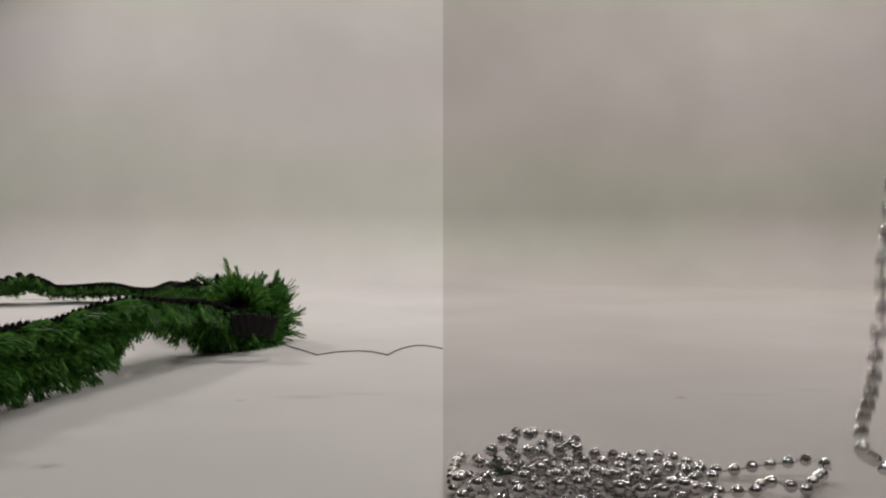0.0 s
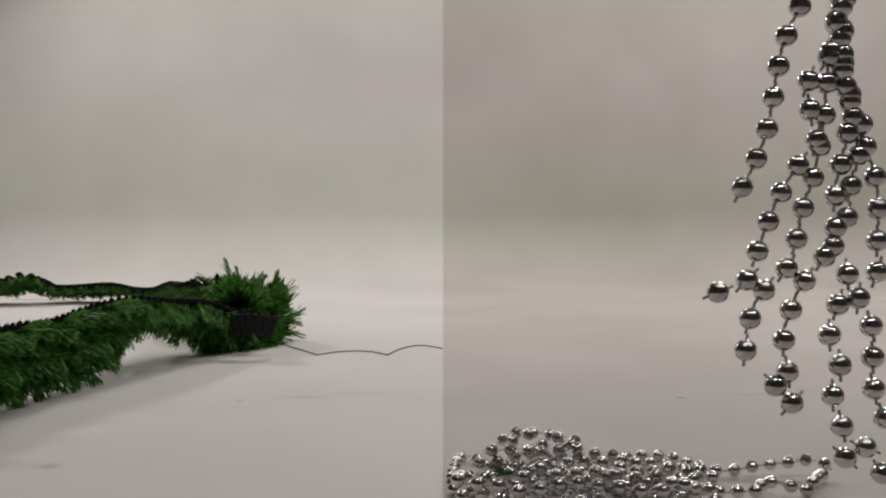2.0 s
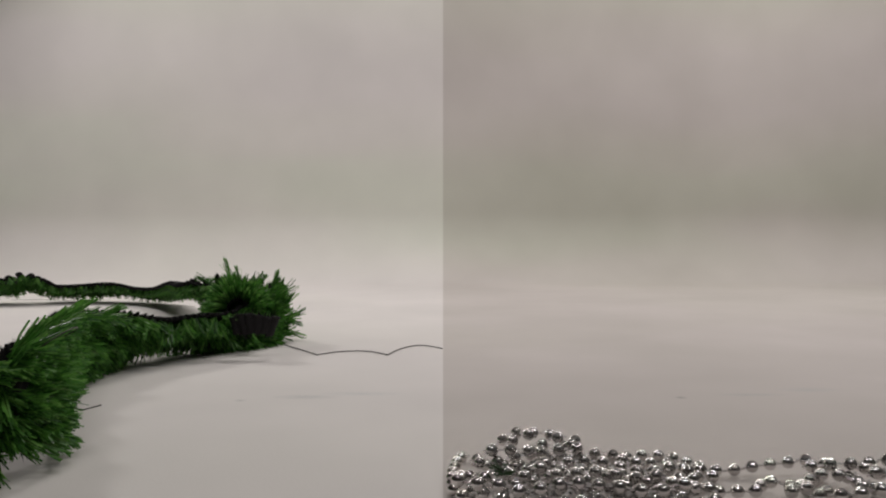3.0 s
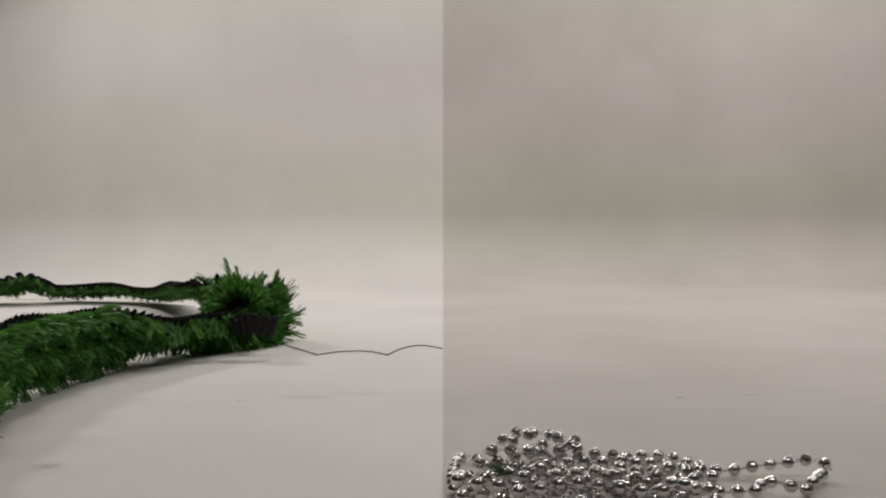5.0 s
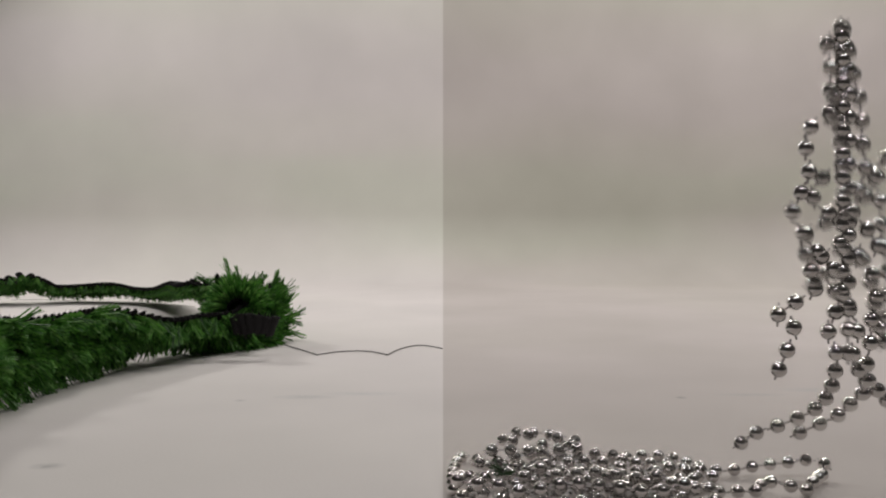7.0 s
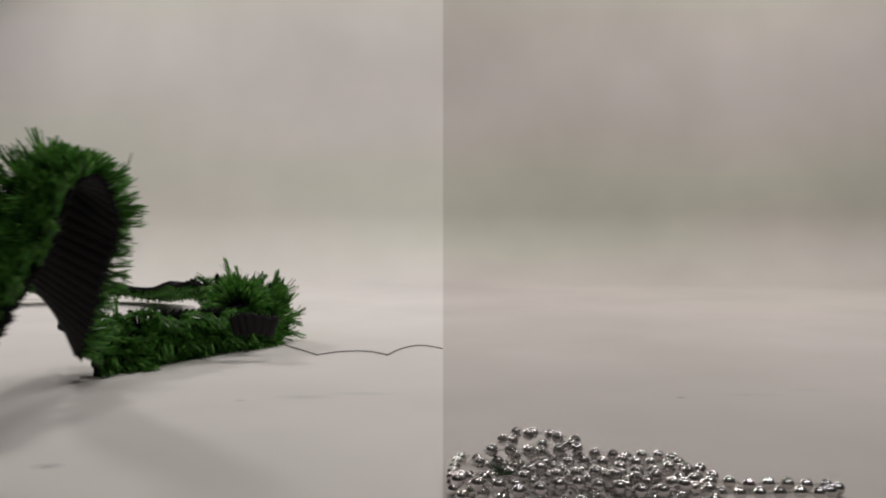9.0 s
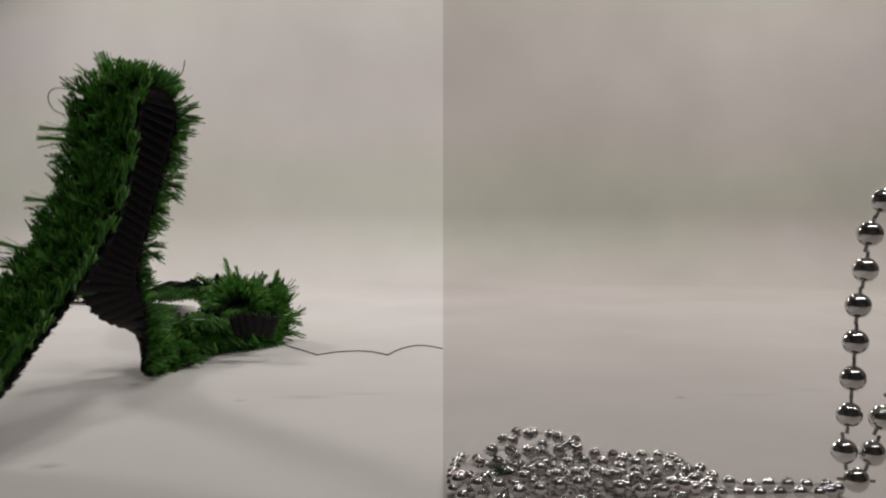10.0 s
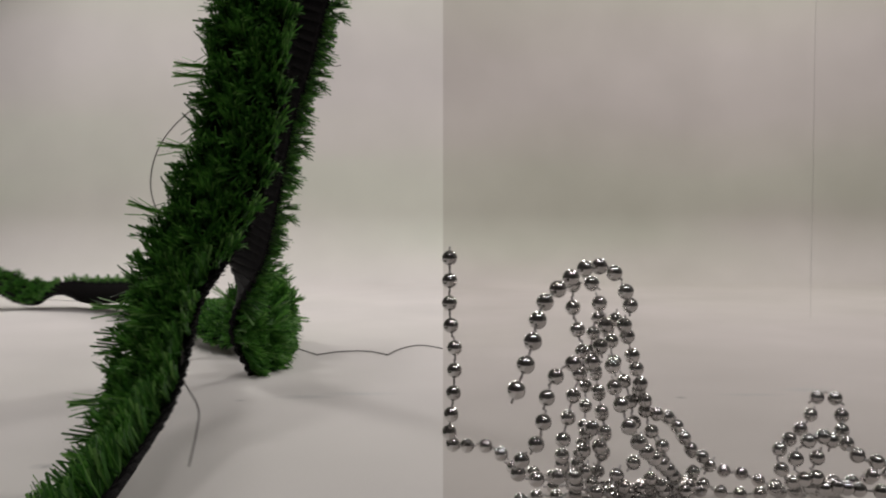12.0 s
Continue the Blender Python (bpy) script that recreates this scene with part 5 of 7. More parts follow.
STRAND_C = []
STRAND_C.append((0, [(0.552, 0.438, 0.012), (0.537, 0.428, 0.012), (0.533, 0.407, 0.012), (0.549, 0.387, 0.012), (0.578, 0.385, 0.012), (0.602, 0.408, 0.012), (0.602, 0.444, 0.012), (0.573, 0.472, 0.012), (0.53, 0.47, 0.012), (0.498, 0.434, 0.012), (0.503, 0.383, 0.012), (0.546, 0.349, 0.012), (0.604, 0.356, 0.012), (0.641, 0.406, 0.012), (0.63, 0.472, 0.012), (0.573, 0.511, 0.012), (0.5, 0.496, 0.012), (0.459, 0.431, 0.012), (0.478, 0.352, 0.012), (0.551, 0.309, 0.012)]))
STRAND_C.append((1.5, [(0.552, 0.438, 0.012), (0.537, 0.428, 0.012), (0.533, 0.407, 0.012), (0.549, 0.387, 0.012), (0.578, 0.385, 0.012), (0.602, 0.408, 0.012), (0.602, 0.444, 0.012), (0.573, 0.472, 0.012), (0.53, 0.47, 0.012), (0.498, 0.434, 0.012), (0.503, 0.383, 0.012), (0.546, 0.349, 0.012), (0.604, 0.356, 0.012), (0.641, 0.406, 0.012), (0.63, 0.472, 0.012), (0.573, 0.511, 0.012), (0.5, 0.496, 0.012), (0.459, 0.431, 0.012), (0.478, 0.352, 0.012), (0.551, 0.309, 0.012)]))
STRAND_C.append((1.8, [(0.1244, 0.2688, 0.1137), (0.1261, 0.2688, 0.1241), (0.1288, 0.2697, 0.132), (0.1348, 0.2697, 0.1363), (0.1401, 0.2697, 0.1441), (0.1409, 0.2706, 0.1528), (0.1444, 0.2706, 0.1641), (0.147, 0.2706, 0.1728), (0.1496, 0.2714, 0.1894), (0.1505, 0.2723, 0.2033), (0.1531, 0.2723, 0.2172), (0.1566, 0.2732, 0.239), (0.1566, 0.2758, 0.3146)]))
STRAND_C.append((2, [(0.0957, 0.268, 0.1032), (0.0974, 0.2688, 0.1137), (0.1001, 0.2688, 0.1206), (0.1061, 0.2688, 0.1259), (0.1114, 0.2697, 0.1337), (0.1122, 0.2697, 0.1424), (0.1157, 0.2706, 0.1528), (0.1183, 0.2706, 0.1624), (0.1209, 0.2714, 0.1781), (0.1218, 0.2714, 0.1929), (0.1244, 0.2723, 0.2068), (0.1279, 0.2732, 0.2285), (0.1279, 0.2758, 0.3033)]))
STRAND_C.append((2.2, [(0.1175, 0.2671, 0.0693), (0.1192, 0.2671, 0.0798), (0.1218, 0.268, 0.0867), (0.127, 0.268, 0.0911), (0.1331, 0.268, 0.0998), (0.134, 0.2688, 0.1085), (0.1375, 0.2688, 0.1189), (0.1401, 0.2688, 0.1285), (0.1427, 0.2697, 0.1441), (0.1436, 0.2706, 0.1589), (0.1462, 0.2706, 0.1728), (0.1496, 0.2714, 0.1946), (0.1496, 0.2741, 0.2694)]))
STRAND_C.append((2.42, [(0.1758, 0.4246, 0.0071), (0.202, 0.445, 0.01), (0.213, 0.435, 0.009), (0.219, 0.435, 0.006), (0.238, 0.435, 0.004), (0.297, 0.435, 0.004)]))
STRAND_C.append((3.05, [(0.1758, 0.4246, 0.0071), (0.202, 0.445, 0.01), (0.213, 0.435, 0.009), (0.219, 0.435, 0.006), (0.238, 0.435, 0.004), (0.297, 0.435, 0.004)]))
STRAND_C.append((3.5, [(0.552, 0.438, 0.012), (0.537, 0.428, 0.012), (0.533, 0.407, 0.012), (0.549, 0.387, 0.012), (0.578, 0.385, 0.012), (0.602, 0.408, 0.012), (0.602, 0.444, 0.012), (0.573, 0.472, 0.012), (0.53, 0.47, 0.012), (0.498, 0.434, 0.012), (0.503, 0.383, 0.012), (0.546, 0.349, 0.012), (0.604, 0.356, 0.012), (0.641, 0.406, 0.012), (0.63, 0.472, 0.012), (0.573, 0.511, 0.012), (0.5, 0.496, 0.012), (0.459, 0.431, 0.012), (0.478, 0.352, 0.012), (0.551, 0.309, 0.012)]))
STRAND_C.append((6.6, [(0.552, 0.438, 0.012), (0.537, 0.428, 0.012), (0.533, 0.407, 0.012), (0.549, 0.387, 0.012), (0.578, 0.385, 0.012), (0.602, 0.408, 0.012), (0.602, 0.444, 0.012), (0.573, 0.472, 0.012), (0.53, 0.47, 0.012), (0.498, 0.434, 0.012), (0.503, 0.383, 0.012), (0.546, 0.349, 0.012), (0.604, 0.356, 0.012), (0.641, 0.406, 0.012), (0.63, 0.472, 0.012), (0.573, 0.511, 0.012), (0.5, 0.496, 0.012), (0.459, 0.431, 0.012), (0.478, 0.352, 0.012), (0.551, 0.309, 0.012)]))
STRAND_C.append((6.8, [(0.1418, 0.3306, 0.1354), (0.1531, 0.3306, 0.1328), (0.1636, 0.3306, 0.1372), (0.1705, 0.3306, 0.1415), (0.1766, 0.3315, 0.1641), (0.1792, 0.3341, 0.2294), (0.1792, 0.3358, 0.2738)]))
STRAND_C.append((6.97, [(0.1667, 0.4008, 0.0448), (0.1718, 0.3979, 0.0486), (0.1789, 0.3926, 0.0537), (0.1816, 0.3845, 0.0611), (0.185, 0.3745, 0.0705), (0.1814, 0.3663, 0.081), (0.181, 0.3637, 0.0945), (0.1827, 0.3645, 0.1067), (0.1836, 0.3645, 0.1189), (0.1766, 0.3654, 0.1311), (0.1862, 0.3654, 0.1363), (0.174, 0.3654, 0.1485), (0.1792, 0.3663, 0.165), (0.1775, 0.3671, 0.1746), (0.1775, 0.3671, 0.1824), (0.1766, 0.3671, 0.1929), (0.1749, 0.368, 0.2042), (0.1714, 0.368, 0.2137), (0.1688, 0.3689, 0.2259), (0.1688, 0.368, 0.2163), (0.1688, 0.3663, 0.1676)]))
STRAND_C.append((7, [(0.1706, 0.4032, 0.0423), (0.1758, 0.4005, 0.0461), (0.1829, 0.3953, 0.0512), (0.1857, 0.3872, 0.0586), (0.188, 0.3768, 0.0682), (0.1838, 0.3677, 0.079), (0.1836, 0.3637, 0.0928), (0.1844, 0.3645, 0.105), (0.1862, 0.3645, 0.1172), (0.1783, 0.3654, 0.1293), (0.1879, 0.3654, 0.1346), (0.1757, 0.3654, 0.1467), (0.181, 0.3663, 0.1633), (0.1801, 0.3663, 0.1728), (0.1801, 0.3671, 0.1807), (0.1792, 0.3671, 0.1911), (0.1775, 0.368, 0.2024), (0.174, 0.368, 0.212), (0.1714, 0.3689, 0.2242), (0.1714, 0.368, 0.2146), (0.1714, 0.3663, 0.1659)]))
STRAND_C.append((7.2, [(0.134, 0.3724, 0.098), (0.1409, 0.3724, 0.1015), (0.1444, 0.3732, 0.1093), (0.1409, 0.3741, 0.1363), (0.1409, 0.3741, 0.1276), (0.1418, 0.3732, 0.1163), (0.1436, 0.3732, 0.1041), (0.1453, 0.3724, 0.0919), (0.1481, 0.3751, 0.081), (0.1482, 0.3859, 0.0682), (0.1517, 0.4075, 0.0486), (0.1609, 0.4104, 0.0448), (0.1691, 0.414, 0.041), (0.159, 0.3924, 0.0623), (0.1542, 0.3751, 0.081), (0.1557, 0.3724, 0.0971), (0.1618, 0.3724, 0.1015), (0.1705, 0.3724, 0.0928), (0.1739, 0.3739, 0.083), (0.1787, 0.3835, 0.0705), (0.1842, 0.3992, 0.0562), (0.1888, 0.4104, 0.0448), (0.1977, 0.4129, 0.0423), (0.2097, 0.4116, 0.0435), (0.2265, 0.414, 0.041)]))
STRAND_C.append((8, [(0.552, 0.438, 0.012), (0.537, 0.428, 0.012), (0.533, 0.407, 0.012), (0.549, 0.387, 0.012), (0.578, 0.385, 0.012), (0.602, 0.408, 0.012), (0.602, 0.444, 0.012), (0.573, 0.472, 0.012), (0.53, 0.47, 0.012), (0.498, 0.434, 0.012), (0.503, 0.383, 0.012), (0.546, 0.349, 0.012), (0.604, 0.356, 0.012), (0.641, 0.406, 0.012), (0.63, 0.472, 0.012), (0.573, 0.511, 0.012), (0.5, 0.496, 0.012), (0.459, 0.431, 0.012), (0.478, 0.352, 0.012), (0.551, 0.309, 0.012)]))
STRAND_C.append((10.7, [(0.552, 0.438, 0.012), (0.537, 0.428, 0.012), (0.533, 0.407, 0.012), (0.549, 0.387, 0.012), (0.578, 0.385, 0.012), (0.602, 0.408, 0.012), (0.602, 0.444, 0.012), (0.573, 0.472, 0.012), (0.53, 0.47, 0.012), (0.498, 0.434, 0.012), (0.503, 0.383, 0.012), (0.546, 0.349, 0.012), (0.604, 0.356, 0.012), (0.641, 0.406, 0.012), (0.63, 0.472, 0.012), (0.573, 0.511, 0.012), (0.5, 0.496, 0.012), (0.459, 0.431, 0.012), (0.478, 0.352, 0.012), (0.551, 0.309, 0.012)]))
STRAND_C.append((11, [(0.175, 0.396, 0.019), (0.185, 0.396, 0.017), (0.198, 0.396, 0.019), (0.206, 0.396, 0.025), (0.217, 0.396, 0.022), (0.27, 0.396, 0.016)]))
STRAND_C.append((11.5, [(0.1766, 0.4098, 0.0142), (0.1886, 0.4098, 0.012), (0.1973, 0.4098, 0.0153), (0.206, 0.4098, 0.012), (0.2245, 0.4098, 0.0142), (0.279, 0.4098, 0.012)]))
STRAND_C.append((11.96, [(0.1613, 0.4098, 0.0131), (0.169, 0.4098, 0.012), (0.1831, 0.4098, 0.012), (0.1918, 0.4098, 0.0175), (0.2027, 0.4098, 0.0142), (0.2136, 0.4098, 0.0207), (0.2518, 0.4098, 0.0142)]))
STRAND_C.append((12, [(0.1613, 0.4098, 0.0131), (0.169, 0.4098, 0.012), (0.1831, 0.4098, 0.012), (0.1918, 0.4098, 0.0175), (0.2027, 0.4098, 0.0142), (0.2136, 0.4098, 0.0207), (0.2518, 0.4098, 0.0142)]))

STRAND_D = []
STRAND_D.append((0, [(0.44, 0.453, 0.016), (0.44, 0.435, 0.016), (0.457, 0.421, 0.016), (0.482, 0.423, 0.016), (0.499, 0.447, 0.016), (0.493, 0.479, 0.016), (0.463, 0.499, 0.016), (0.424, 0.489, 0.016), (0.402, 0.451, 0.016), (0.415, 0.406, 0.016), (0.46, 0.382, 0.016), (0.512, 0.4, 0.016), (0.538, 0.453, 0.016), (0.515, 0.511, 0.016), (0.455, 0.537, 0.016), (0.39, 0.51, 0.016), (0.364, 0.441, 0.016), (0.396, 0.371, 0.016), (0.473, 0.344, 0.016), (0.549, 0.383, 0.016)]))
STRAND_D.append((1.5, [(0.44, 0.453, 0.016), (0.44, 0.435, 0.016), (0.457, 0.421, 0.016), (0.482, 0.423, 0.016), (0.499, 0.447, 0.016), (0.493, 0.479, 0.016), (0.463, 0.499, 0.016), (0.424, 0.489, 0.016), (0.402, 0.451, 0.016), (0.415, 0.406, 0.016), (0.46, 0.382, 0.016), (0.512, 0.4, 0.016), (0.538, 0.453, 0.016), (0.515, 0.511, 0.016), (0.455, 0.537, 0.016), (0.39, 0.51, 0.016), (0.364, 0.441, 0.016), (0.396, 0.371, 0.016), (0.473, 0.344, 0.016), (0.549, 0.383, 0.016)]))
STRAND_D.append((1.8, [(0.134, 0.268, 0.1032), (0.1392, 0.268, 0.0963), (0.1383, 0.268, 0.1032), (0.1375, 0.2688, 0.1102), (0.1366, 0.2688, 0.1215), (0.1401, 0.2697, 0.1293), (0.1436, 0.2697, 0.1363), (0.1514, 0.2697, 0.1459), (0.1531, 0.2706, 0.1546), (0.1531, 0.2706, 0.1659), (0.1566, 0.2714, 0.1815), (0.1575, 0.2714, 0.1929), (0.1557, 0.2723, 0.1998), (0.154, 0.2723, 0.2068), (0.1549, 0.2732, 0.225), (0.1566, 0.2749, 0.2781)]))
STRAND_D.append((2, [(0.1053, 0.268, 0.0919), (0.1105, 0.268, 0.085), (0.1096, 0.268, 0.0919), (0.1087, 0.268, 0.0998), (0.1079, 0.2688, 0.1111), (0.1114, 0.2688, 0.118), (0.1148, 0.2688, 0.1259), (0.1227, 0.2697, 0.1354), (0.1244, 0.2697, 0.1441), (0.1244, 0.2706, 0.1546), (0.1279, 0.2706, 0.1711), (0.1288, 0.2714, 0.1815), (0.127, 0.2714, 0.1894), (0.1253, 0.2714, 0.1963), (0.1261, 0.2723, 0.2137), (0.1279, 0.2741, 0.2677)]))
STRAND_D.append((2.2, [(0.1261, 0.2671, 0.058), (0.1314, 0.2662, 0.051), (0.1305, 0.2671, 0.058), (0.1296, 0.2671, 0.0658), (0.1288, 0.2671, 0.0771), (0.1331, 0.268, 0.0841), (0.1366, 0.268, 0.0911), (0.1444, 0.268, 0.1015), (0.1462, 0.2688, 0.1102), (0.1462, 0.2688, 0.1206), (0.1496, 0.2697, 0.1372), (0.1505, 0.2697, 0.1476), (0.1488, 0.2706, 0.1546), (0.147, 0.2706, 0.1624), (0.1479, 0.2714, 0.1798), (0.1496, 0.2732, 0.2337)]))
STRAND_D.append((2.42, [(0.214, 0.445, 0.008), (0.227, 0.445, 0.014), (0.238, 0.445, 0.006), (0.289, 0.445, 0.004), (0.333, 0.445, 0.004)]))
STRAND_D.append((3.05, [(0.214, 0.445, 0.008), (0.227, 0.445, 0.014), (0.238, 0.445, 0.006), (0.289, 0.445, 0.004), (0.333, 0.445, 0.004)]))
STRAND_D.append((3.5, [(0.44, 0.453, 0.016), (0.44, 0.435, 0.016), (0.457, 0.421, 0.016), (0.482, 0.423, 0.016), (0.499, 0.447, 0.016), (0.493, 0.479, 0.016), (0.463, 0.499, 0.016), (0.424, 0.489, 0.016), (0.402, 0.451, 0.016), (0.415, 0.406, 0.016), (0.46, 0.382, 0.016), (0.512, 0.4, 0.016), (0.538, 0.453, 0.016), (0.515, 0.511, 0.016), (0.455, 0.537, 0.016), (0.39, 0.51, 0.016), (0.364, 0.441, 0.016), (0.396, 0.371, 0.016), (0.473, 0.344, 0.016), (0.549, 0.383, 0.016)]))
STRAND_D.append((6.7, [(0.44, 0.453, 0.016), (0.44, 0.435, 0.016), (0.457, 0.421, 0.016), (0.482, 0.423, 0.016), (0.499, 0.447, 0.016), (0.493, 0.479, 0.016), (0.463, 0.499, 0.016), (0.424, 0.489, 0.016), (0.402, 0.451, 0.016), (0.415, 0.406, 0.016), (0.46, 0.382, 0.016), (0.512, 0.4, 0.016), (0.538, 0.453, 0.016), (0.515, 0.511, 0.016), (0.455, 0.537, 0.016), (0.39, 0.51, 0.016), (0.364, 0.441, 0.016), (0.396, 0.371, 0.016), (0.473, 0.344, 0.016), (0.549, 0.383, 0.016)]))
STRAND_D.append((6.97, [(0.198, 0.3806, 0.0647), (0.1752, 0.3644, 0.0849), (0.1749, 0.3637, 0.1006), (0.167, 0.3645, 0.1145), (0.1566, 0.3645, 0.1259), (0.1505, 0.3654, 0.1363), (0.1592, 0.3654, 0.1433), (0.181, 0.3663, 0.158), (0.1862, 0.3663, 0.1702), (0.2201, 0.3671, 0.1772), (0.2688, 0.3645, 0.1189)]))
STRAND_D.append((7, [(0.2012, 0.3832, 0.0623), (0.1773, 0.3652, 0.083), (0.1775, 0.3637, 0.0989), (0.1688, 0.3645, 0.1128), (0.1592, 0.3645, 0.125), (0.1531, 0.3654, 0.1346), (0.1618, 0.3654, 0.1415), (0.1836, 0.3663, 0.1563), (0.1879, 0.3663, 0.1685), (0.2218, 0.3671, 0.1754), (0.2706, 0.3645, 0.1172)]))
STRAND_D.append((7.2, [(0.1279, 0.2445, 0.1668), (0.1209, 0.2358, 0.1572), (0.1183, 0.2349, 0.1493), (0.1183, 0.2349, 0.138), (0.1201, 0.234, 0.1285), (0.1209, 0.234, 0.1198), (0.1218, 0.234, 0.1102), (0.1227, 0.2332, 0.1006), (0.1253, 0.2332, 0.0885), (0.1427, 0.2323, 0.0806), (0.174, 0.2323, 0.065)]))
STRAND_D.append((8, [(0.44, 0.453, 0.016), (0.44, 0.435, 0.016), (0.457, 0.421, 0.016), (0.482, 0.423, 0.016), (0.499, 0.447, 0.016), (0.493, 0.479, 0.016), (0.463, 0.499, 0.016), (0.424, 0.489, 0.016), (0.402, 0.451, 0.016), (0.415, 0.406, 0.016), (0.46, 0.382, 0.016), (0.512, 0.4, 0.016), (0.538, 0.453, 0.016), (0.515, 0.511, 0.016), (0.455, 0.537, 0.016), (0.39, 0.51, 0.016), (0.364, 0.441, 0.016), (0.396, 0.371, 0.016), (0.473, 0.344, 0.016), (0.549, 0.383, 0.016)]))
STRAND_D.append((12, [(0.44, 0.453, 0.016), (0.44, 0.435, 0.016), (0.457, 0.421, 0.016), (0.482, 0.423, 0.016), (0.499, 0.447, 0.016), (0.493, 0.479, 0.016), (0.463, 0.499, 0.016), (0.424, 0.489, 0.016), (0.402, 0.451, 0.016), (0.415, 0.406, 0.016), (0.46, 0.382, 0.016), (0.512, 0.4, 0.016), (0.538, 0.453, 0.016), (0.515, 0.511, 0.016), (0.455, 0.537, 0.016), (0.39, 0.51, 0.016), (0.364, 0.441, 0.016), (0.396, 0.371, 0.016), (0.473, 0.344, 0.016), (0.549, 0.383, 0.016)]))

STRAND_E = []
STRAND_E.append((0, [(0.497, 0.405, 0.02), (0.512, 0.395, 0.02), (0.533, 0.401, 0.02), (0.544, 0.424, 0.02), (0.534, 0.451, 0.02), (0.504, 0.464, 0.02), (0.47, 0.449, 0.02), (0.457, 0.411, 0.02), (0.477, 0.372, 0.02), (0.523, 0.358, 0.02), (0.567, 0.384, 0.02), (0.581, 0.437, 0.02), (0.55, 0.487, 0.02), (0.489, 0.5, 0.02), (0.434, 0.462, 0.02), (0.422, 0.394, 0.02), (0.465, 0.334, 0.02), (0.542, 0.324, 0.02), (0.606, 0.374, 0.02), (0.614, 0.458, 0.02)]))
STRAND_E.append((1.5, [(0.497, 0.405, 0.02), (0.512, 0.395, 0.02), (0.533, 0.401, 0.02), (0.544, 0.424, 0.02), (0.534, 0.451, 0.02), (0.504, 0.464, 0.02), (0.47, 0.449, 0.02), (0.457, 0.411, 0.02), (0.477, 0.372, 0.02), (0.523, 0.358, 0.02), (0.567, 0.384, 0.02), (0.581, 0.437, 0.02), (0.55, 0.487, 0.02), (0.489, 0.5, 0.02), (0.434, 0.462, 0.02), (0.422, 0.394, 0.02), (0.465, 0.334, 0.02), (0.542, 0.324, 0.02), (0.606, 0.374, 0.02), (0.614, 0.458, 0.02)]))
STRAND_E.append((1.8, [(0.1679, 0.2671, 0.0745), (0.161, 0.268, 0.0832), (0.1566, 0.2671, 0.078), (0.1549, 0.268, 0.0902), (0.1522, 0.268, 0.0998), (0.1549, 0.2688, 0.1067), (0.1514, 0.2688, 0.1172), (0.1522, 0.2688, 0.1241), (0.1566, 0.2697, 0.1372), (0.1522, 0.2697, 0.1459), (0.1566, 0.2706, 0.1572), (0.1583, 0.2706, 0.1694), (0.161, 0.2714, 0.1815), (0.1583, 0.2714, 0.1929), (0.1549, 0.2723, 0.2068), (0.1557, 0.2732, 0.225), (0.1566, 0.2749, 0.2781)]))
STRAND_E.append((2, [(0.1392, 0.2671, 0.0641), (0.1331, 0.2671, 0.0728), (0.1279, 0.2671, 0.0676), (0.1261, 0.2671, 0.0798), (0.1235, 0.268, 0.0885), (0.1261, 0.268, 0.0963), (0.1227, 0.2688, 0.1067), (0.1235, 0.2688, 0.1137), (0.1279, 0.2688, 0.1267), (0.1235, 0.2697, 0.1354), (0.1279, 0.2697, 0.1459), (0.1296, 0.2706, 0.1589), (0.1331, 0.2706, 0.1711), (0.1296, 0.2714, 0.1815), (0.1261, 0.2714, 0.1963), (0.127, 0.2723, 0.2137), (0.1279, 0.2741, 0.2677)]))
STRAND_E.append((2.2, [(0.1601, 0.2653, 0.0293), (0.154, 0.2662, 0.0389), (0.1496, 0.2653, 0.0336), (0.1479, 0.2662, 0.0458), (0.1453, 0.2662, 0.0545), (0.1479, 0.2671, 0.0624), (0.1444, 0.2671, 0.0728), (0.1453, 0.2671, 0.0798), (0.1496, 0.268, 0.0919), (0.1453, 0.268, 0.1015), (0.1496, 0.2688, 0.1119), (0.1514, 0.2688, 0.1241), (0.154, 0.2697, 0.1372), (0.1514, 0.2697, 0.1476), (0.1479, 0.2706, 0.1624), (0.1488, 0.2714, 0.1798), (0.1496, 0.2732, 0.2337)]))
STRAND_E.append((2.42, [(0.1845, 0.4117, 0.0091), (0.2034, 0.4117, 0.0101), (0.2143, 0.4117, 0.0121), (0.2371, 0.4117, 0.0111), (0.3085, 0.4117, 0.0111)]))
STRAND_E.append((3.05, [(0.1845, 0.4117, 0.0091), (0.2034, 0.4117, 0.0101), (0.2143, 0.4117, 0.0121), (0.2371, 0.4117, 0.0111), (0.3085, 0.4117, 0.0111)]))
STRAND_E.append((3.5, [(0.497, 0.405, 0.02), (0.512, 0.395, 0.02), (0.533, 0.401, 0.02), (0.544, 0.424, 0.02), (0.534, 0.451, 0.02), (0.504, 0.464, 0.02), (0.47, 0.449, 0.02), (0.457, 0.411, 0.02), (0.477, 0.372, 0.02), (0.523, 0.358, 0.02), (0.567, 0.384, 0.02), (0.581, 0.437, 0.02), (0.55, 0.487, 0.02), (0.489, 0.5, 0.02), (0.434, 0.462, 0.02), (0.422, 0.394, 0.02), (0.465, 0.334, 0.02), (0.542, 0.324, 0.02), (0.606, 0.374, 0.02), (0.614, 0.458, 0.02)]))
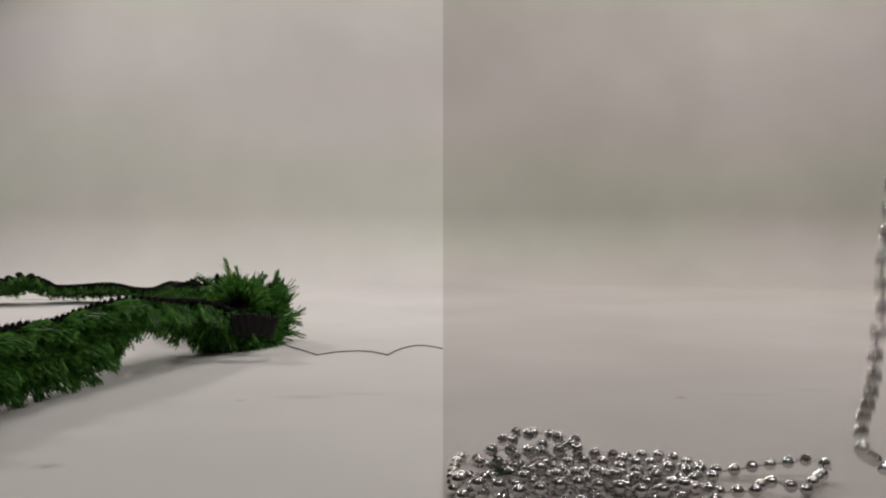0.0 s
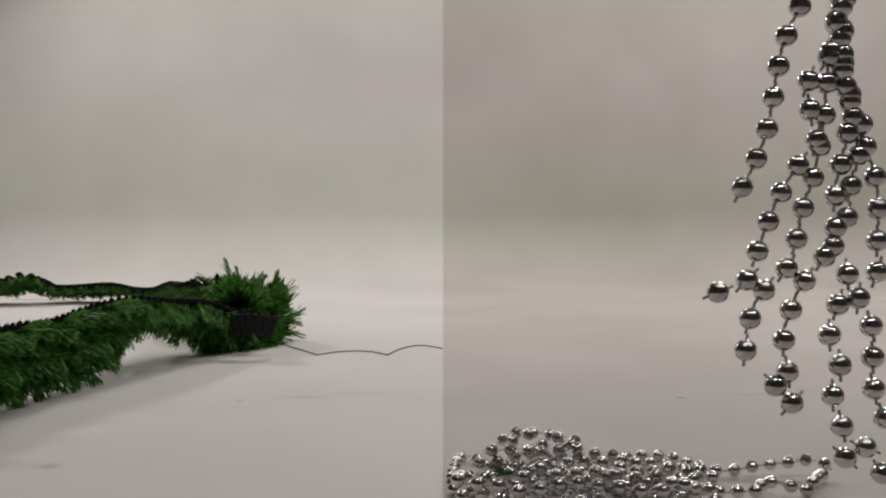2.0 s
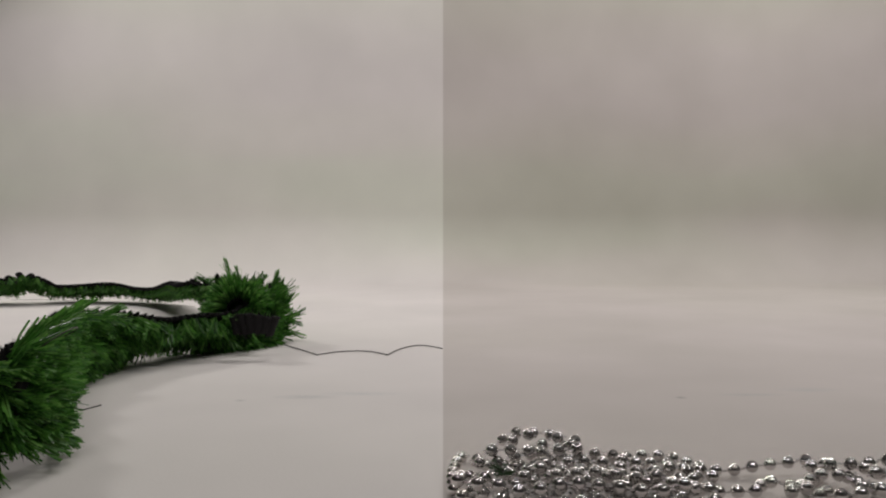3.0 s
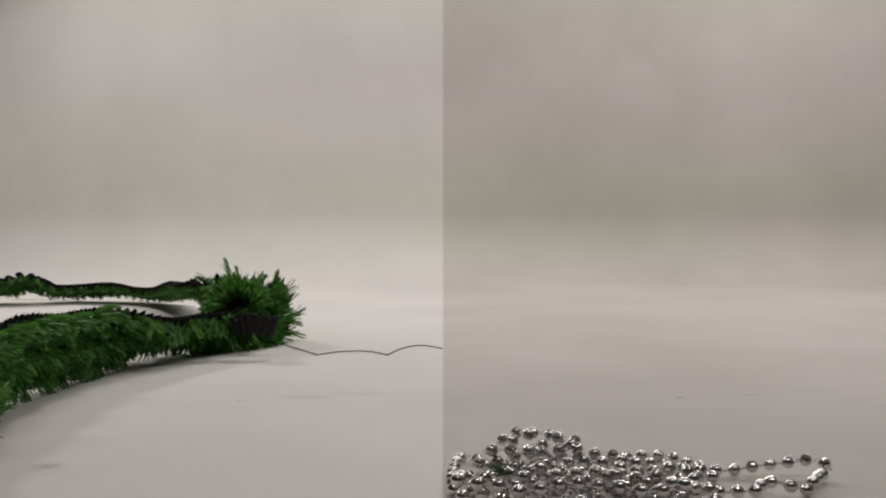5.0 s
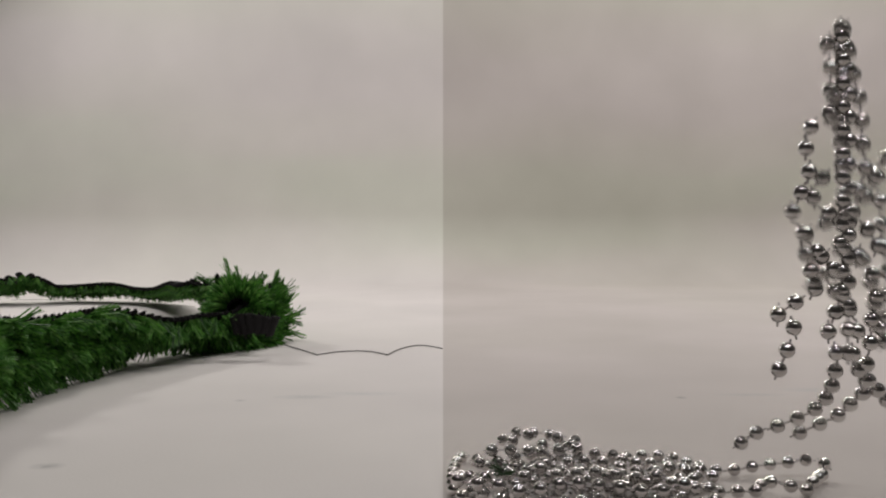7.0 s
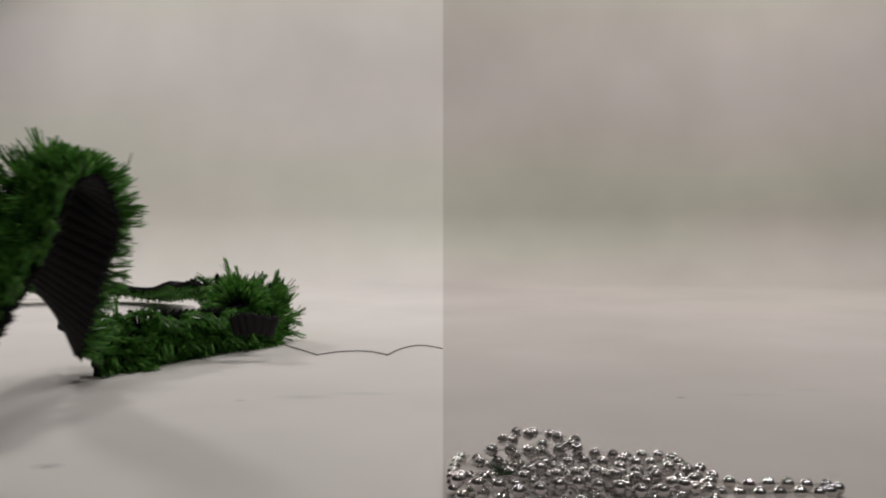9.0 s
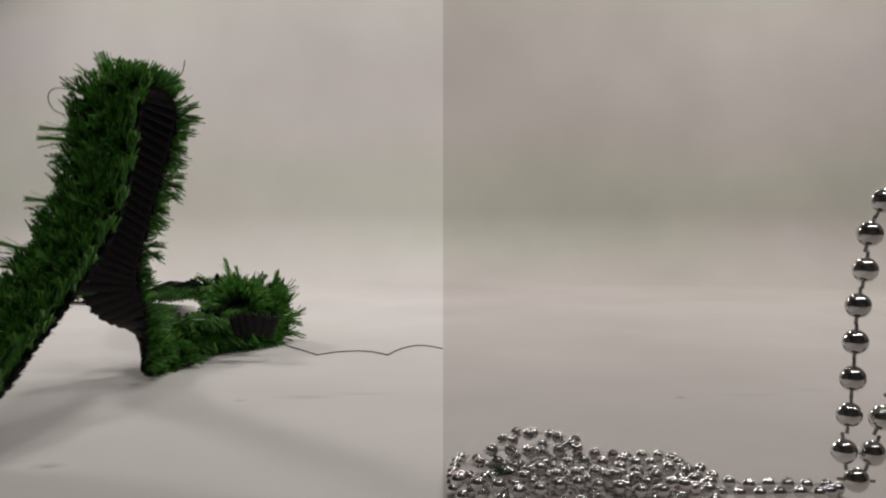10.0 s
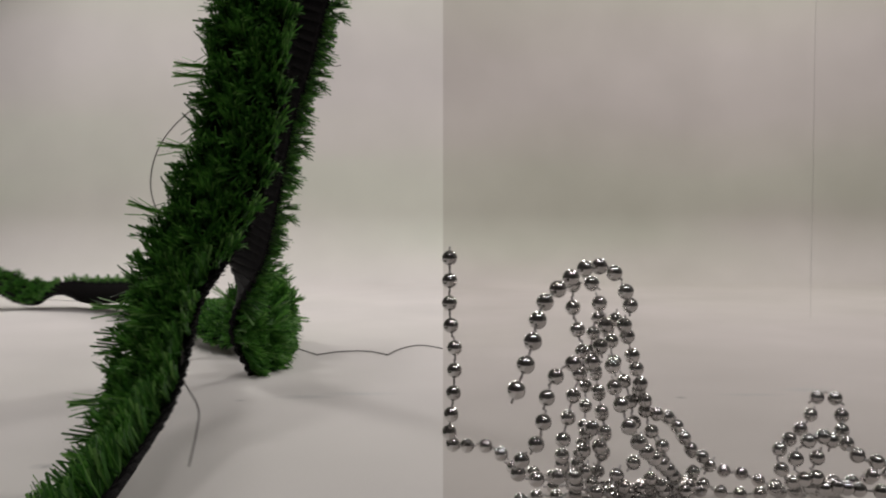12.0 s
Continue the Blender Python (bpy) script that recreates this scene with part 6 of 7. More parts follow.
STRAND_E.append((6.7, [(0.497, 0.405, 0.02), (0.512, 0.395, 0.02), (0.533, 0.401, 0.02), (0.544, 0.424, 0.02), (0.534, 0.451, 0.02), (0.504, 0.464, 0.02), (0.47, 0.449, 0.02), (0.457, 0.411, 0.02), (0.477, 0.372, 0.02), (0.523, 0.358, 0.02), (0.567, 0.384, 0.02), (0.581, 0.437, 0.02), (0.55, 0.487, 0.02), (0.489, 0.5, 0.02), (0.434, 0.462, 0.02), (0.422, 0.394, 0.02), (0.465, 0.334, 0.02), (0.542, 0.324, 0.02), (0.606, 0.374, 0.02), (0.614, 0.458, 0.02)]))
STRAND_E.append((6.97, [(0.1566, 0.3645, 0.1189), (0.167, 0.3645, 0.1241), (0.1714, 0.3654, 0.1337), (0.1792, 0.3645, 0.1259), (0.1836, 0.3645, 0.1067), (0.187, 0.3637, 0.0919), (0.1888, 0.3645, 0.1189), (0.1862, 0.3654, 0.1485), (0.1862, 0.3663, 0.1702), (0.2079, 0.3663, 0.172), (0.2688, 0.3645, 0.1189)]))
STRAND_E.append((7, [(0.1592, 0.3645, 0.1172), (0.1688, 0.3645, 0.1224), (0.174, 0.3654, 0.132), (0.181, 0.3645, 0.125), (0.1862, 0.3645, 0.105), (0.1897, 0.3637, 0.0902), (0.1905, 0.3645, 0.1172), (0.1879, 0.3654, 0.1467), (0.1879, 0.3663, 0.1685), (0.2105, 0.3663, 0.1702), (0.2706, 0.3645, 0.1172)]))
STRAND_E.append((7.2, [(0.2052, 0.4498, 0.0335), (0.2156, 0.4489, 0.0348), (0.2274, 0.4489, 0.0348), (0.2456, 0.4498, 0.0335), (0.3364, 0.4498, 0.0335)]))
STRAND_E.append((8, [(0.497, 0.405, 0.02), (0.512, 0.395, 0.02), (0.533, 0.401, 0.02), (0.544, 0.424, 0.02), (0.534, 0.451, 0.02), (0.504, 0.464, 0.02), (0.47, 0.449, 0.02), (0.457, 0.411, 0.02), (0.477, 0.372, 0.02), (0.523, 0.358, 0.02), (0.567, 0.384, 0.02), (0.581, 0.437, 0.02), (0.55, 0.487, 0.02), (0.489, 0.5, 0.02), (0.434, 0.462, 0.02), (0.422, 0.394, 0.02), (0.465, 0.334, 0.02), (0.542, 0.324, 0.02), (0.606, 0.374, 0.02), (0.614, 0.458, 0.02)]))
STRAND_E.append((12, [(0.497, 0.405, 0.02), (0.512, 0.395, 0.02), (0.533, 0.401, 0.02), (0.544, 0.424, 0.02), (0.534, 0.451, 0.02), (0.504, 0.464, 0.02), (0.47, 0.449, 0.02), (0.457, 0.411, 0.02), (0.477, 0.372, 0.02), (0.523, 0.358, 0.02), (0.567, 0.384, 0.02), (0.581, 0.437, 0.02), (0.55, 0.487, 0.02), (0.489, 0.5, 0.02), (0.434, 0.462, 0.02), (0.422, 0.394, 0.02), (0.465, 0.334, 0.02), (0.542, 0.324, 0.02), (0.606, 0.374, 0.02), (0.614, 0.458, 0.02)]))

STRAND_F = []
STRAND_F.append((0, [(0.566, 0.431, 0.024), (0.582, 0.438, 0.024), (0.588, 0.459, 0.024), (0.575, 0.481, 0.024), (0.547, 0.487, 0.024), (0.52, 0.468, 0.024), (0.515, 0.432, 0.024), (0.539, 0.401, 0.024), (0.583, 0.396, 0.024), (0.619, 0.427, 0.024), (0.622, 0.479, 0.024), (0.584, 0.519, 0.024), (0.525, 0.519, 0.024), (0.481, 0.475, 0.024), (0.483, 0.409, 0.024), (0.535, 0.362, 0.024), (0.608, 0.366, 0.024), (0.658, 0.425, 0.024), (0.651, 0.506, 0.024), (0.584, 0.559, 0.024)]))
STRAND_F.append((1.5, [(0.566, 0.431, 0.024), (0.582, 0.438, 0.024), (0.588, 0.459, 0.024), (0.575, 0.481, 0.024), (0.547, 0.487, 0.024), (0.52, 0.468, 0.024), (0.515, 0.432, 0.024), (0.539, 0.401, 0.024), (0.583, 0.396, 0.024), (0.619, 0.427, 0.024), (0.622, 0.479, 0.024), (0.584, 0.519, 0.024), (0.525, 0.519, 0.024), (0.481, 0.475, 0.024), (0.483, 0.409, 0.024), (0.535, 0.362, 0.024), (0.608, 0.366, 0.024), (0.658, 0.425, 0.024), (0.651, 0.506, 0.024), (0.584, 0.559, 0.024)]))
STRAND_F.append((1.8, [(0.1688, 0.268, 0.0919), (0.1653, 0.268, 0.1015), (0.1644, 0.2688, 0.1085), (0.1653, 0.2688, 0.1189), (0.1601, 0.2697, 0.1302), (0.1662, 0.2697, 0.1389), (0.1662, 0.2697, 0.1459), (0.1662, 0.2706, 0.1615), (0.1644, 0.2706, 0.1728), (0.1601, 0.2714, 0.1824), (0.1566, 0.2714, 0.1946), (0.1549, 0.2723, 0.2085), (0.1531, 0.2723, 0.2216), (0.1549, 0.2732, 0.2424), (0.1566, 0.2758, 0.2964)]))
STRAND_F.append((2, [(0.1401, 0.268, 0.0815), (0.1366, 0.268, 0.0902), (0.1357, 0.268, 0.098), (0.1366, 0.2688, 0.1085), (0.1314, 0.2688, 0.1189), (0.1375, 0.2688, 0.1285), (0.1375, 0.2697, 0.1354), (0.1375, 0.2697, 0.1502), (0.1357, 0.2706, 0.1624), (0.1314, 0.2706, 0.172), (0.1279, 0.2714, 0.1833), (0.1261, 0.2714, 0.1981), (0.1244, 0.2723, 0.2102), (0.1261, 0.2732, 0.232), (0.1279, 0.2749, 0.2859)]))
STRAND_F.append((2.2, [(0.161, 0.2662, 0.0476), (0.1575, 0.2662, 0.0563), (0.1566, 0.2671, 0.0641), (0.1575, 0.2671, 0.0745), (0.1531, 0.268, 0.085), (0.1583, 0.268, 0.0945), (0.1583, 0.268, 0.1015), (0.1592, 0.2688, 0.1163), (0.1575, 0.2688, 0.1285), (0.1531, 0.2697, 0.138), (0.1496, 0.2697, 0.1493), (0.1479, 0.2706, 0.1641), (0.1462, 0.2714, 0.1763), (0.1479, 0.2714, 0.1981), (0.1496, 0.2741, 0.252)]))
STRAND_F.append((2.5, [(0.566, 0.431, 0.024), (0.582, 0.438, 0.024), (0.588, 0.459, 0.024), (0.575, 0.481, 0.024), (0.547, 0.487, 0.024), (0.52, 0.468, 0.024), (0.515, 0.432, 0.024), (0.539, 0.401, 0.024), (0.583, 0.396, 0.024), (0.619, 0.427, 0.024), (0.622, 0.479, 0.024), (0.584, 0.519, 0.024), (0.525, 0.519, 0.024), (0.481, 0.475, 0.024), (0.483, 0.409, 0.024), (0.535, 0.362, 0.024), (0.608, 0.366, 0.024), (0.658, 0.425, 0.024), (0.651, 0.506, 0.024), (0.584, 0.559, 0.024)]))
STRAND_F.append((12, [(0.566, 0.431, 0.024), (0.582, 0.438, 0.024), (0.588, 0.459, 0.024), (0.575, 0.481, 0.024), (0.547, 0.487, 0.024), (0.52, 0.468, 0.024), (0.515, 0.432, 0.024), (0.539, 0.401, 0.024), (0.583, 0.396, 0.024), (0.619, 0.427, 0.024), (0.622, 0.479, 0.024), (0.584, 0.519, 0.024), (0.525, 0.519, 0.024), (0.481, 0.475, 0.024), (0.483, 0.409, 0.024), (0.535, 0.362, 0.024), (0.608, 0.366, 0.024), (0.658, 0.425, 0.024), (0.651, 0.506, 0.024), (0.584, 0.559, 0.024)]))

# the same strands a tenth of a second before and after they swing furthest in
for strand in (STRAND_A, STRAND_B, STRAND_C, STRAND_D, STRAND_E, STRAND_F):
    reach = dict(strand)[2]
    strand += [(t, [(x + dx, y, z + dz) for x, y, z in reach]) for t, dx, dz in ((1.9, 0.017, -0.008), (2.1, 0.001, -0.011))]
    strand.sort(key=lambda state: state[0])

TAIL = []
TAIL.append((0, [(0.135, 0.495, 0.004), (0.142, 0.485, 0.004), (0.147, 0.475, 0.004), (0.155, 0.47, 0.004), (0.166, 0.47, 0.005), (0.176, 0.47, 0.007), (0.186, 0.47, 0.008), (0.196, 0.47, 0.009), (0.206, 0.47, 0.01), (0.212, 0.465, 0.008), (0.207, 0.46, 0.005), (0.196, 0.445, 0.006), (0.187, 0.435, 0.004), (0.178, 0.435, 0.007), (0.169, 0.44, 0.007), (0.157, 0.425, 0.007), (0.146, 0.425, 0.007), (0.132, 0.425, 0.007), (0.127, 0.445, 0.006), (0.11, 0.435, 0.007), (0.098, 0.435, 0.009)]))
TAIL.append((7.2, [(0.135, 0.495, 0.004), (0.142, 0.485, 0.004), (0.147, 0.475, 0.004), (0.155, 0.47, 0.004), (0.166, 0.47, 0.005), (0.176, 0.47, 0.007), (0.186, 0.47, 0.008), (0.196, 0.47, 0.009), (0.206, 0.47, 0.01), (0.212, 0.465, 0.008), (0.207, 0.46, 0.005), (0.196, 0.445, 0.006), (0.187, 0.435, 0.004), (0.178, 0.435, 0.007), (0.169, 0.44, 0.007), (0.157, 0.425, 0.007), (0.146, 0.425, 0.007), (0.132, 0.425, 0.007), (0.127, 0.445, 0.006), (0.11, 0.435, 0.007), (0.098, 0.435, 0.009)]))
TAIL.append((8.6, [(0.134, 0.495, 0.004), (0.137, 0.475, 0.004), (0.136, 0.445, 0.004), (0.143, 0.45, 0.004), (0.153, 0.45, 0.004), (0.164, 0.445, 0.004), (0.176, 0.445, 0.005), (0.188, 0.445, 0.004), (0.199, 0.445, 0.004), (0.207, 0.44, 0.004), (0.19, 0.425, 0.006), (0.176, 0.425, 0.007), (0.167, 0.425, 0.006), (0.154, 0.425, 0.006), (0.143, 0.425, 0.006), (0.13, 0.425, 0.007), (0.126, 0.445, 0.006), (0.11, 0.435, 0.007), (0.098, 0.435, 0.009)]))
TAIL.append((11.7, [(0.134, 0.495, 0.004), (0.137, 0.475, 0.004), (0.136, 0.445, 0.004), (0.143, 0.45, 0.004), (0.153, 0.45, 0.004), (0.164, 0.445, 0.004), (0.176, 0.445, 0.005), (0.188, 0.445, 0.004), (0.199, 0.445, 0.004), (0.207, 0.44, 0.004), (0.19, 0.425, 0.006), (0.176, 0.425, 0.007), (0.167, 0.425, 0.006), (0.154, 0.425, 0.006), (0.143, 0.425, 0.006), (0.13, 0.425, 0.007), (0.126, 0.445, 0.006), (0.11, 0.435, 0.007), (0.098, 0.435, 0.009)]))
TAIL.append((11.96, [(0.116, 0.432, 0.042), (0.122, 0.431, 0.034), (0.128, 0.431, 0.025), (0.137, 0.431, 0.018), (0.148, 0.434, 0.014), (0.16, 0.435, 0.012), (0.165, 0.435, 0.007), (0.172, 0.435, 0.007), (0.183, 0.435, 0.007), (0.197, 0.44, 0.004), (0.207, 0.44, 0.004), (0.19, 0.425, 0.006), (0.176, 0.425, 0.007), (0.167, 0.425, 0.006), (0.154, 0.425, 0.006), (0.143, 0.425, 0.006), (0.13, 0.425, 0.011), (0.126, 0.445, 0.006), (0.119, 0.435, 0.012)]))
TAIL.append((12, [(0.116, 0.432, 0.042), (0.122, 0.431, 0.034), (0.128, 0.431, 0.025), (0.137, 0.431, 0.018), (0.148, 0.434, 0.014), (0.16, 0.435, 0.012), (0.165, 0.435, 0.007), (0.172, 0.435, 0.007), (0.183, 0.435, 0.007), (0.197, 0.44, 0.004), (0.207, 0.44, 0.004), (0.19, 0.425, 0.006), (0.176, 0.425, 0.007), (0.167, 0.425, 0.006), (0.154, 0.425, 0.006), (0.143, 0.425, 0.006), (0.13, 0.425, 0.011), (0.126, 0.445, 0.006), (0.119, 0.435, 0.012)]))

TOWER_1 = []
TOWER_1.append((11.8, [(0.004, 0.416, 0.021), (0.013, 0.416, 0.03), (0.018, 0.406, 0.04), (0.023, 0.407, 0.046), (0.026, 0.407, 0.057), (0.034, 0.417, 0.06), (0.045, 0.427, 0.064), (0.054, 0.437, 0.063), (0.063, 0.437, 0.056), (0.067, 0.437, 0.049), (0.068, 0.437, 0.042), (0.069, 0.436, 0.027), (0.079, 0.446, 0.021), (0.097, 0.456, 0.019), (0.112, 0.456, 0.016), (0.129, 0.475, 0.009), (0.094, 0.415, 0.011), (0.113, 0.425, 0.009), (0.13, 0.425, 0.008), (0.116, 0.415, 0.008), (0.094, 0.415, 0.008), (0.077, 0.415, 0.009)]))
TOWER_1.append((11.96, [(0.027, 0.3115, 0.0815), (0.0305, 0.3115, 0.0911), (0.0342, 0.3182, 0.1003), (0.0382, 0.3282, 0.1103), (0.045, 0.3367, 0.1162), (0.0528, 0.3453, 0.1213), (0.0618, 0.354, 0.1247), (0.0718, 0.3629, 0.1226), (0.0774, 0.3629, 0.1151), (0.0821, 0.3718, 0.1054), (0.0791, 0.37, 0.0979), (0.0829, 0.379, 0.0907), (0.0848, 0.379, 0.0831), (0.0896, 0.3882, 0.0728), (0.0952, 0.3955, 0.0575), (0.0991, 0.3955, 0.0536), (0.1091, 0.4049, 0.0487), (0.117, 0.4124, 0.0389), (0.125, 0.421, 0.028), (0.135, 0.426, 0.02), (0.093, 0.4105, 0.0125), (0.113, 0.425, 0.009), (0.13, 0.425, 0.008), (0.1147, 0.4105, 0.0095), (0.093, 0.4105, 0.0095), (0.0762, 0.4105, 0.0105)]))
TOWER_1.append((12, [(0.027, 0.3115, 0.0815), (0.0305, 0.3115, 0.0911), (0.0342, 0.3182, 0.1003), (0.0382, 0.3282, 0.1103), (0.045, 0.3367, 0.1162), (0.0528, 0.3453, 0.1213), (0.0618, 0.354, 0.1247), (0.0718, 0.3629, 0.1226), (0.0774, 0.3629, 0.1151), (0.0821, 0.3718, 0.1054), (0.0791, 0.37, 0.0979), (0.0829, 0.379, 0.0907), (0.0848, 0.379, 0.0831), (0.0896, 0.3882, 0.0728), (0.0952, 0.3955, 0.0575), (0.0991, 0.3955, 0.0536), (0.1091, 0.4049, 0.0487), (0.117, 0.4124, 0.0389), (0.125, 0.421, 0.028), (0.135, 0.426, 0.02), (0.093, 0.4105, 0.0125), (0.113, 0.425, 0.009), (0.13, 0.425, 0.008), (0.1147, 0.4105, 0.0095), (0.093, 0.4105, 0.0095), (0.0762, 0.4105, 0.0105)]))

TOWER_2 = []
TOWER_2.append((11.8, [(0.045, 0.427, 0.058), (0.05, 0.427, 0.047), (0.047, 0.426, 0.033), (0.056, 0.426, 0.03), (0.063, 0.436, 0.015), (0.081, 0.436, 0.015), (0.098, 0.436, 0.015), (0.094, 0.415, 0.011), (0.113, 0.425, 0.009), (0.13, 0.425, 0.008), (0.116, 0.415, 0.008), (0.094, 0.415, 0.008), (0.077, 0.415, 0.009)]))
TOWER_2.append((11.96, [(0.058, 0.384, 0.116), (0.066, 0.379, 0.116), (0.069, 0.374, 0.107), (0.071, 0.37, 0.097), (0.068, 0.368, 0.09), (0.074, 0.368, 0.08), (0.074, 0.368, 0.073), (0.076, 0.357, 0.064), (0.08, 0.357, 0.054), (0.089, 0.367, 0.043), (0.108, 0.396, 0.024), (0.1, 0.396, 0.019), (0.077, 0.415, 0.013), (0.08, 0.416, 0.035), (0.077, 0.417, 0.057), (0.074, 0.418, 0.08), (0.076, 0.419, 0.096), (0.087, 0.428, 0.078), (0.09, 0.427, 0.055), (0.096, 0.426, 0.027), (0.104, 0.425, 0.01)]))
TOWER_2.append((12, [(0.058, 0.384, 0.116), (0.066, 0.379, 0.116), (0.069, 0.374, 0.107), (0.071, 0.37, 0.097), (0.068, 0.368, 0.09), (0.074, 0.368, 0.08), (0.074, 0.368, 0.073), (0.076, 0.357, 0.064), (0.08, 0.357, 0.054), (0.089, 0.367, 0.043), (0.108, 0.396, 0.024), (0.1, 0.396, 0.019), (0.077, 0.415, 0.013), (0.08, 0.416, 0.035), (0.077, 0.417, 0.057), (0.074, 0.418, 0.08), (0.076, 0.419, 0.096), (0.087, 0.428, 0.078), (0.09, 0.427, 0.055), (0.096, 0.426, 0.027), (0.104, 0.425, 0.01)]))

TOWER_3 = []
TOWER_3.append((11.8, [(0.03, 0.417, 0.06), (0.028, 0.417, 0.052), (0.031, 0.416, 0.041), (0.038, 0.416, 0.032), (0.044, 0.416, 0.021), (0.062, 0.426, 0.015), (0.085, 0.425, 0.013), (0.094, 0.415, 0.011), (0.113, 0.425, 0.009), (0.13, 0.425, 0.008), (0.116, 0.415, 0.008), (0.094, 0.415, 0.008), (0.077, 0.415, 0.009)]))
TOWER_3.append((11.96, [(0.058, 0.379, 0.115), (0.058, 0.379, 0.105), (0.06, 0.378, 0.095), (0.062, 0.378, 0.087), (0.062, 0.378, 0.081), (0.06, 0.378, 0.071), (0.057, 0.377, 0.062), (0.055, 0.377, 0.052), (0.053, 0.376, 0.042), (0.057, 0.396, 0.024), (0.063, 0.396, 0.019), (0.073, 0.396, 0.016), (0.094, 0.415, 0.011), (0.113, 0.425, 0.009), (0.13, 0.425, 0.008), (0.116, 0.415, 0.008), (0.094, 0.415, 0.008), (0.077, 0.415, 0.009)]))
TOWER_3.append((12, [(0.058, 0.379, 0.115), (0.058, 0.379, 0.105), (0.06, 0.378, 0.095), (0.062, 0.378, 0.087), (0.062, 0.378, 0.081), (0.06, 0.378, 0.071), (0.057, 0.377, 0.062), (0.055, 0.377, 0.052), (0.053, 0.376, 0.042), (0.057, 0.396, 0.024), (0.063, 0.396, 0.019), (0.073, 0.396, 0.016), (0.094, 0.415, 0.011), (0.113, 0.425, 0.009), (0.13, 0.425, 0.008), (0.116, 0.415, 0.008), (0.094, 0.415, 0.008), (0.077, 0.415, 0.009)]))

TOWER_4 = []
TOWER_4.append((11.8, [(0.057, 0.427, 0.044), (0.05, 0.426, 0.035), (0.045, 0.426, 0.027), (0.041, 0.416, 0.016), (0.06, 0.415, 0.01), (0.077, 0.415, 0.013), (0.096, 0.425, 0.013), (0.094, 0.415, 0.011), (0.113, 0.425, 0.009), (0.13, 0.425, 0.008), (0.116, 0.415, 0.008), (0.094, 0.415, 0.008), (0.077, 0.415, 0.009)]))
TOWER_4.append((11.96, [(0.064, 0.363, 0.083), (0.054, 0.358, 0.083), (0.045, 0.353, 0.076), (0.042, 0.349, 0.065), (0.04, 0.349, 0.054), (0.034, 0.352, 0.045), (0.03, 0.356, 0.039), (0.038, 0.361, 0.033), (0.053, 0.366, 0.033), (0.063, 0.376, 0.03), (0.062, 0.376, 0.041), (0.07, 0.376, 0.041), (0.065, 0.377, 0.051), (0.065, 0.425, 0.01), (0.07, 0.426, 0.03), (0.072, 0.427, 0.05), (0.073, 0.428, 0.072), (0.083, 0.428, 0.084), (0.088, 0.437, 0.056), (0.095, 0.436, 0.036), (0.11, 0.436, 0.015)]))
TOWER_4.append((12, [(0.064, 0.363, 0.083), (0.054, 0.358, 0.083), (0.045, 0.353, 0.076), (0.042, 0.349, 0.065), (0.04, 0.349, 0.054), (0.034, 0.352, 0.045), (0.03, 0.356, 0.039), (0.038, 0.361, 0.033), (0.053, 0.366, 0.033), (0.063, 0.376, 0.03), (0.062, 0.376, 0.041), (0.07, 0.376, 0.041), (0.065, 0.377, 0.051), (0.065, 0.425, 0.01), (0.07, 0.426, 0.03), (0.072, 0.427, 0.05), (0.073, 0.428, 0.072), (0.083, 0.428, 0.084), (0.088, 0.437, 0.056), (0.095, 0.436, 0.036), (0.11, 0.436, 0.015)]))


TOWER_6 = []
TOWER_6.append((11.8, [(0.092, 0.466, 0.017), (0.105, 0.466, 0.016), (0.114, 0.465, 0.011), (0.124, 0.455, 0.009), (0.13, 0.445, 0.006), (0.094, 0.415, 0.011), (0.113, 0.425, 0.009), (0.13, 0.425, 0.008), (0.116, 0.415, 0.008), (0.094, 0.415, 0.008), (0.077, 0.415, 0.009)]))
TOWER_6.append((11.96, [(0.092, 0.397, 0.064), (0.097, 0.397, 0.048), (0.1, 0.396, 0.038), (0.105, 0.396, 0.038), (0.103, 0.396, 0.03), (0.097, 0.396, 0.02), (0.108, 0.396, 0.016), (0.118, 0.396, 0.019), (0.077, 0.415, 0.013), (0.08, 0.416, 0.035), (0.077, 0.417, 0.057), (0.074, 0.418, 0.08), (0.076, 0.419, 0.096), (0.087, 0.428, 0.078), (0.09, 0.427, 0.055), (0.096, 0.426, 0.027), (0.104, 0.425, 0.01)]))
TOWER_6.append((12, [(0.092, 0.397, 0.064), (0.097, 0.397, 0.048), (0.1, 0.396, 0.038), (0.105, 0.396, 0.038), (0.103, 0.396, 0.03), (0.097, 0.396, 0.02), (0.108, 0.396, 0.016), (0.118, 0.396, 0.019), (0.077, 0.415, 0.013), (0.08, 0.416, 0.035), (0.077, 0.417, 0.057), (0.074, 0.418, 0.08), (0.076, 0.419, 0.096), (0.087, 0.428, 0.078), (0.09, 0.427, 0.055), (0.096, 0.426, 0.027), (0.104, 0.425, 0.01)]))

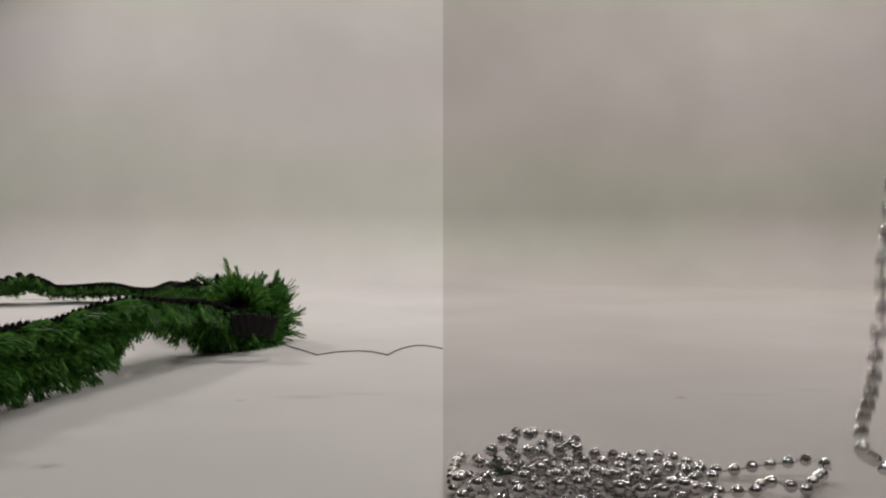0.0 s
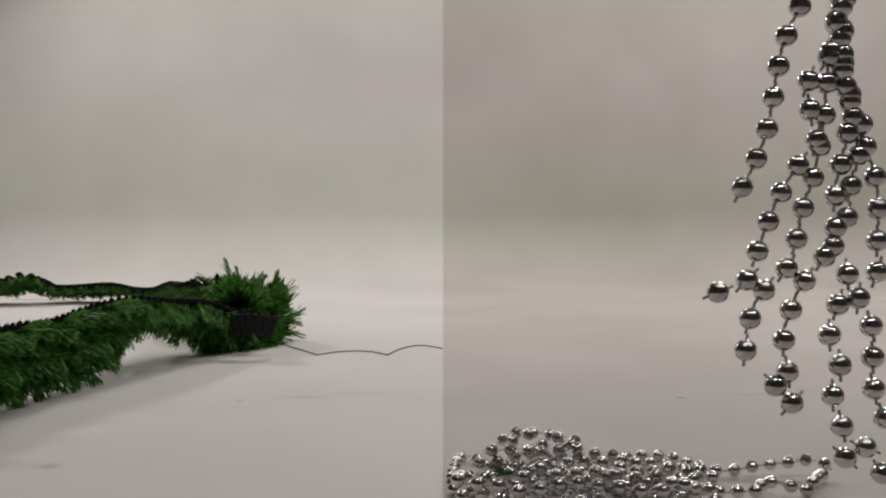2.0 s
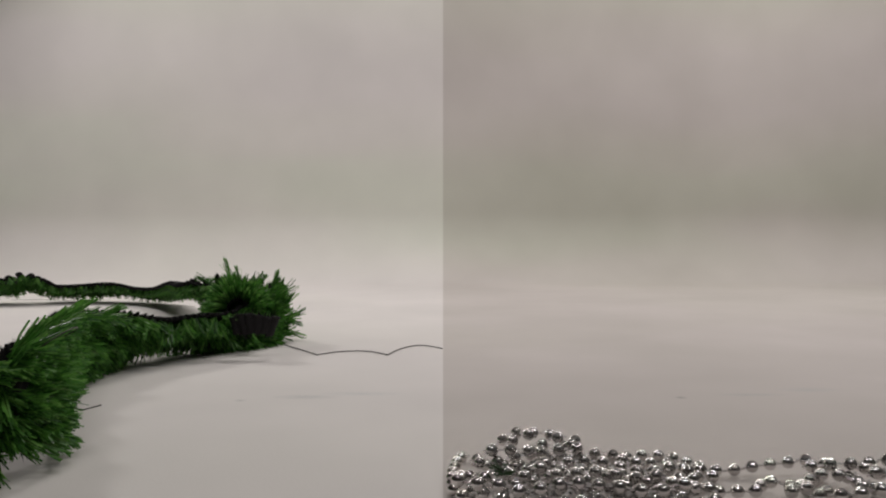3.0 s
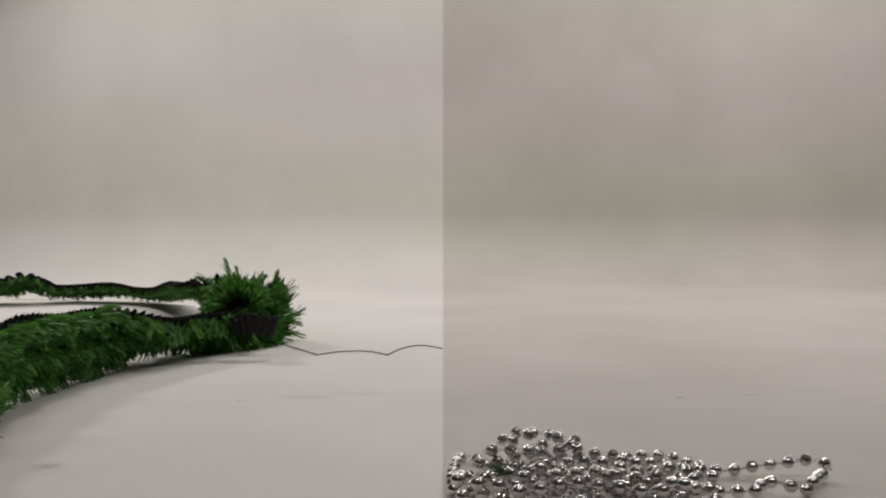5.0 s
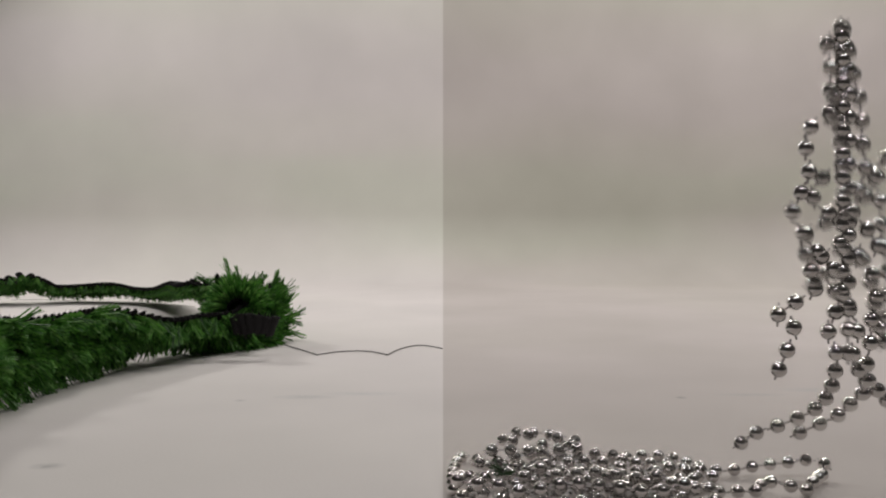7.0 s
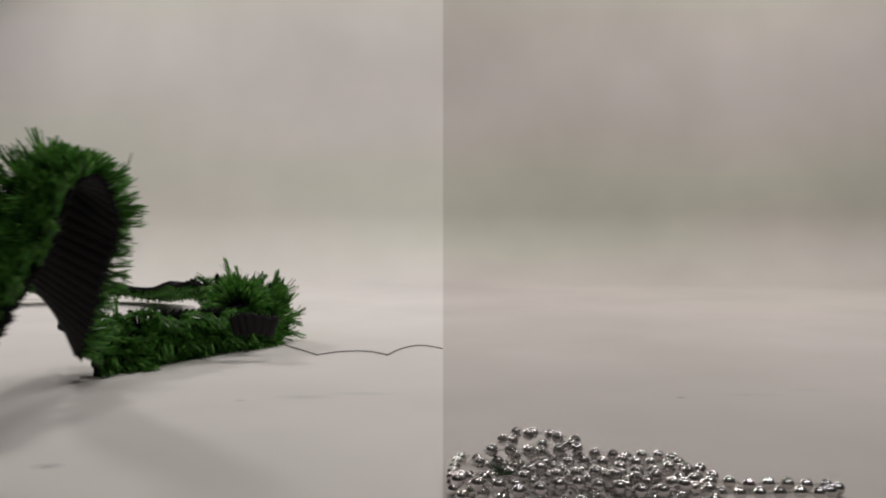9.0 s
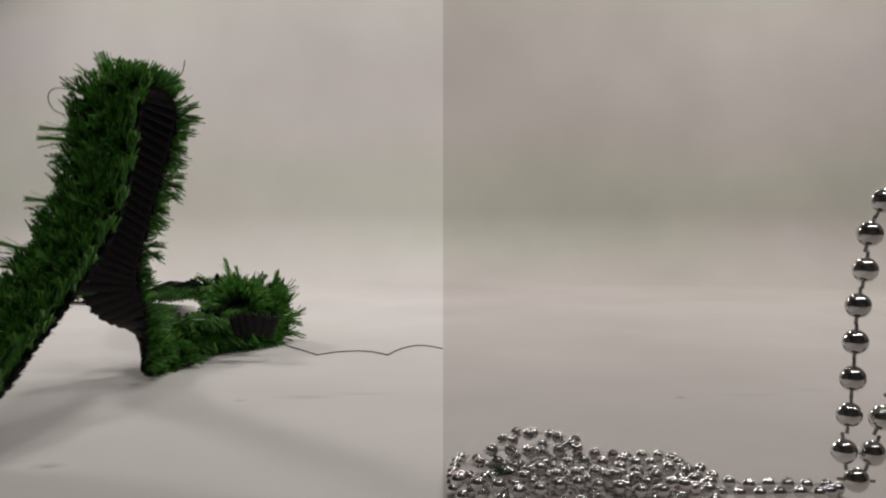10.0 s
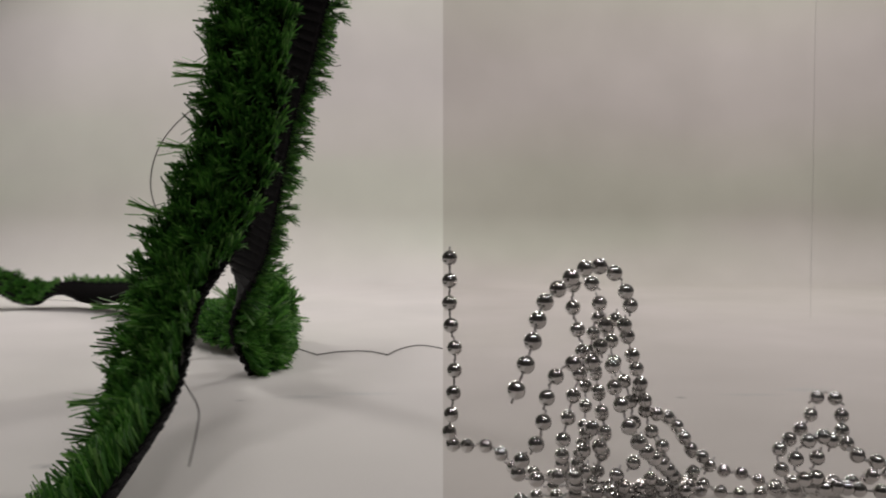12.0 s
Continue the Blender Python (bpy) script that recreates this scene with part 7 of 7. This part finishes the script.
TOWER_7 = []
TOWER_7.append((11.66, [(0.003, 0.38, 0.144), (0.003, 0.379, 0.121), (0.003, 0.379, 0.111), (0.005, 0.379, 0.102), (0.011, 0.378, 0.095), (0.012, 0.378, 0.082), (0.012, 0.378, 0.071), (0.011, 0.397, 0.054), (0.004, 0.416, 0.025), (0.01, 0.426, 0.018), (0.024, 0.415, 0.013), (0.094, 0.415, 0.011), (0.113, 0.425, 0.009), (0.13, 0.425, 0.008), (0.116, 0.415, 0.008), (0.094, 0.415, 0.008), (0.077, 0.415, 0.009)]))
TOWER_7.append((11.96, [(0.003, 0.38, 0.127), (0.003, 0.379, 0.117), (0.003, 0.379, 0.11), (0.003, 0.379, 0.1), (0.005, 0.378, 0.09), (0.005, 0.378, 0.081), (0.005, 0.378, 0.071), (0.004, 0.377, 0.061), (0.003, 0.382, 0.049), (0.003, 0.386, 0.042), (0.012, 0.396, 0.038), (0.023, 0.401, 0.036), (0.033, 0.406, 0.027), (0.04, 0.406, 0.023), (0.094, 0.415, 0.011), (0.113, 0.425, 0.009), (0.13, 0.425, 0.008), (0.116, 0.415, 0.008), (0.094, 0.415, 0.008), (0.077, 0.415, 0.009)]))
TOWER_7.append((12, [(0.003, 0.38, 0.127), (0.003, 0.379, 0.117), (0.003, 0.379, 0.11), (0.003, 0.379, 0.1), (0.005, 0.378, 0.09), (0.005, 0.378, 0.081), (0.005, 0.378, 0.071), (0.004, 0.377, 0.061), (0.003, 0.382, 0.049), (0.003, 0.386, 0.042), (0.012, 0.396, 0.038), (0.023, 0.401, 0.036), (0.033, 0.406, 0.027), (0.04, 0.406, 0.023), (0.094, 0.415, 0.011), (0.113, 0.425, 0.009), (0.13, 0.425, 0.008), (0.116, 0.415, 0.008), (0.094, 0.415, 0.008), (0.077, 0.415, 0.009)]))

TOWER_8 = []
TOWER_8.append((11.8, [(0.068, 0.446, 0.021), (0.082, 0.446, 0.017), (0.092, 0.435, 0.012), (0.107, 0.435, 0.009), (0.122, 0.435, 0.007), (0.094, 0.415, 0.011), (0.113, 0.425, 0.009), (0.13, 0.425, 0.008), (0.116, 0.415, 0.008), (0.094, 0.415, 0.008), (0.077, 0.415, 0.009)]))
TOWER_8.append((11.96, [(0.081, 0.399, 0.097), (0.079, 0.398, 0.083), (0.083, 0.398, 0.072), (0.087, 0.397, 0.064), (0.089, 0.397, 0.051), (0.093, 0.396, 0.038), (0.087, 0.396, 0.027), (0.079, 0.396, 0.022), (0.089, 0.396, 0.016), (0.065, 0.425, 0.01), (0.07, 0.426, 0.03), (0.072, 0.427, 0.05), (0.073, 0.428, 0.072), (0.083, 0.428, 0.084), (0.088, 0.437, 0.056), (0.095, 0.436, 0.036), (0.11, 0.436, 0.015)]))
TOWER_8.append((12, [(0.081, 0.399, 0.097), (0.079, 0.398, 0.083), (0.083, 0.398, 0.072), (0.087, 0.397, 0.064), (0.089, 0.397, 0.051), (0.093, 0.396, 0.038), (0.087, 0.396, 0.027), (0.079, 0.396, 0.022), (0.089, 0.396, 0.016), (0.065, 0.425, 0.01), (0.07, 0.426, 0.03), (0.072, 0.427, 0.05), (0.073, 0.428, 0.072), (0.083, 0.428, 0.084), (0.088, 0.437, 0.056), (0.095, 0.436, 0.036), (0.11, 0.436, 0.015)]))

CROWN = []
CROWN.append((0, [(0.075, 0.495, 0.004), (0.063, 0.495, 0.007), (0.068, 0.495, 0.012), (0.066, 0.496, 0.017), (0.057, 0.496, 0.019), (0.044, 0.496, 0.02), (0.04, 0.496, 0.014), (0.034, 0.496, 0.015), (0.028, 0.495, 0.012), (0.029, 0.495, 0.008), (0.022, 0.495, 0.004), (0.018, 0.495, 0.004), (0.01, 0.495, 0.004), (0.005, 0.465, 0.004), (0.004, 0.445, 0.004), (0.013, 0.435, 0.004), (0.019, 0.455, 0.004), (0.026, 0.455, 0.004)]))
CROWN.append((11.7, [(0.075, 0.495, 0.004), (0.063, 0.495, 0.007), (0.068, 0.495, 0.012), (0.066, 0.496, 0.017), (0.057, 0.496, 0.019), (0.044, 0.496, 0.02), (0.04, 0.496, 0.014), (0.034, 0.496, 0.015), (0.028, 0.495, 0.012), (0.029, 0.495, 0.008), (0.022, 0.495, 0.004), (0.018, 0.495, 0.004), (0.01, 0.495, 0.004), (0.005, 0.465, 0.004), (0.004, 0.445, 0.004), (0.013, 0.435, 0.004), (0.019, 0.455, 0.004), (0.026, 0.455, 0.004)]))
CROWN.append((11.8, [(0.072, 0.475, 0.004), (0.071, 0.456, 0.025), (0.068, 0.447, 0.045), (0.062, 0.437, 0.056), (0.053, 0.427, 0.064), (0.043, 0.427, 0.064), (0.037, 0.417, 0.06), (0.027, 0.407, 0.061), (0.024, 0.397, 0.051), (0.018, 0.397, 0.046), (0.013, 0.416, 0.03), (0.007, 0.426, 0.023), (0.004, 0.416, 0.017), (0.013, 0.415, 0.01), (0.021, 0.415, 0.007)]))
CROWN.append((11.96, [(0.058, 0.379, 0.115), (0.058, 0.379, 0.105), (0.06, 0.378, 0.095), (0.062, 0.378, 0.087), (0.062, 0.378, 0.081), (0.06, 0.378, 0.071), (0.057, 0.377, 0.062), (0.055, 0.377, 0.052), (0.053, 0.376, 0.042), (0.057, 0.396, 0.024), (0.063, 0.396, 0.019), (0.073, 0.396, 0.016)]))
CROWN.append((12, [(0.058, 0.379, 0.115), (0.058, 0.379, 0.105), (0.06, 0.378, 0.095), (0.062, 0.378, 0.087), (0.062, 0.378, 0.081), (0.06, 0.378, 0.071), (0.057, 0.377, 0.062), (0.055, 0.377, 0.052), (0.053, 0.376, 0.042), (0.057, 0.396, 0.024), (0.063, 0.396, 0.019), (0.073, 0.396, 0.016)]))

FLOOR_WIRE = [(-0.2, 1.008, 0.001), (-0.182, 0.963, 0.001), (-0.158, 0.93, 0.001), (-0.135, 0.895, 0.001), (-0.133, 0.891, 0.001), (-0.132, 0.891, 0.001), (-0.112, 0.914, 0.001), (-0.082, 0.918, 0.001), (-0.061, 0.895, 0.001), (-0.059, 0.891, 0.001), (-0.058, 0.891, 0.001), (-0.049, 0.93, 0.001), (-0.031, 0.959, 0.001), (-0.015, 0.954, 0.001), (-0.001, 0.934, 0.001)]

BACK_WIRE = [(-0.758, 1.49, 0.001), (-0.703, 1.5, 0.001), (-0.616, 1.459, 0.001), (-0.537, 1.43, 0.001), (-0.467, 1.421, 0.001), (-0.402, 1.376, 0.001)]


# ---- the things ----
grass, near_pieces = garland(175)
flap_pieces = []
for i in range(6):
    flap_pieces.append(part("tape_length", BARE[i % 4], grass, "bare black tape at the fold"))
far_pieces = []
for i in range(150):
    tape = part("tape_length", BACKINGS[i % 3], grass, "black ribbed woven tape")
    part("grass_tuft", GRASSES[(i * 5 + 2) % 6] if i < 17 else SHORT[(i * 3) % 4], tape, "green plastic grass blades")
    far_pieces.append(tape)
for index, points in (
        (2, [(0, -0.02, 0.002), (0.004, -0.028, 0.010), (-0.003, -0.034, 0.018), (0.006, -0.036, 0.024)]),
        (57, [(0, 0.024, 0.004), (0.002, 0.026, 0.013), (-0.003, 0.027, 0.024), (0.001, 0.025, 0.034)]),
        (64, [(0, -0.022, 0.004), (0.012, -0.03, 0.02), (0.002, -0.034, 0.034), (-0.012, -0.03, 0.03), (-0.018, -0.026, 0.012)]),
        (104, [(0, -0.02, 0.004), (0.02, -0.044, 0.008), (0.05, -0.058, 0.012), (0.085, -0.056, 0.008), (0.11, -0.034, 0.002)]),
        (129, [(0, 0.024, 0.002), (0.012, 0.028, 0.002), (0.022, 0.026, 0), (0.034, 0.034, -0.002), (0.048, 0.044, -0.004), (0.06, 0.047, -0.004), (0.08, 0.042, -0.006)])):
    stray_wire(near_pieces[index], points)


def bend_meshes(radius=0.011, wide=0.04, seed=3):
    """A short arc of tape that folds over, and the pile that fans out round it; the arc's axis runs along y."""
    rnd = random.Random(seed)
    bm = bmesh.new()
    ring = []
    for k in range(25):
        a = radians(-25 + 230 * k / 24)
        r = radius - 0.0012 * (k % 2)
        ring.append([bm.verts.new((math.cos(a) * (r + d), y, math.sin(a) * (r + d))) for y, d in ((-wide / 2, 0), (wide / 2, 0), (wide / 2, 0.0012), (-wide / 2, 0.0012))])
    for a, b in zip(ring, ring[1:]):
        for k in range(4):
            bm.faces.new((a[k], b[k], b[(k + 1) % 4], a[(k + 1) % 4]))
    bmesh.ops.recalc_face_normals(bm, faces=bm.faces)
    verts, faces = [], []
    for k in range(170):
        a, y = radians(rnd.uniform(-28, 208)), rnd.uniform(-0.5, 0.5) * wide
        out = Vector((math.cos(a), 0, math.sin(a)))
        lean = (out + Vector((rnd.gauss(0, 0.16), y / wide * 1.9 - 0.25 + rnd.gauss(0, 0.25), rnd.gauss(0, 0.16)))).normalized()
        tall = rnd.uniform(0.018, 0.029)
        for b in range(9):
            way = (lean + Vector((rnd.gauss(0, 0.08), rnd.gauss(0, 0.08), rnd.gauss(0, 0.08)))).normalized()
            side = way.cross(Vector((rnd.uniform(-1, 1), rnd.uniform(-1, 1), rnd.uniform(-1, 1)))).normalized() * rnd.uniform(0.0005, 0.0009)
            root = out * (radius + 0.001) + Vector((rnd.gauss(0, 0.001), y, rnd.gauss(0, 0.001)))
            mid, tip = root + way * tall * 0.55, root + way * tall * rnd.uniform(0.9, 1.1)
            i = len(verts)
            verts += [root - side * 0.8, root + side * 0.8, mid + side, mid - side, tip + side * 0.9, tip - side * 0.8]
            faces += [(i, i + 1, i + 2, i + 3), (i + 3, i + 2, i + 4, i + 5)]
    pile = bpy.data.meshes.new("grass")
    pile.from_pydata([tuple(v) for v in verts], [], faces)
    pile.materials.append(GRASS)
    return mesh_of("backing", bm, BACKING, False), pile


arc, pile = bend_meshes()
bend = part("tape_length", arc, grass, "black ribbed tape folded over at the bend")
part("grass_tuft", pile, bend, "green plastic grass fanning out at the bend")

tagged(new("wire", tube("wire", FLOOR_WIRE, 0.0006, WIRE)), "thin dark kinked wire lying on white paper", "wire")

for points in (BACK_WIRE,):
    tagged(new("wire", tube("wire", points, 0.0003, WIRE)), "thin dark wire lying behind the garland", "wire")

hanging = [bead_strand(34, "strand of shiny silver round beads swinging on a cord") for k in range(6)]
tail_beads = bead_strand(25, "loose end of a silver bead garland on the paper")
crown_beads = bead_strand(24, "looped silver bead garland on top of the heap")


heap, heap_paths = [], []
rnd = random.Random(5)


def heap_row(u, x0, x1, y0, y1, z, phase):
    """Points of one winding row of the heap, at u from its near to its far side."""
    points = []
    for k in range(22):
        x = x0 + (x1 - x0) * k / 21
        y = y0 + (y1 - y0) * u + 0.004 * math.sin(x * 95 + phase) + rnd.uniform(-0.001, 0.001)
        points.append((x, y, z + rnd.uniform(0, 0.003)))
    return points


rows = [heap_row(k / 3, 0.010, 0.128, 0.402, 0.446, 0.0105, k * 0.8) for k in range(4)]
rows += [heap_row(k, 0.008, 0.118 - 0.02 * k, 0.398, 0.418, 0.0185, k + 1) for k in range(2)]
rows += [heap_row(k / 3, 0.014 + 0.006 * k, 0.146 - 0.006 * k, 0.456, 0.498, BEAD, k * 0.8) for k in range(4)]
rows += [heap_row(k, 0.022, 0.108 - 0.012 * k, 0.460, 0.480, 0.0105, k) for k in range(2)]
rows += [heap_row(k, 0.030, 0.072, 0.464, 0.486, 0.0175, k + 2) for k in range(2)]
rows += [heap_row(k / 3, 0.040, 0.120, 0.396, 0.440, BEAD, k * 1.1) for k in range(4)]
for near_row, far_row in zip(rows[0::2], rows[1::2]):
    points = near_row + far_row[::-1]
    length = sum(math.dist(a, b) for a, b in zip(points, points[1:]))
    count = int(length / GAP)
    heap.append(bead_strand(count, "silver bead garland coiled in a shiny heap"))
    heap_paths.append(lying([(0, points)], count)[0][1])
crown_places = lying(CROWN[:1], len(crown_beads))[0][1]
*heap_paths, crown_places = settle(heap_paths + [crown_places])

scrap = bmesh.new()
for k in range(16):
    q = Vector((rnd.gauss(0, 0.003), rnd.gauss(0, 0.002), rnd.uniform(0, 0.004)))
    w = Vector((rnd.gauss(0, 1), rnd.gauss(0, 1), rnd.gauss(0, 0.6))).normalized() * 0.004
    n = Vector((rnd.gauss(0, 1), rnd.gauss(0, 1), 1)).normalized() * 0.0007
    scrap.faces.new([scrap.verts.new(p) for p in (q - w + n, q + w + n, q + w - n, q - w - n)])
lint = tagged(new("grass_scrap", mesh_of("grass_scrap", scrap, LINT, False)), "small dark green scrap caught in the beads", "scrap")

nylon = tagged(new("thread", tube("thread", [(0, 0, 0.02), (0.0005, 0, 0.2), (0, 0, 0.4), (0.001, 0, 0.7)], 0.00008, NYLON)), "nearly invisible nylon thread that lifts the beads", "thread")

# lamps over the set, out of view
for where, target, watts in LAMPS:
    stand = tagged(new("studio_lamp"), "black studio lamp with a white diffuser", "lamp", "studio lamps")
    stand.matrix_world = look(where, target)
    box("housing", (-0.13, -0.13, 0.01), (0.13, 0.13, 0.09), FITTING, stand)
    box("boom", (-0.01, -0.01, 0.09), (0.01, 0.01, (2.5 - where[2]) / math.cos(math.atan2(math.dist(where[:2], target[:2]), where[2])) - 0.02), FITTING, stand)
for where, target in SPOTS:
    flood = tagged(new("fill_lamp"), "square black flood lamp hung from the ceiling, added unseen to fill the backdrop", "lamp", "flood lamps")
    flood.matrix_world = look(where, target)
    box("housing", (-0.19, -0.19, 0.01), (0.19, 0.19, 0.12), FITTING, flood)
    box("hanger", (-0.01, 0.1, 0.05), (0.01, 0.32, 0.07), FITTING, flood)


# ---- what moves ----
def motions():
    run_garland(near_pieces, NEAR_ARM)
    run_garland(far_pieces, FAR_ARM, 0.9 * STEP)
    run_garland(flap_pieces, FLAP)
    walk(bend, [(t, pose(x, y, z, 0, turn, 12)) for t, x, y, z, turn in ((0, -0.230, 0.952, 0.044, 0), (10, -0.230, 0.952, 0.044, 0), (10.5, -0.228, 0.955, 0.045, 10), (11, -0.224, 0.96, 0.046, 25), (12, -0.206, 0.965, 0.042, 50))])
    for pieces, states in zip(hanging, (STRAND_A, STRAND_B, STRAND_C, STRAND_D, STRAND_E, STRAND_F)):
        run_beads(pieces, states)
    run_beads(tail_beads, TAIL)
    run_beads(crown_beads, [(0.0, crown_places), (11.7, crown_places)] + CROWN[2:])
    towers = (TOWER_1, TOWER_2, TOWER_3, TOWER_4, TOWER_6, TOWER_7, TOWER_8)
    for pieces, points, rising in zip(heap, heap_paths, towers):
        # the strand that the thread lifts first leaves the heap before the others
        run_beads(pieces, [(0.0, points), (11.45 if rising is TOWER_7 else 11.7, points)] + rising)
    for pieces, points in zip(heap[len(towers):], heap_paths[len(towers):]):
        run_beads(pieces, [(0.0, points), (12.0, points)])
    walk(lint, [(0, pose(0.028, 0.412, 0.02)), (11.7, pose(0.028, 0.412, 0.02)), (12, pose(0.028 + 0.06, 0.412 - 0.04, 0.004, 0, 0, 30))])
    walk(nylon, [(0, pose(0.5, 0.5, 0.6)), (8.7, pose(0.5, 0.6, 0.4)), (9.3, pose(0.247, 0.6, 0.078)), (9.6, pose(0.247, 0.6, 0.078)), (10.4, pose(0.30, 0.5, 0.3)), (11, pose(0.191, 0.38, 0.135)), (11.5, pose(0.190, 0.4, 0.1)), (12, pose(0.182, 0.42, 0.075))])


motions()
